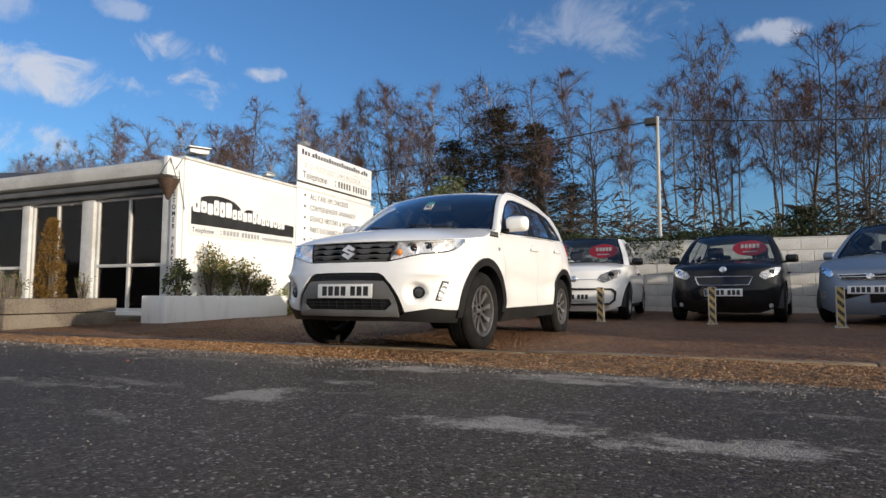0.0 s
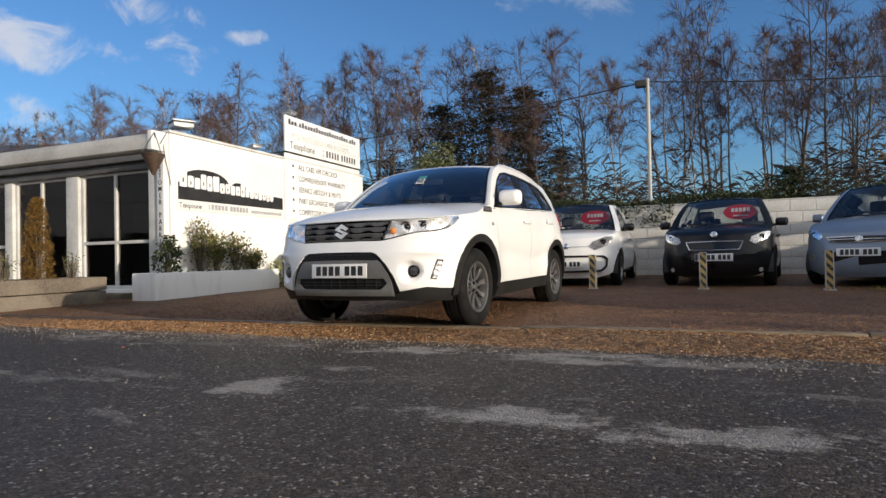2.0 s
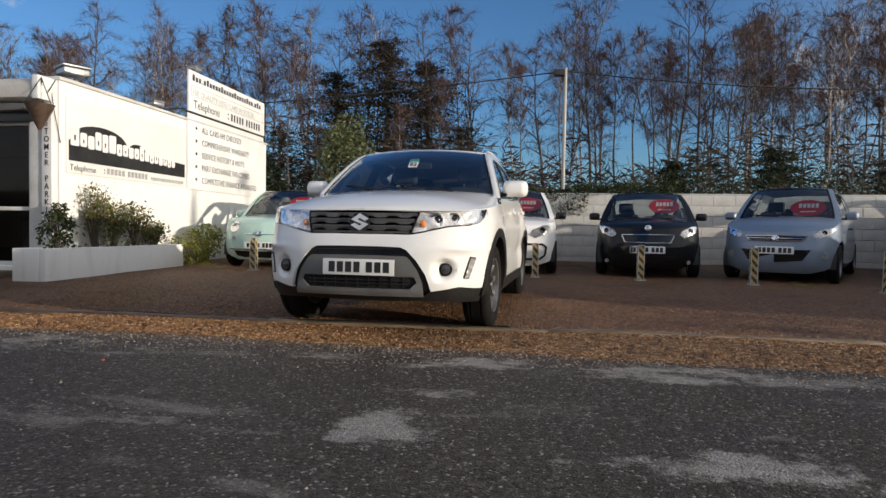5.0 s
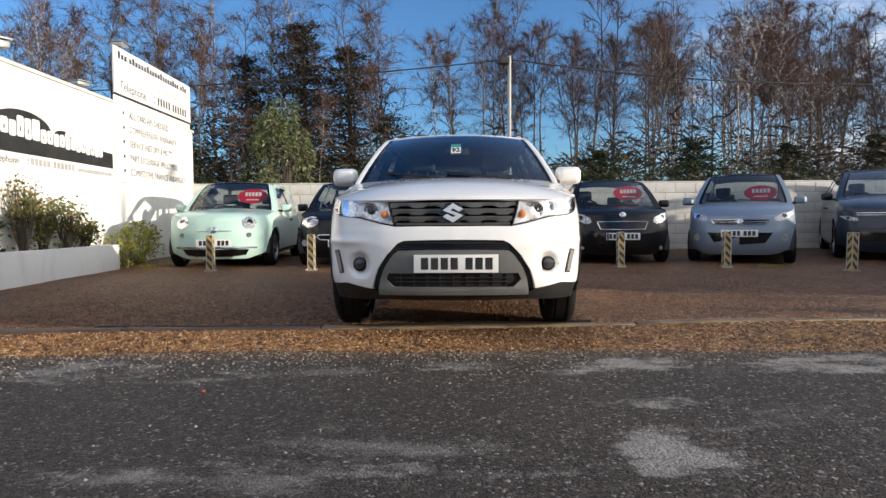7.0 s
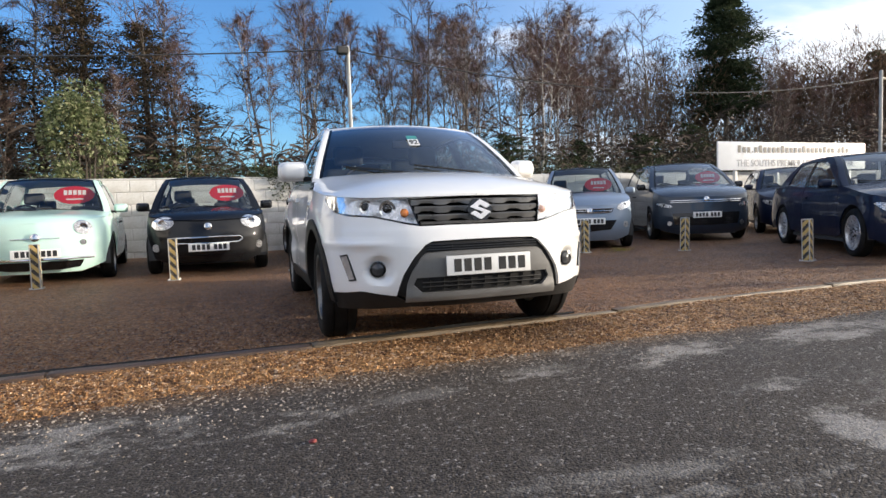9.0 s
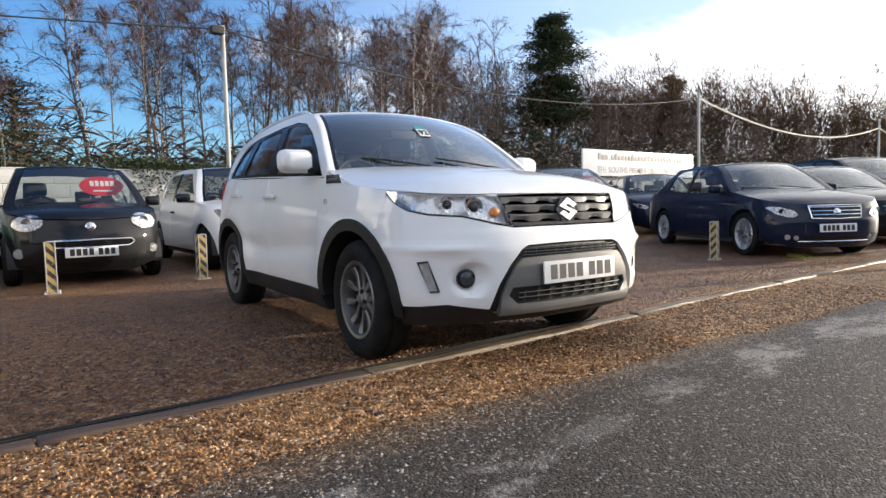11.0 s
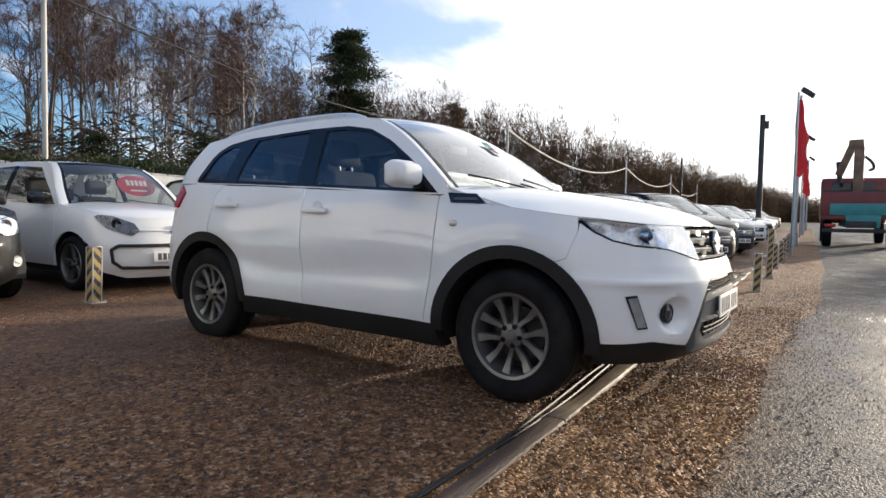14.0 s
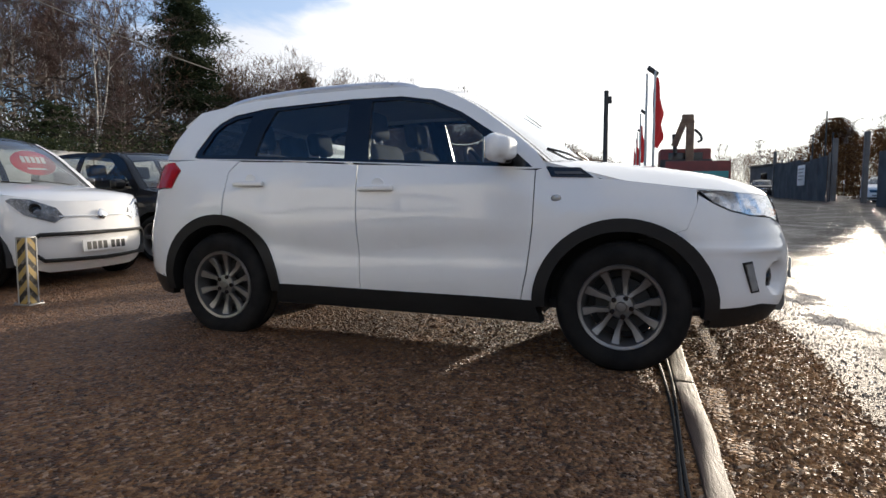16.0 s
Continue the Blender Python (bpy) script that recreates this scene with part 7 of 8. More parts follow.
# ---- plants ----
def grow(rng, height, twigs, crown_from=0.4, spread=0.2, radius=0.08, limbs=24, forks=0, upright=1.0):
    """A bare birch-like tree: a slender wandering stem, perhaps forked, limbs that rise and arch over, side branches, and a haze of fine drooping twigs as thin slivers."""
    n = 12
    tb = bmesh.new()
    ends = []

    def stem(base, top, r0, r1, wander):
        k1, k2, k3 = rng.uniform(3, 7), rng.uniform(0, 6), rng.uniform(2, 5)
        pts = []
        for i in range(n + 1):
            f = i / n
            w = wander * math.sin(math.pi * min(1.0, f * 1.1))
            pts.append(base.lerp(top, f) + Vector((w * math.sin(f * k1 + k2), w * math.cos(f * k3 + k2), 0)))
        tube(pts, [r0 + (r1 - r0) * (i / n) ** 0.8 for i in range(n + 1)], 6, tb, caps=False)
        return pts

    lean = Vector((rng.uniform(-0.07, 0.07), rng.uniform(-0.05, 0.05), 1.0)) * height
    main = stem(Vector((0, 0, -0.1)), lean, radius, 0.010, rng.uniform(0.08, 0.26))
    stems = [(main, crown_from, height, 1.0)]
    for q in range(forks):
        f0 = rng.uniform(0.12, 0.42)
        o = main[int(f0 * n)]
        a = rng.uniform(0, 6.28)
        out = height * rng.uniform(0.07, 0.16)
        stems.append((stem(o, Vector((o.x + out * math.cos(a), o.y + out * math.sin(a), height * rng.uniform(0.82, 0.98))), radius * (0.75 - 0.4 * f0), 0.009, 0.12), max(0.1, (crown_from - f0) / (1 - f0)), height * (1 - f0), 0.75))
    for pts0, cf, hh, share in stems:
        m = int(limbs * share)
        for k in range(m):
            g = (k + rng.random()) / m
            f = cf + (0.985 - cf) * g
            i = min(int(f * n), n - 1)
            o = pts0[i].lerp(pts0[i + 1], f * n - i)
            a = k * 2.4 + rng.uniform(-0.6, 0.6)
            ln = height * spread * ((0.55 + 0.9 * g) * (1.02 - g) ** 0.55 + 0.10) * rng.uniform(0.65, 1.3)
            d = Vector((math.cos(a), math.sin(a), upright * rng.uniform(0.55, 1.25))).normalized()
            pts = [o]
            for q in range(5):
                d = (d + Vector((rng.uniform(-0.30, 0.30), rng.uniform(-0.30, 0.30), rng.uniform(-0.05, 0.34) - 0.17 * q))).normalized()
                pts.append(pts[-1] + d * ln / 5)
            r0 = radius * (1 - 0.85 * f) * 0.32 + 0.006
            tube(pts, [r0 * (1 - 0.8 * q / 5) + 0.0035 for q in range(6)], 3, tb, caps=False)
            ends.append(pts)
            for q in (1, 2, 3, 4):
                e = ((pts[q + 1] - pts[q]).normalized() + Vector((rng.uniform(-1, 1), rng.uniform(-1, 1), rng.uniform(-0.3, 0.9)))).normalized()
                w = [pts[q], pts[q] + e * ln * 0.22, pts[q] + e * ln * 0.40 + Vector((rng.uniform(-0.08, 0.08), rng.uniform(-0.08, 0.08), -0.05 * ln))]
                tube(w, [0.008, 0.006, 0.0035], 3, tb, caps=False)
                ends += [w, w]
    tv, tf = [], []
    for k in range(twigs):
        q = ends[rng.randrange(len(ends))]
        j = rng.randrange(1, len(q))
        o = q[j - 1].lerp(q[j], rng.random())
        d = ((q[j] - q[j - 1]).normalized() * 0.7 + Vector((rng.uniform(-1, 1), rng.uniform(-1, 1), rng.uniform(-0.75, 0.9)))).normalized()
        ln = rng.uniform(0.22, 0.75)
        w = Vector((-d.y, d.x, rng.uniform(-0.5, 0.5))).normalized() * rng.uniform(0.005, 0.009)
        b = len(tv)
        tv += [o - w, o + w, o + d * ln]
        tf.append((b, b + 1, b + 2))
    return tb, tv, tf


def bare_tree(rng, height, twigs, material, label, m, **kw):
    t = thing("bare_tree", m, label, "tree", "bare trees of the wood")
    tb, tv, tf = grow(rng, height, twigs, **kw)
    part("trunk", tb, material, t, smooth=60)
    raw("crown", tv, tf, M["twig"], t)
    return t


def leaf_clump(rng, n, fill, size, shape=(1.0, 0.45), sag=0.2, wild=0.9):
    """Loose leaves, each a bent quad pair, placed by fill(rng)."""
    v, f = [], []
    for _ in range(n):
        o, out = fill(rng)
        a = rng.uniform(0, 6.28)
        d = (out + Vector((rng.uniform(-wild, wild), rng.uniform(-wild, wild), rng.uniform(-wild, wild) * 0.8))).normalized()
        s = d.cross(Vector((rng.uniform(-1, 1), rng.uniform(-1, 1), rng.uniform(-1, 1)))).normalized()
        k = size * rng.uniform(0.6, 1.4)
        ln, w = k * shape[0], k * shape[1]
        b = len(v)
        tip = o + d * ln + Vector((0, 0, -sag * ln))
        mid = o + d * ln * 0.5
        v += [o, mid + s * w * 0.5, tip, mid - s * w * 0.5]
        f += [(b, b + 1, b + 2), (b, b + 2, b + 3)]
    return v, f


def shrub(m, name, label, category, material, height, radius, n, size, shape=(1.0, 0.45), conical=0.0, stems=9, seed=1, group="", sparse=0.0, clumps=40):
    rng = random.Random(seed)
    t = thing(name, m, label, category, group)
    tips = []
    for k in range(stems):
        a = rng.uniform(0, 6.28)
        r = radius * rng.uniform(0.1, 0.75) * (1 - 0.55 * conical)
        top = Vector((r * math.cos(a), r * math.sin(a), height * rng.uniform(0.6, 0.98)))
        p = [Vector((0.15 * top.x, 0.15 * top.y, 0)), Vector((0.6 * top.x + rng.uniform(-0.05, 0.05), 0.6 * top.y, top.z * 0.5)), top]
        part("stem", tube(p, [0.012 + 0.004 * height, 0.008 + 0.002 * height, 0.003], 5, caps=False), M["bark"], t)
        tips.append(p)
    lumps = [(rng.uniform(0, 6.28), rng.random(), rng.uniform(0.12, 0.30)) for _ in range(clumps)]

    def fill(r):
        if r.random() < sparse:
            p = tips[r.randrange(len(tips))]
            q = p[1].lerp(p[2], r.random())
            return q + Vector((r.gauss(0, 0.05), r.gauss(0, 0.05), r.gauss(0, 0.05))), Vector((r.gauss(0, 1), r.gauss(0, 1), 0.6)).normalized()
        a, f, k = lumps[r.randrange(len(lumps))]
        z = 0.06 + 0.94 * f
        w = radius * ((1 - z) ** 0.8 * conical + (1 - conical) * math.sqrt(max(0.05, 1 - (2 * z - 0.9) ** 2)))
        d = Vector((r.gauss(0, 1), r.gauss(0, 1), r.gauss(0, 0.8))).normalized()
        o = Vector((math.cos(a) * w * 0.75, math.sin(a) * w * 0.75, z * height)) + d * k * radius * 0.9
        o.z = min(max(o.z, 0.03), height * 1.02)
        return o, (d + Vector((0, 0, 0.3))).normalized()
    v, f = leaf_clump(rng, n, fill, size, shape)
    raw("foliage", v, f, material, t)
    return t


# the wood behind the wall: a dozen grown trees, then copies turned and scaled
rt = random.Random(21)
kinds = []
for k in range(12):
    h = 9.2 + 0.13 * ((k * 5) % 12)
    pale = k % 3 != 2
    kinds.append(bare_tree(rt, h, 2350 if pale else 1950, M["birch"] if pale else M["bark"], "tall bare birch with pale trunk and brown winter twigs" if pale else "tall bare dark-barked tree with brown winter twigs", pose(-30 + 4.2 * k, 24.5 + rt.uniform(-1.5, 1.5), 0),
                           crown_from=rt.uniform(0.50, 0.64) if pale else rt.uniform(0.30, 0.45), spread=rt.uniform(0.15, 0.20) if pale else rt.uniform(0.17, 0.23), radius=rt.uniform(0.055, 0.080) if pale else rt.uniform(0.065, 0.095), limbs=17 if pale else 19, forks=(0, 1, 0, 1)[k % 4] if pale else k % 2, upright=1.5 if pale else 1.1))


def plant_row(n, x0, x1, y0, y1, k0, k1, seed, only=None):
    """Trees whose tops reach one even skyline, seen from the yard; k0 and k1 bound each one's share of that height."""
    r = random.Random(seed)
    for i in range(n):
        x, y = x0 + (x1 - x0) * (i + r.uniform(-0.45, 0.45)) / n, r.uniform(y0, y1)
        s = (0.5 + 0.395 * y) * r.uniform(k0, k1) / 9.9
        if x < 43 and abs(math.degrees(math.atan2(y - 3.0, x + 5.5)) - 41.8) < 4.5:
            continue
        o = copy_thing(kinds[r.choice(only) if only else r.randrange(len(kinds))], pose(x, y, 0, 0, 0, r.uniform(0, 360)))
        wide = s * r.uniform(0.9, 1.2)
        o.scale = (wide, wide, s)


plant_row(20, -30, 12, 18.0, 21.5, 0.58, 0.88, 1)
plant_row(24, -36, 16, 22.0, 27.0, 0.72, 0.94, 2)
plant_row(28, -48, 27, 28.0, 36.0, 0.72, 0.91, 3)
plant_row(20, 10, 42, 34.0, 50.0, 0.72, 0.90, 4)
plant_row(22, 10, 46, 23.0, 38.0, 0.50, 0.80, 11)
plant_row(24, 44, 68, 34.0, 50.0, 0.60, 0.80, 5)
plant_row(16, -62, -30, 24.0, 40.0, 0.72, 0.98, 6)
plant_row(36, -36, 34, 17.0, 30.0, 0.30, 0.58, 7, (2, 5, 8, 11))
plant_row(16, -36, -12, 19.0, 27.0, 0.65, 0.87, 8)
plant_row(12, 0, 24, 20.0, 31.0, 0.70, 0.93, 10)
plant_row(26, 62, 116, 24.0, 36.0, 0.58, 0.78, 9)


def far_scrub(name, label, x0, x1, y0, y1, h0, h1, n, size, material, seed, shape=(1.0, 0.5), up=0.7, wild=0.9, base=0.05):
    """A belt of undergrowth or distant wood: many leaf blades over an uneven top."""
    r = random.Random(seed)

    def fill(q):
        f = q.random()
        x = x0 + (x1 - x0) * f
        top = h0 + (h1 - h0) * (0.5 + 0.5 * noise.noise((x * 0.33, seed, 0.3)) + 0.3 * noise.noise((x * 1.3, seed, 2.0)))
        return Vector((x, q.uniform(y0, y1), base + (top - base) * q.random() ** 0.7)), Vector((q.gauss(0, 1), q.gauss(0, 1), up)).normalized()
    v, f = leaf_clump(r, n, fill, size, shape, 0.2 if up < 2 else 0.0, wild)
    return tagged(raw(name, v, f, material), label, "undergrowth", kind="stuff")


far_scrub("undergrowth", "dark evergreen scrub and brambles under the bare trees", -30, 34, 16.0, 19.0, 1.0, 3.0, 50000, 0.085, M["bush_leaf"], 3)
far_scrub("brown_undergrowth", "brown bracken and brush under the trees", -34, 46, 19, 38, 2.0, 5.6, 50000, 0.55, M["brush"], 9, (1.0, 0.024), 1.0, 1.0)

far_scrub("hanging_ivy", "ivy hanging down the face of the block wall", -2.9, -0.4, 13.70, 13.775, 1.55, 1.72, 1100, 0.06, M["bush_leaf"], 16, base=1.12)


def tree_belt(name, label, line, n, size, material, seed, depth, low=0.86):
    """A far wood edge: thin slivers gathered into crowns along a line of (x, y, height)."""
    r = np.random.default_rng(seed)
    pts = np.array(line, float)
    run = np.concatenate([[0], np.cumsum(np.hypot(*np.diff(pts[:, :2], axis=0).T))])
    m = int(run[-1] / 0.40)
    at = r.uniform(0, run[-1], m)
    cx, cy, ch = (np.interp(at, run, pts[:, i]) for i in range(3))
    cx, cy = cx + r.normal(0, depth, m), cy + r.normal(0, depth, m)
    ch, cw = ch * r.uniform(low, 1.03, m), r.uniform(0.8, 2.0, m)
    c = r.integers(0, m, n)
    f = r.random(n) ** 0.9
    k = cw[c] * (0.35 + 0.85 * np.sqrt(np.clip(1.02 - (1.9 * f - 0.95) ** 4, 0, 1)) * (0.5 + 0.5 * f))
    o = np.stack([cx[c] + r.normal(0, 0.5, n) * k, cy[c] + r.normal(0, 0.5, n) * k, np.maximum(0.1, ch[c] * f)], 1)
    d = np.stack([r.normal(0, 0.7, n), r.normal(0, 0.7, n), r.uniform(-0.2, 1.4, n)], 1)
    d /= np.linalg.norm(d, axis=1)[:, None]
    w = np.stack([-d[:, 1], d[:, 0], np.zeros(n)], 1) * (size * r.uniform(0.035, 0.075, n))[:, None]
    v = np.stack([o - w, o + w, o + d * (size * r.uniform(0.5, 1.4, n))[:, None]], 1).reshape(-1, 3)
    return tagged(raw(name, v.tolist(), np.arange(3 * n).reshape(-1, 3).tolist(), material), label, "woodland", kind="stuff")


tree_belt("far_treeline", "brown edge of winter woodland beyond the parked cars", [(30, 52, 15.0), (48, 48, 16.5), (64, 37, 15.6), (89, 28, 13.2), (124, 20, 11.2), (155, 12, 9.6), (178, 1, 8.0)], 190000, 0.95, M["far_brush"], 14, 2.6)
tree_belt("deep_wood", "dense brown winter wood behind the treeline", [(40, 56, 13.6), (52, 52, 15.2), (68, 41, 14.2), (93, 31, 12.0), (128, 23, 10.2), (160, 14, 8.6), (182, 2, 7.0)], 55000, 2.1, M["far_brush"], 19, 1.8, 0.80)
tree_belt("autumn_thicket", "rusty brown thicket under the far treeline", [(40, 40, 4.0), (62, 34, 5.0), (89, 26, 4.6), (124, 18, 4.6), (155, 10, 4.0), (176, 0, 4.0)], 55000, 0.85, M["rust_brush"], 15, 1.6)
far_scrub("ivy_on_wall", "ivy trailing over the top of the block wall", -3.2, 1.5, 13.72, 14.4, 1.62, 2.05, 4200, 0.07, M["bush_leaf"], 15, base=1.60)


def pine(m, h, seed, label, rad=0.2, foliage="pine_leaf", low=0.40, wide=0.36, boughs=44, needles=9000, leaf=0.021, name="pine_tree", tiers=0):
    """A conifer: tapered trunk, whorled boughs (in a few open tiers where asked), and flat pads of needles along them."""
    r = random.Random(seed)
    t = thing(name, m, label, "tree")
    part("trunk", tube([(0, 0, 0), (0.05, 0, h * 0.5), (0, 0.05, h)], [rad, rad * 0.7, 0.04], 8), M["bark"], t)
    br = bmesh.new()
    pads = []
    for k in range(boughs):
        f = low + (1.0 - low) * (k / boughs if not tiers else (int(k / boughs * tiers) + r.uniform(-0.15, 0.75)) / tiers)
        a = k * 2.4 + r.uniform(-0.4, 0.4)
        ln = h * (wide * max(0.0, 1.02 - f) ** (0.75 if tiers else 0.62) * min(1.0, 0.55 + 1.6 * (f - low)) + 0.014) * r.uniform(0.55, 1.2)
        e = Vector((math.cos(a) * ln, math.sin(a) * ln, h * f + ln * r.uniform(-0.10, 0.28)))
        tube([(0, 0, h * f), e * 0.5 + Vector((0, 0, h * f * 0.5 - 0.05 * ln)), e], [0.05, 0.03, 0.012], 4, br, caps=False)
        for g in (0.35, 0.6, 0.8, 1.0):
            pads.append((Vector((e.x * g, e.y * g, h * f + (e.z - h * f) * g)), ln * 0.27 + 0.02 * h))
    tagged(part("branchwork", br, M["bark"], t), kind="stuff")

    def fill(q):
        o, k = pads[q.randrange(len(pads))]
        d = Vector((q.gauss(0, 1), q.gauss(0, 1), q.gauss(0.10, 0.30 if tiers else 0.24)))
        return o + d * k * 0.62, (d + Vector((0, 0, 0.5))).normalized()
    v, f = leaf_clump(r, needles, fill, h * leaf, (1.0, 0.24))
    raw("needles", v, f, M[foliage], t)
    return t


pine(pose(41.9, 44.5, 0), 20.2, 5, "tall dark green pine standing above the bare wood", 0.3, low=0.44, wide=0.31, boughs=60, needles=26000, leaf=0.019, tiers=8)
pine(pose(63.1, 44.1, 0), 16.6, 6, "dark rounded pine in the distance", 0.3, low=0.45, wide=0.20, boughs=36, needles=10000, tiers=6)
for i, (x, y, h, wide) in enumerate(((-7.5, 23.2, 8.1, 0.34), (-5.7, 22.4, 7.0, 0.34), (-9.9, 24.2, 7.2, 0.36), (-4.2, 21.2, 4.4, 0.40), (-11.6, 22.5, 4.8, 0.4), (-7.0, 21.0, 3.9, 0.45))):
    pine(pose(x, y, 0, 0, 0, 50 * i), h, 33 + i, "dense dark brown-green conifer among the bare birches", 0.14, "dark_leaf", 0.10, wide, 70, 13000 if h > 6 else 8000, 0.020, "dark_conifer")
for i, (x, y, h) in enumerate(((18.0, 24.0, 4.6), (9.5, 21.0, 3.4), (5.2, 18.6, 3.2), (2.6, 19.5, 3.0), (13.5, 22.0, 3.8))):
    pine(pose(x, y, 0), h, 10 + i, "young dark conifer at the wood's edge", 0.10, low=0.08, wide=0.42, needles=7000, leaf=0.035)
shrub(pose(-6.4, 15.2, 0.1), "evergreen_shrub", "large pale variegated evergreen shrub behind the block wall", "shrub", M["holly_leaf"], 3.5, 1.35, 9000, 0.085, (1.0, 0.5), 0.72, 12, 31)
shrub(pose(-8.9, 15.4, 0.1), "evergreen_shrub", "dark green evergreen shrub behind the office", "shrub", M["bush_leaf"], 2.6, 1.0, 4000, 0.09, (1.0, 0.5), 0.5, 8, 32)
# planting at the office
shrub(pose(-7.86, 7.30, 0.40), "dark_shrub", "small dark glossy evergreen bush in the rendered planter", "shrub", M["bush_leaf"], 0.62, 0.22, 900, 0.055, (1.0, 0.55), 0.1, 8, 41)
for i, (y, h, r) in enumerate(((7.98, 1.00, 0.30), (8.35, 0.70, 0.28), (8.85, 0.72, 0.30), (9.35, 0.45, 0.25))):
    shrub(pose(-7.84, y, 0.40), "rose_bush", "straggling rose bush with sparse yellowing leaves in the rendered planter", "shrub", M["rose_leaf"], h, r, 900, 0.048, (1.0, 0.6), 0.0, 16, 50 + i, "rose bushes along the office flank", 0.6)
shrub(pose(-7.62, 10.10, 0.07), "yellow_shrub", "low yellow-green shrub at the foot of the services board", "shrub", M["yellow_leaf"], 0.62, 0.42, 1300, 0.05, (1.0, 0.5), 0.0, 10, 61)
shrub(pose(-7.75, 10.75, 0.07), "yellow_shrub", "low yellow-green shrub at the foot of the services board", "shrub", M["yellow_leaf"], 0.72, 0.40, 1300, 0.05, (1.0, 0.5), 0.0, 10, 62)
shrub(pose(-8.50, 5.62, 0.36), "potted_conifer", "slim bronze-brown conifer in the timber planter", "shrub", M["thuja_leaf"], 1.18, 0.23, 9000, 0.030, (1.0, 0.35), 0.70, 7, 63, clumps=220)
for i, (x, y) in enumerate(((-8.45, 5.0), (-8.6, 5.25), (-8.4, 6.05))):
    shrub(pose(x, y, 0.36), "winter_bedding", "thin brown winter stems in the timber planter", "shrub", M["rose_leaf"], 0.42, 0.16, 130, 0.04, (1.0, 0.4), 0.0, 14, 70 + i, "", 0.8)

# ---- the cars ----
white_suv(pose(-2.513, 6.164, 0.006, 0, 0, -93.19))


def spot(x, y, wb, nose, yaw=-90.0):
    """A pose for a car whose nose stands at (x, y)."""
    d = Vector((math.cos(radians(yaw)), math.sin(radians(yaw)), 0))
    p = Vector((x, y, 0)) - d * (wb / 2 + nose)
    f, r = p + d * wb / 2, p - d * wb / 2
    zf, zr = slope(f.x, f.y), slope(r.x, r.y)
    return pose(p.x, p.y, (zf + zr) / 2 - 0.006, 0, math.degrees(math.atan2(zr - zf, wb)) , yaw)


hatch(spot(-6.08, 9.62, 2.30, 0.66, -87), "parked_city_car", "mint green rounded city car with dark roof and price card", M["mint_paint"], 3.55, 1.63, 1.42, 2.30, 0.66, 0.87, (0.765, 0.90), 0.92, (0.28, -1.25), lamp=(0.42, 0.62, 0.62, 0.80, "round"), round_nose=1.0,
      grille=[], mouth=[[(0.50, 0.30), (0.46, 0.21), (0.30, 0.19), (0.0, 0.19), (0.0, 0.30)]], fogs=[(0.50, 0.52, 0.035)], bars_z=((0.33, 0.60, 0.016, M["chrome"]), (0.585, 0.26, 0.007, M["chrome"])), roof_paint=M["trim_dark"], price=-0.30 * -1, plate_z=0.40, badge_z=0.60, tyre=0.29)
hatch(spot(-4.10, 9.72, 2.34, 0.62, -90), "parked_city_car", "black small hatchback with rounded lamps and red price card", M["black_paint"], 3.46, 1.62, 1.42, 2.34, 0.62, 0.87, (0.73, 0.88), 0.98, (0.30, -1.2), lamp=(0.45, 0.72, 0.62, 0.80, "round"), round_nose=0.8,
      mouth=[[(0.48, 0.27), (0.42, 0.18), (0.0, 0.18), (0.0, 0.27)], [(0.40, 0.50), (0.36, 0.44), (0.0, 0.44), (0.0, 0.51)]], fogs=[(0.66, 0.38, 0.05)], rim=[[(0.0, 0.515), (0.40, 0.51), (0.44, 0.475), (0.38, 0.435), (0.0, 0.43)]], price=0.30, plate_z=0.38, badge_z=0.66, tyre=0.28)
hatch(spot(-1.93, 9.78, 2.42, 0.62, -90), "parked_city_car", "white small hatchback with black mirrors and red price card", M["white_paint"], 3.54, 1.64, 1.45, 2.42, 0.62, 0.90, (0.79, 0.92), 1.0, (0.35, -1.2), lamp=(0.37, 0.66, 0.60, 0.82, "wide"), round_nose=0.5,
      rim=[[(0.0, 0.505), (0.57, 0.50), (0.625, 0.455), (0.61, 0.33), (0.54, 0.265), (0.0, 0.255)]], rim_r=0.017, rim_paint=M["cladding"], bowl=M["lamp_dark"], bars_z=((0.66, 0.42, 0.006, M["chrome"]),), mirror=M["gloss_black"], price=0.30, plate_z=0.38, badge_z=0.67, tyre=0.29)
hatch(spot(0.26, 9.84, 2.34, 0.62, -98), "parked_city_car", "black small hatchback with chrome grille and red price card", M["black_paint"], 3.475, 1.62, 1.43, 2.34, 0.62, 0.90, (0.78, 0.92), 0.98, (0.30, -1.2), lamp=(0.48, 0.70, 0.64, 0.82, "wide"), round_nose=0.4,
      grille=[[(0.40, 0.68), (0.34, 0.56), (0.0, 0.555), (0.0, 0.68)]], rim=[[(0.0, 0.685), (0.40, 0.68), (0.34, 0.56), (0.0, 0.555)]], mouth=[[(0.40, 0.36), (0.36, 0.24), (0.0, 0.24), (0.0, 0.36)]], fogs=[(0.62, 0.26, 0.03)], bars_z=(), price=0.28, plate_z=0.45, badge_z=0.79, tyre=0.29, blue=True)
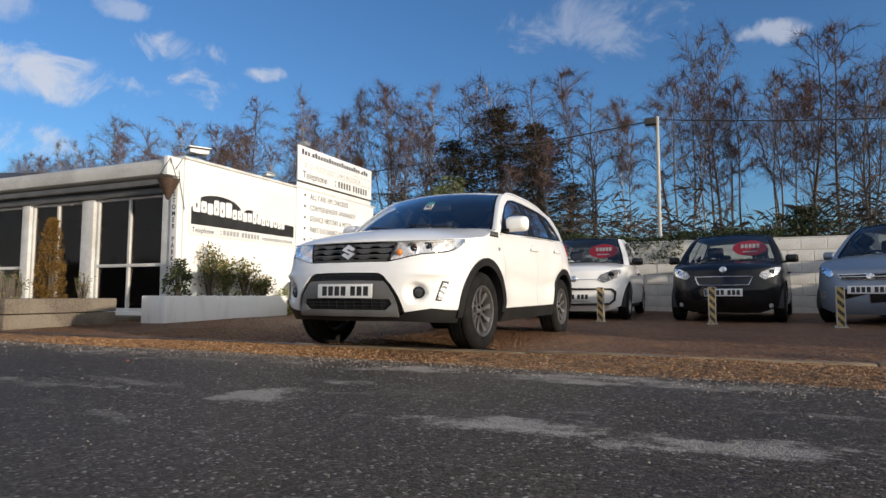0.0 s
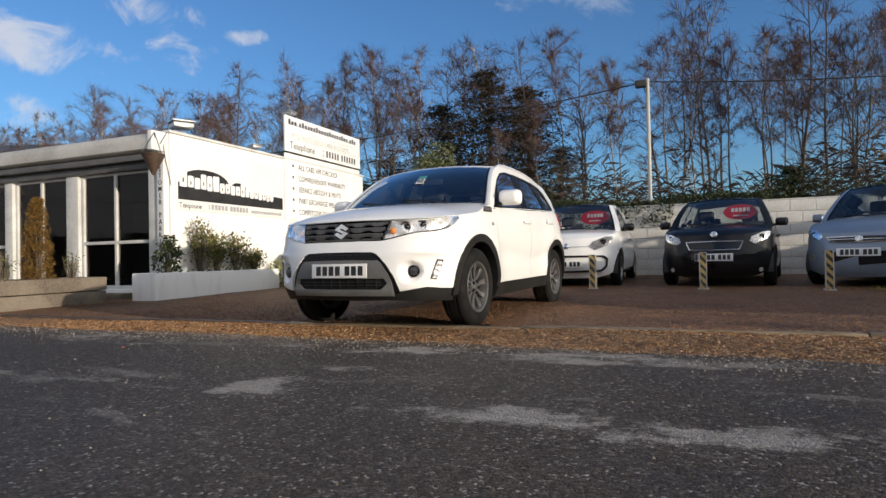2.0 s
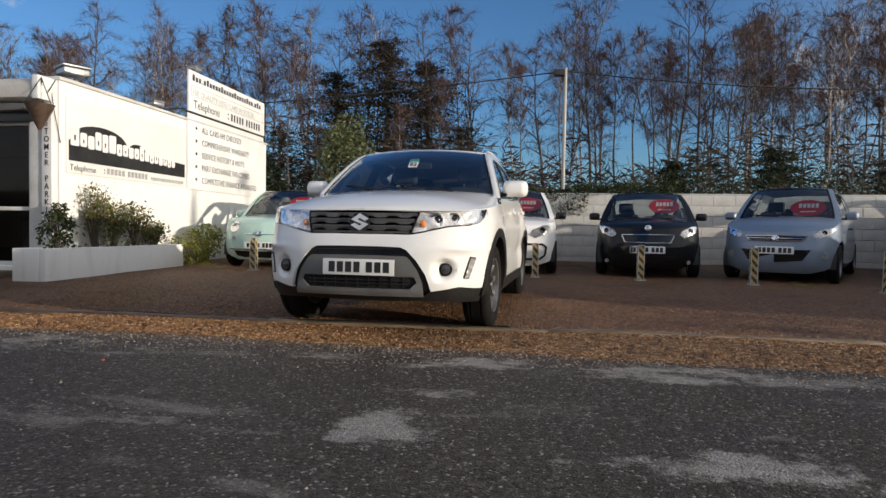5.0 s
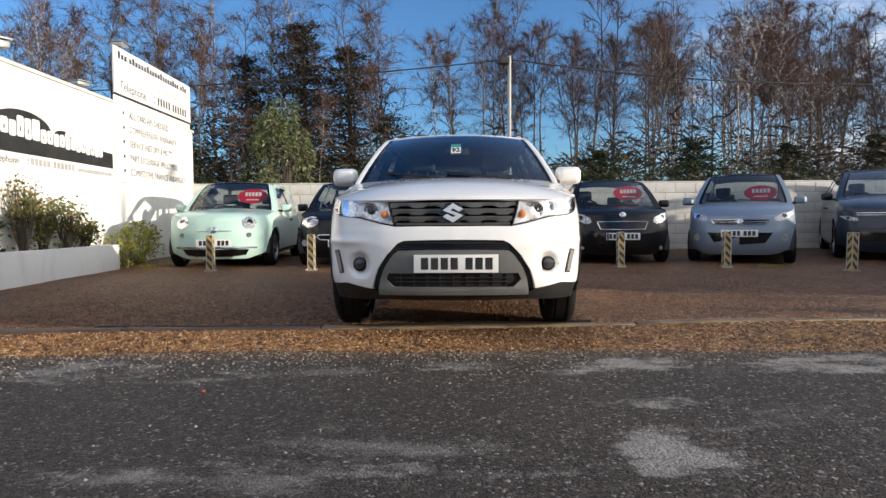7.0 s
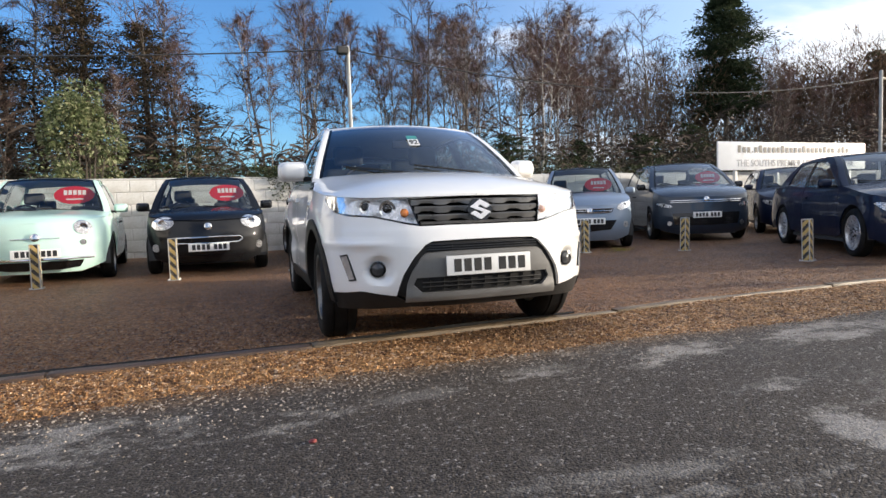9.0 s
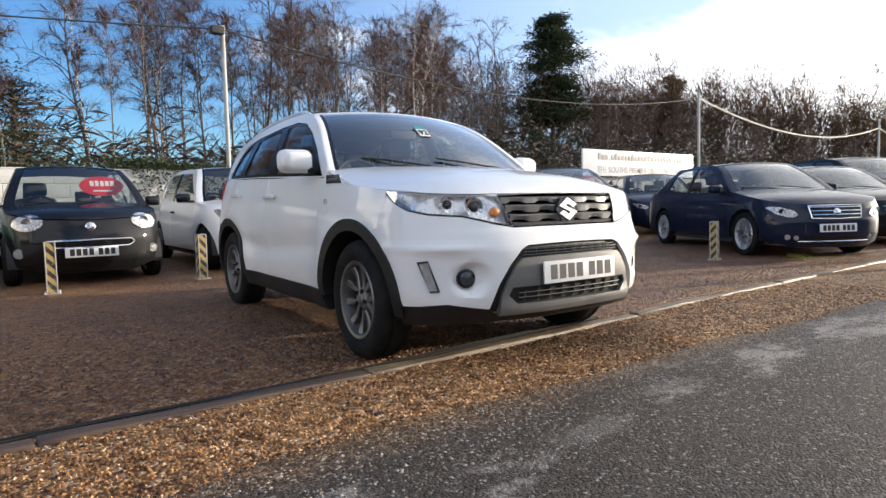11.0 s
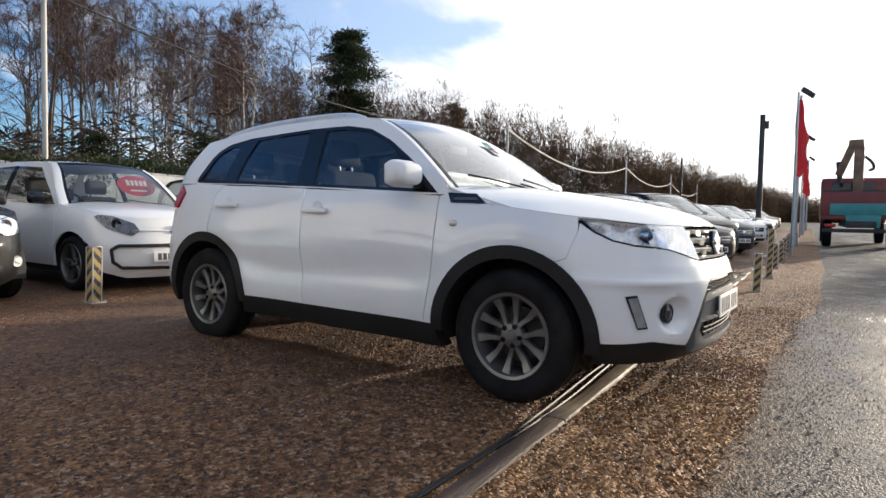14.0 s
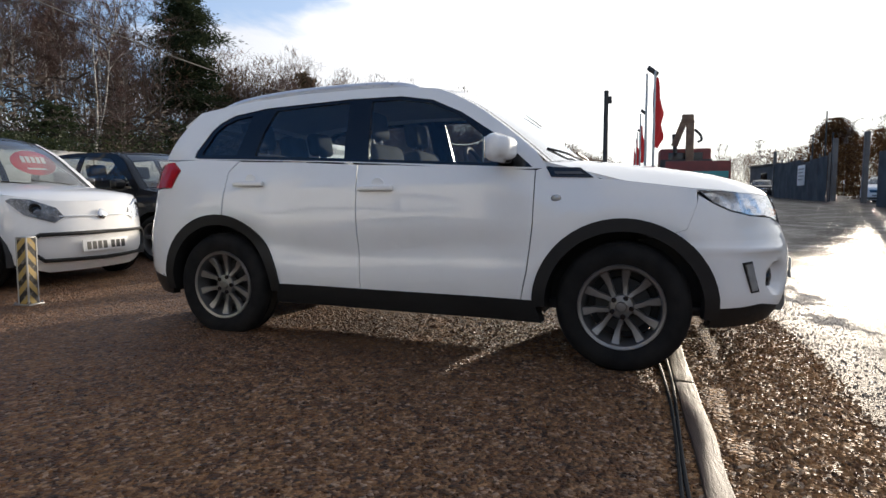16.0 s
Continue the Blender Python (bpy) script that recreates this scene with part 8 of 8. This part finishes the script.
hatch(spot(2.05, 9.72, 2.38, 0.62, -119), "parked_city_car", "pale blue-silver small hatchback with red price card", M["silver_paint"], 3.585, 1.60, 1.505, 2.38, 0.62, 0.94, (0.76, 0.97), 1.0, (0.38, -1.25), lamp=(0.48, 0.68, 0.66, 0.82, "wide"), round_nose=0.5,
      grille=[[(0.42, 0.70), (0.36, 0.64), (0.0, 0.635), (0.0, 0.70)]], mouth=[[(0.46, 0.50), (0.36, 0.34), (0.0, 0.31), (0.0, 0.44), (0.28, 0.45)]], fogs=[(0.62, 0.42, 0.05)], rim=[[(0.0, 0.705), (0.42, 0.70), (0.36, 0.635), (0.0, 0.63)]], bars_z=((0.668, 0.38, 0.006, M["chrome"]),), price=0.28, plate_z=0.49, badge_z=0.675, tyre=0.29)
hatch(spot(4.78, 9.82, 2.80, 0.85, -119), "parked_people_carrier", "dark slate people carrier with chrome bars and price card", M["slate_paint"], 4.5, 1.83, 1.62, 2.80, 0.85, 1.02, (0.86, 1.08), 1.30, (0.30, -1.7), lamp=(0.62, 0.80, 0.66, 0.76, "wide"), round_nose=0.3,
      mouth=[[(0.62, 0.56), (0.58, 0.34), (0.0, 0.32), (0.0, 0.56)]], fogs=[(0.66, 0.36, 0.04)], bars_z=((0.80, 0.66, 0.010, M["chrome"]), (0.765, 0.66, 0.008, M["chrome"])), mirror=M["gloss_black"], price=0.40, plate_z=0.52, badge_z=0.82, tyre=0.325)
hatch(spot(7.40, 9.75, 2.5, 0.75, -131), "parked_hatchback", "dark navy hatchback parked before the roadside board", M["navy_paint"], 4.0, 1.75, 1.46, 2.5, 0.75, 0.94, (0.76, 0.96), 1.05, (0.25, -1.4), lamp=(0.50, 0.74, 0.60, 0.74, "wide"), mouth=[[(0.5, 0.45), (0.45, 0.25), (0.0, 0.25), (0.0, 0.45)]], tyre=0.31)
hatch(spot(4.09, 5.25, 2.76, 0.78, -124), "parked_saloon", "dark navy saloon with chrome slatted grille and silver wheels", M["navy_paint"], 4.59, 1.77, 1.45, 2.76, 0.78, 0.92, (0.74, 0.95), 1.02, (0.15, -1.25), lamp=(0.50, 0.74, 0.56, 0.72, "wide"), round_nose=0.4, sedan=True, bright=True, side_trim=False,
      grille=[[(0.38, 0.72), (0.34, 0.55), (0.0, 0.54), (0.0, 0.72)]], rim=[[(0.0, 0.725), (0.38, 0.72), (0.34, 0.55), (0.0, 0.54)]], mouth=[[(0.40, 0.30), (0.36, 0.20), (0.0, 0.20), (0.0, 0.30)]], fogs=[(0.62, 0.30, 0.035), (0.52, 0.29, 0.03)], bars_z=((0.70, 0.37, 0.010, M["chrome"]), (0.65, 0.36, 0.009, M["chrome"]), (0.60, 0.35, 0.009, M["chrome"]), (0.24, 0.5, 0.008, M["chrome"])), plate_z=0.42, badge_z=0.635, tyre=0.32, spokes=8)
row = [("parked_saloon", "black low saloon parked in the roadside row", "black_paint", 4.5, 1.8, 1.42, True), ("parked_crossover", "large black crossover with chrome grille bars", "black_paint", 4.6, 1.86, 1.66, False), ("parked_hatchback", "dark navy hatchback in the roadside row", "navy_paint", 4.2, 1.78, 1.46, False),
       ("parked_saloon", "dark slate saloon in the roadside row", "slate_paint", 4.5, 1.8, 1.44, True), ("parked_hatchback", "white hatchback in the roadside row", "white_paint", 4.2, 1.78, 1.46, False), ("parked_hatchback", "black hatchback in the roadside row", "black_paint", 4.2, 1.78, 1.46, False),
       ("parked_saloon", "silver-grey saloon in the roadside row", "grey_paint", 4.5, 1.8, 1.44, True), ("parked_hatchback", "navy hatchback in the roadside row", "navy_paint", 4.2, 1.78, 1.46, False)]
made = {}
for i, (nm, lb, pt, L, wd, H, sd) in enumerate(row):
    x = 7.0 + 2.75 * i
    nose = 0.82
    key = (pt, H)
    y0 = 5.3 + (0.15 if i % 2 else -0.05)
    made[key] = hatch(spot(x, y0, L * 0.61, nose, -123), nm, lb, M[pt], L, wd, H, L * 0.61, nose, H * 0.635, (H * 0.52, H * 0.66), 1.05, (0.2, -1.3 if sd else -1.55), lamp=(0.52, 0.76, H * 0.40, H * 0.50, "wide"), round_nose=0.4, sedan=sd, bright=True,
                      grille=[[(0.40, H * 0.47), (0.34, H * 0.37), (0.0, H * 0.37), (0.0, H * 0.47)]], mouth=[[(0.5, 0.30), (0.45, 0.2), (0.0, 0.2), (0.0, 0.30)]], bars_z=((H * 0.46, 0.4, 0.009, M["chrome"]), (H * 0.42, 0.37, 0.008, M["chrome"])), tyre=0.32, plate_z=0.40, badge_z=H * 0.425)
pool = list(made.values())
for i in range(8):
    o = pool[(i * 3 + 1) % len(pool)]
    c = copy_thing(o, pose(30.6 + 2.9 * i, 7.8, slope(30.6 + 2.9 * i, 7.8), 0, 0, -123))

# ---- across the road ----
fn = thing("sheet_fence", pose(0, 0, 0), "tall dark grey corrugated sheet fence with posts across the road", "fence")
rf = random.Random(2)
for i in range(52):
    x = -34 + 1.8 * i
    if 25.2 < x < 31.2 or x > 43.6:
        continue
    y, h = (-6.0, 2.5) if x > 17 else (-7.2, 2.1)
    z0 = 0.015 * max(0.0, x - 6.0)
    rows = []
    for z in (0.0, h * 0.5, h + rf.uniform(-0.12, 0.12)):
        rows.append([Vector((x + 1.79 * q, y + 0.025 * math.sin(q * 50), z0 + z)) for q in np.linspace(0, 1, 33)])
    part("fence_sheet", thicken(ruled(rows), 0.004), M["fence"], fn)
    part("fence_post", box(0.10, 0.10, h + 0.3, (x, y - 0.09, z0 + h / 2 + 0.15), 0.006), M["fence"], fn)
for x in (26.9, 31.4, 45.2):
    part("gate_post", box(0.22, 0.22, 3.4, (x, -6.0, 0.015 * (x - 6) + 1.8), 0.02), M["fence"], fn)
nt = thing("gate_notice", pose(37.6, -5.93, 2.05, 90, 0, 180), "white paper notice fixed to the sheet fence", "sign")
part("notice_sheet", box(1.7, 1.3, 0.012, (0, 0, 0), 0.002), M["white"], nt)
bars([(-0.6, 0.35 - 0.22 * i, 1.2 - 0.2 * (i % 2), 0.09) for i in range(4)], M["grey_print"], pose(0, 0, 0.008), nt, "notice_bar")
made["far"] = copy_thing(pool[0], pose(50.5, -6.2, 0.66, 0, 0, 172))
copy_thing(made[("white_paint", 1.46)], pose(31.6, -8.6, 0.38, 0, 0, 150))
# brown leaves, paler than evergreen ones, put the haze towards the sun into the colour
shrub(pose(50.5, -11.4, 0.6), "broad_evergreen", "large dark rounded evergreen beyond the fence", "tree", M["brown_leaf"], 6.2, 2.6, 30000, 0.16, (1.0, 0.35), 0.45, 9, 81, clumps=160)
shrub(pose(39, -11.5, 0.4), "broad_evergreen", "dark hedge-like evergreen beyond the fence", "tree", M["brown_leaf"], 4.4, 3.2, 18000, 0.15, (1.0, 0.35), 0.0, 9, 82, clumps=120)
for i, (x, y, s) in enumerate(((44, -14, 0.75), (50, -12, 0.8), (56, -17, 0.85), (62, -13, 0.8), (70, -16, 0.9), (38, -19, 0.8), (80, -12, 0.9), (92, -8, 0.9))):
    o = copy_thing(kinds[i % len(kinds)], pose(x, y, 0, 0, 0, 40 * i))
    o.scale = (s, s, s * 0.85)
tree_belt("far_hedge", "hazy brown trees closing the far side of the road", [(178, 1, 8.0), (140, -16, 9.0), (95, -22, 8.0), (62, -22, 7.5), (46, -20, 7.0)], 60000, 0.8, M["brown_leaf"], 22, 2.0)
for x, y, h in ((34, -6.6, 4.0), (37.5, -7.2, 5.6), (41, -7.4, 4.4)):
    pole(x, y, 0, h, 0.05, M["dark_steel"], "thin_pole", "thin dark pole beyond the fence")

bh = thing("yard_cabin", pose(58, -9.0, 0.75, 0, 0, 8), "low grey site cabin with a flat roof behind the fence", "building")
part("cabin_walls", box(6.0, 3.0, 2.7, (0, 0, 1.35), 0.03), M["fence"], bh)
part("cabin_roof", box(6.3, 3.3, 0.15, (0, 0, 2.78), 0.02), M["roof_dark"], bh)
part("cabin_window", box(1.6, 0.06, 0.9, (-0.8, 1.5, 1.6), 0.01), M["gloss_black"], bh)
part("cabin_door", box(0.06, 0.9, 2.0, (-3.02, 0.4, 1.05), 0.01), M["galv"], bh)

# ---- lorry with a crane ----
tr = thing("crane_lorry", pose(20.5, 2.10, 0.22, 0, -0.8, 0), "faded red flatbed lorry with a folded loading crane and teal tailboard", "lorry")
part("chassis", box(7.2, 0.9, 0.25, (3.4, 0, 0.85), 0.02), M["dark_steel"], tr)
part("flatbed", box(5.2, 2.5, 0.16, (2.6, 0, 1.10), 0.02), M["truck_red"], tr)
for s in (-1, 1):
    part("side_board", box(5.2, 0.05, 0.55, (2.6, s * 1.24, 1.46), 0.01), M["truck_red"], tr)
part("tailboard", box(0.06, 2.5, 0.86, (0.0, 0, 1.60), 0.01), M["truck_red"], tr)
part("teal_panel", box(0.03, 2.15, 0.42, (-0.05, -0.1, 1.40), 0.008), M["teal"], tr)
part("teal_lower_panel", box(0.03, 1.05, 0.46, (-0.052, -0.05, 0.955), 0.008), M["teal"], tr)
part("rear_bar", box(0.12, 2.4, 0.14, (-0.02, 0, 0.62), 0.02), M["dark_steel"], tr)
for s in (-1, 1):
    part("rear_lamp", box(0.05, 0.35, 0.12, (-0.07, s * 0.95, 0.80), 0.015), M["red_lens"], tr)
cab = box(1.9, 2.4, 2.0, (6.4, 0, 1.85), 0.12)
part("cab", cab, M["truck_red"], tr)
part("cab_rear_window", box(0.02, 1.6, 0.6, (5.44, 0, 2.35), 0.01), M["gloss_black"], tr)
part("headboard", box(0.08, 2.4, 1.1, (5.1, 0, 1.75), 0.02), M["dark_steel"], tr)
cr = bmesh.new()
box(0.45, 0.6, 0.9, (4.6, 0.0, 1.75), 0.05, cr)
box(0.30, 0.36, 2.5, (4.6, -0.1, 2.9), 0.05, cr)
part("crane_mast", cr, M["rust"], tr)
cr = box(0.30, 0.30, 1.45, (0, 0, 0), 0.05, None, pose(4.6, 0.36, 3.60, 20, 0, 0))
box(0.36, 0.55, 0.40, (4.6, 0.02, 4.22), 0.08, cr)
part("crane_arm", cr, M["rust"], tr)
part("hydraulic_ram", tube([(4.6, 0.55, 2.6), (4.6, 0.62, 3.5)], 0.10, 8), M["dark_steel"], tr)
part("crane_hook", tube(spline([(4.6, -0.3, 3.7), (4.6, -0.55, 3.45), (4.6, -0.62, 3.2), (4.6, -0.45, 3.1)], 10), 0.06, 6), M["dark_steel"], tr)
part("outrigger_beam", box(0.16, 2.3, 0.16, (4.75, 0.0, 1.45), 0.03), M["dark_steel"], tr)
part("tool_box", box(0.7, 0.9, 0.5, (3.6, 0.7, 1.45), 0.05), M["teal"], tr)
for x in (1.0, 5.9):
    for s in (-1, 1):
        w = lathe([(0.0, -0.12), (0.28, -0.12), (0.30, -0.15), (0.46, -0.15), (0.5, -0.10), (0.5, 0.10), (0.46, 0.15), (0.30, 0.15), (0.28, 0.12), (0.0, 0.12)], 28)
        part("wheel", w, M["tyre"], tr).matrix_basis = pose(x, s * 1.02, 0.5)

# ---- far shed beyond the office ----
sh = thing("far_shed", pose(-36, 22.5, 0, 0, 0, 20), "distant grey shed with a dark pitched roof", "building")
part("shed_walls", box(9, 7, 5.6, (0, 0, 2.8), 0.03), M["fence"], sh)
rfm = ruled([[(-4.9, -3.9, 5.5), (4.9, -3.9, 5.5)], [(-4.9, 0, 7.6), (4.9, 0, 7.6)], [(-4.9, 3.9, 5.5), (4.9, 3.9, 5.5)]])
part("shed_roof", thicken(rfm, 0.15), M["roof_dark"], sh, smooth=0)

# ---- small things on the ground ----
def litter(x, y, z, seed):
    r = random.Random(seed)
    t = thing("litter_scrap", pose(x, y, z, 0, 0, r.uniform(0, 360)), "small crumpled red scrap lying on the asphalt", "litter")
    b = bmesh.new()
    bmesh.ops.create_icosphere(b, subdivisions=2, radius=0.014)
    for v in b.verts:
        v.co += noise.noise_vector(v.co * 80) * 0.006
        v.co.z = v.co.z * 0.5 + 0.005
    part("scrap", b, M["truck_red"], t)


litter(-3.8, 3.1, 0.0, 1)
cbl = thing("ground_cables", pose(0, 0, 0), "two thin black cables lying along the timber baulk", "cable")
for k in (0, 1):
    part("cable", tube(spline([(x, 4.745 + 0.03 * k + 0.018 * math.sin(x * 2.3 + k), slope(x, 4.8) + 0.012) for x in np.linspace(-5.2, -1.6, 12)], 50), 0.007, 6), M["cladding"], cbl)
for i, (x, y) in enumerate(((3.6, 5.5), (3.9, 5.7), (6.2, 5.0), (-7.2, 9.95), (-7.0, 10.2), (2.2, 9.1))):
    rg = random.Random(100 + i)
    v, f = leaf_clump(rg, 70, lambda r: (Vector((r.gauss(0, 0.10), r.gauss(0, 0.06), 0.0)), Vector((r.gauss(0, 0.25), r.gauss(0, 0.25), 1.4)).normalized()), 0.07, (1.0, 0.09), 0.1)
    t = thing("grass_tuft", pose(x, y, slope(x, y)), "small green grass tuft growing through the gravel", "grass", "grass tufts in the yard")
    tagged(raw("blades", v, f, M["yellow_leaf"], t), kind="stuff")
rp = random.Random(8)
spots = []
for _ in range(46000):
    pick = rp.random()
    if pick < 0.50:
        x, y = rp.uniform(-6.3, -1.6), 4.0 + abs(rp.gauss(0, 1.5)) - 0.1
    elif pick < 0.72:
        x, y = rp.uniform(-5.5, 1.5), rp.uniform(3.75, 4.75)
    else:
        x, y = rp.uniform(-8.5, 4.5), rp.uniform(3.6, 7.5)
    if y < 8.5:
        spots.append((x, y, yard_height(x, y)))
pebbles("loose_gravel", spots, 0.0068, M["gravel"], "loose brown gravel stones over the yard")
spots = [(rp.uniform(-8, 4), rp.uniform(-0.5, 3.75), 0.0) for _ in range(500)] + [(rp.uniform(-8, 5), 3.92 - abs(rp.gauss(0, 0.30)), 0.0) for _ in range(5500)]
pebbles("road_grit", spots, 0.0052, M["grit"], "scattered grit thrown from the gravel onto the asphalt")

# blocks of the back wall, each on its own
meshes = {}
for k in range(4):
    b = box(0.44, 0.02, 0.217, (0, 0, 0), 0.006, seg=1)
    for v in b.verts:
        v.co.y += 0.004 * noise.noise((v.co.x * 5 + k * 7, v.co.z * 5, k))
    me = bpy.data.meshes.new("block")
    b.to_mesh(me)
    b.free()
    me.materials.append(M["blockpaint"])
    meshes[k] = me
rk = random.Random(12)
for x, r in wall_blocks:
    if -8.2 < x < 11.2:
        o = new("block", meshes[rk.randrange(4)])
        o.parent = wall
        o.location = (x, WALL_Y + 0.003 + rk.uniform(-0.003, 0.003), 0.125 + 0.229 * r)
part("wall_coping_render", box(27.2, 0.20, 0.03, (4.9, WALL_Y + 0.10, 1.635), 0.008), M["blockpaint"], wall)
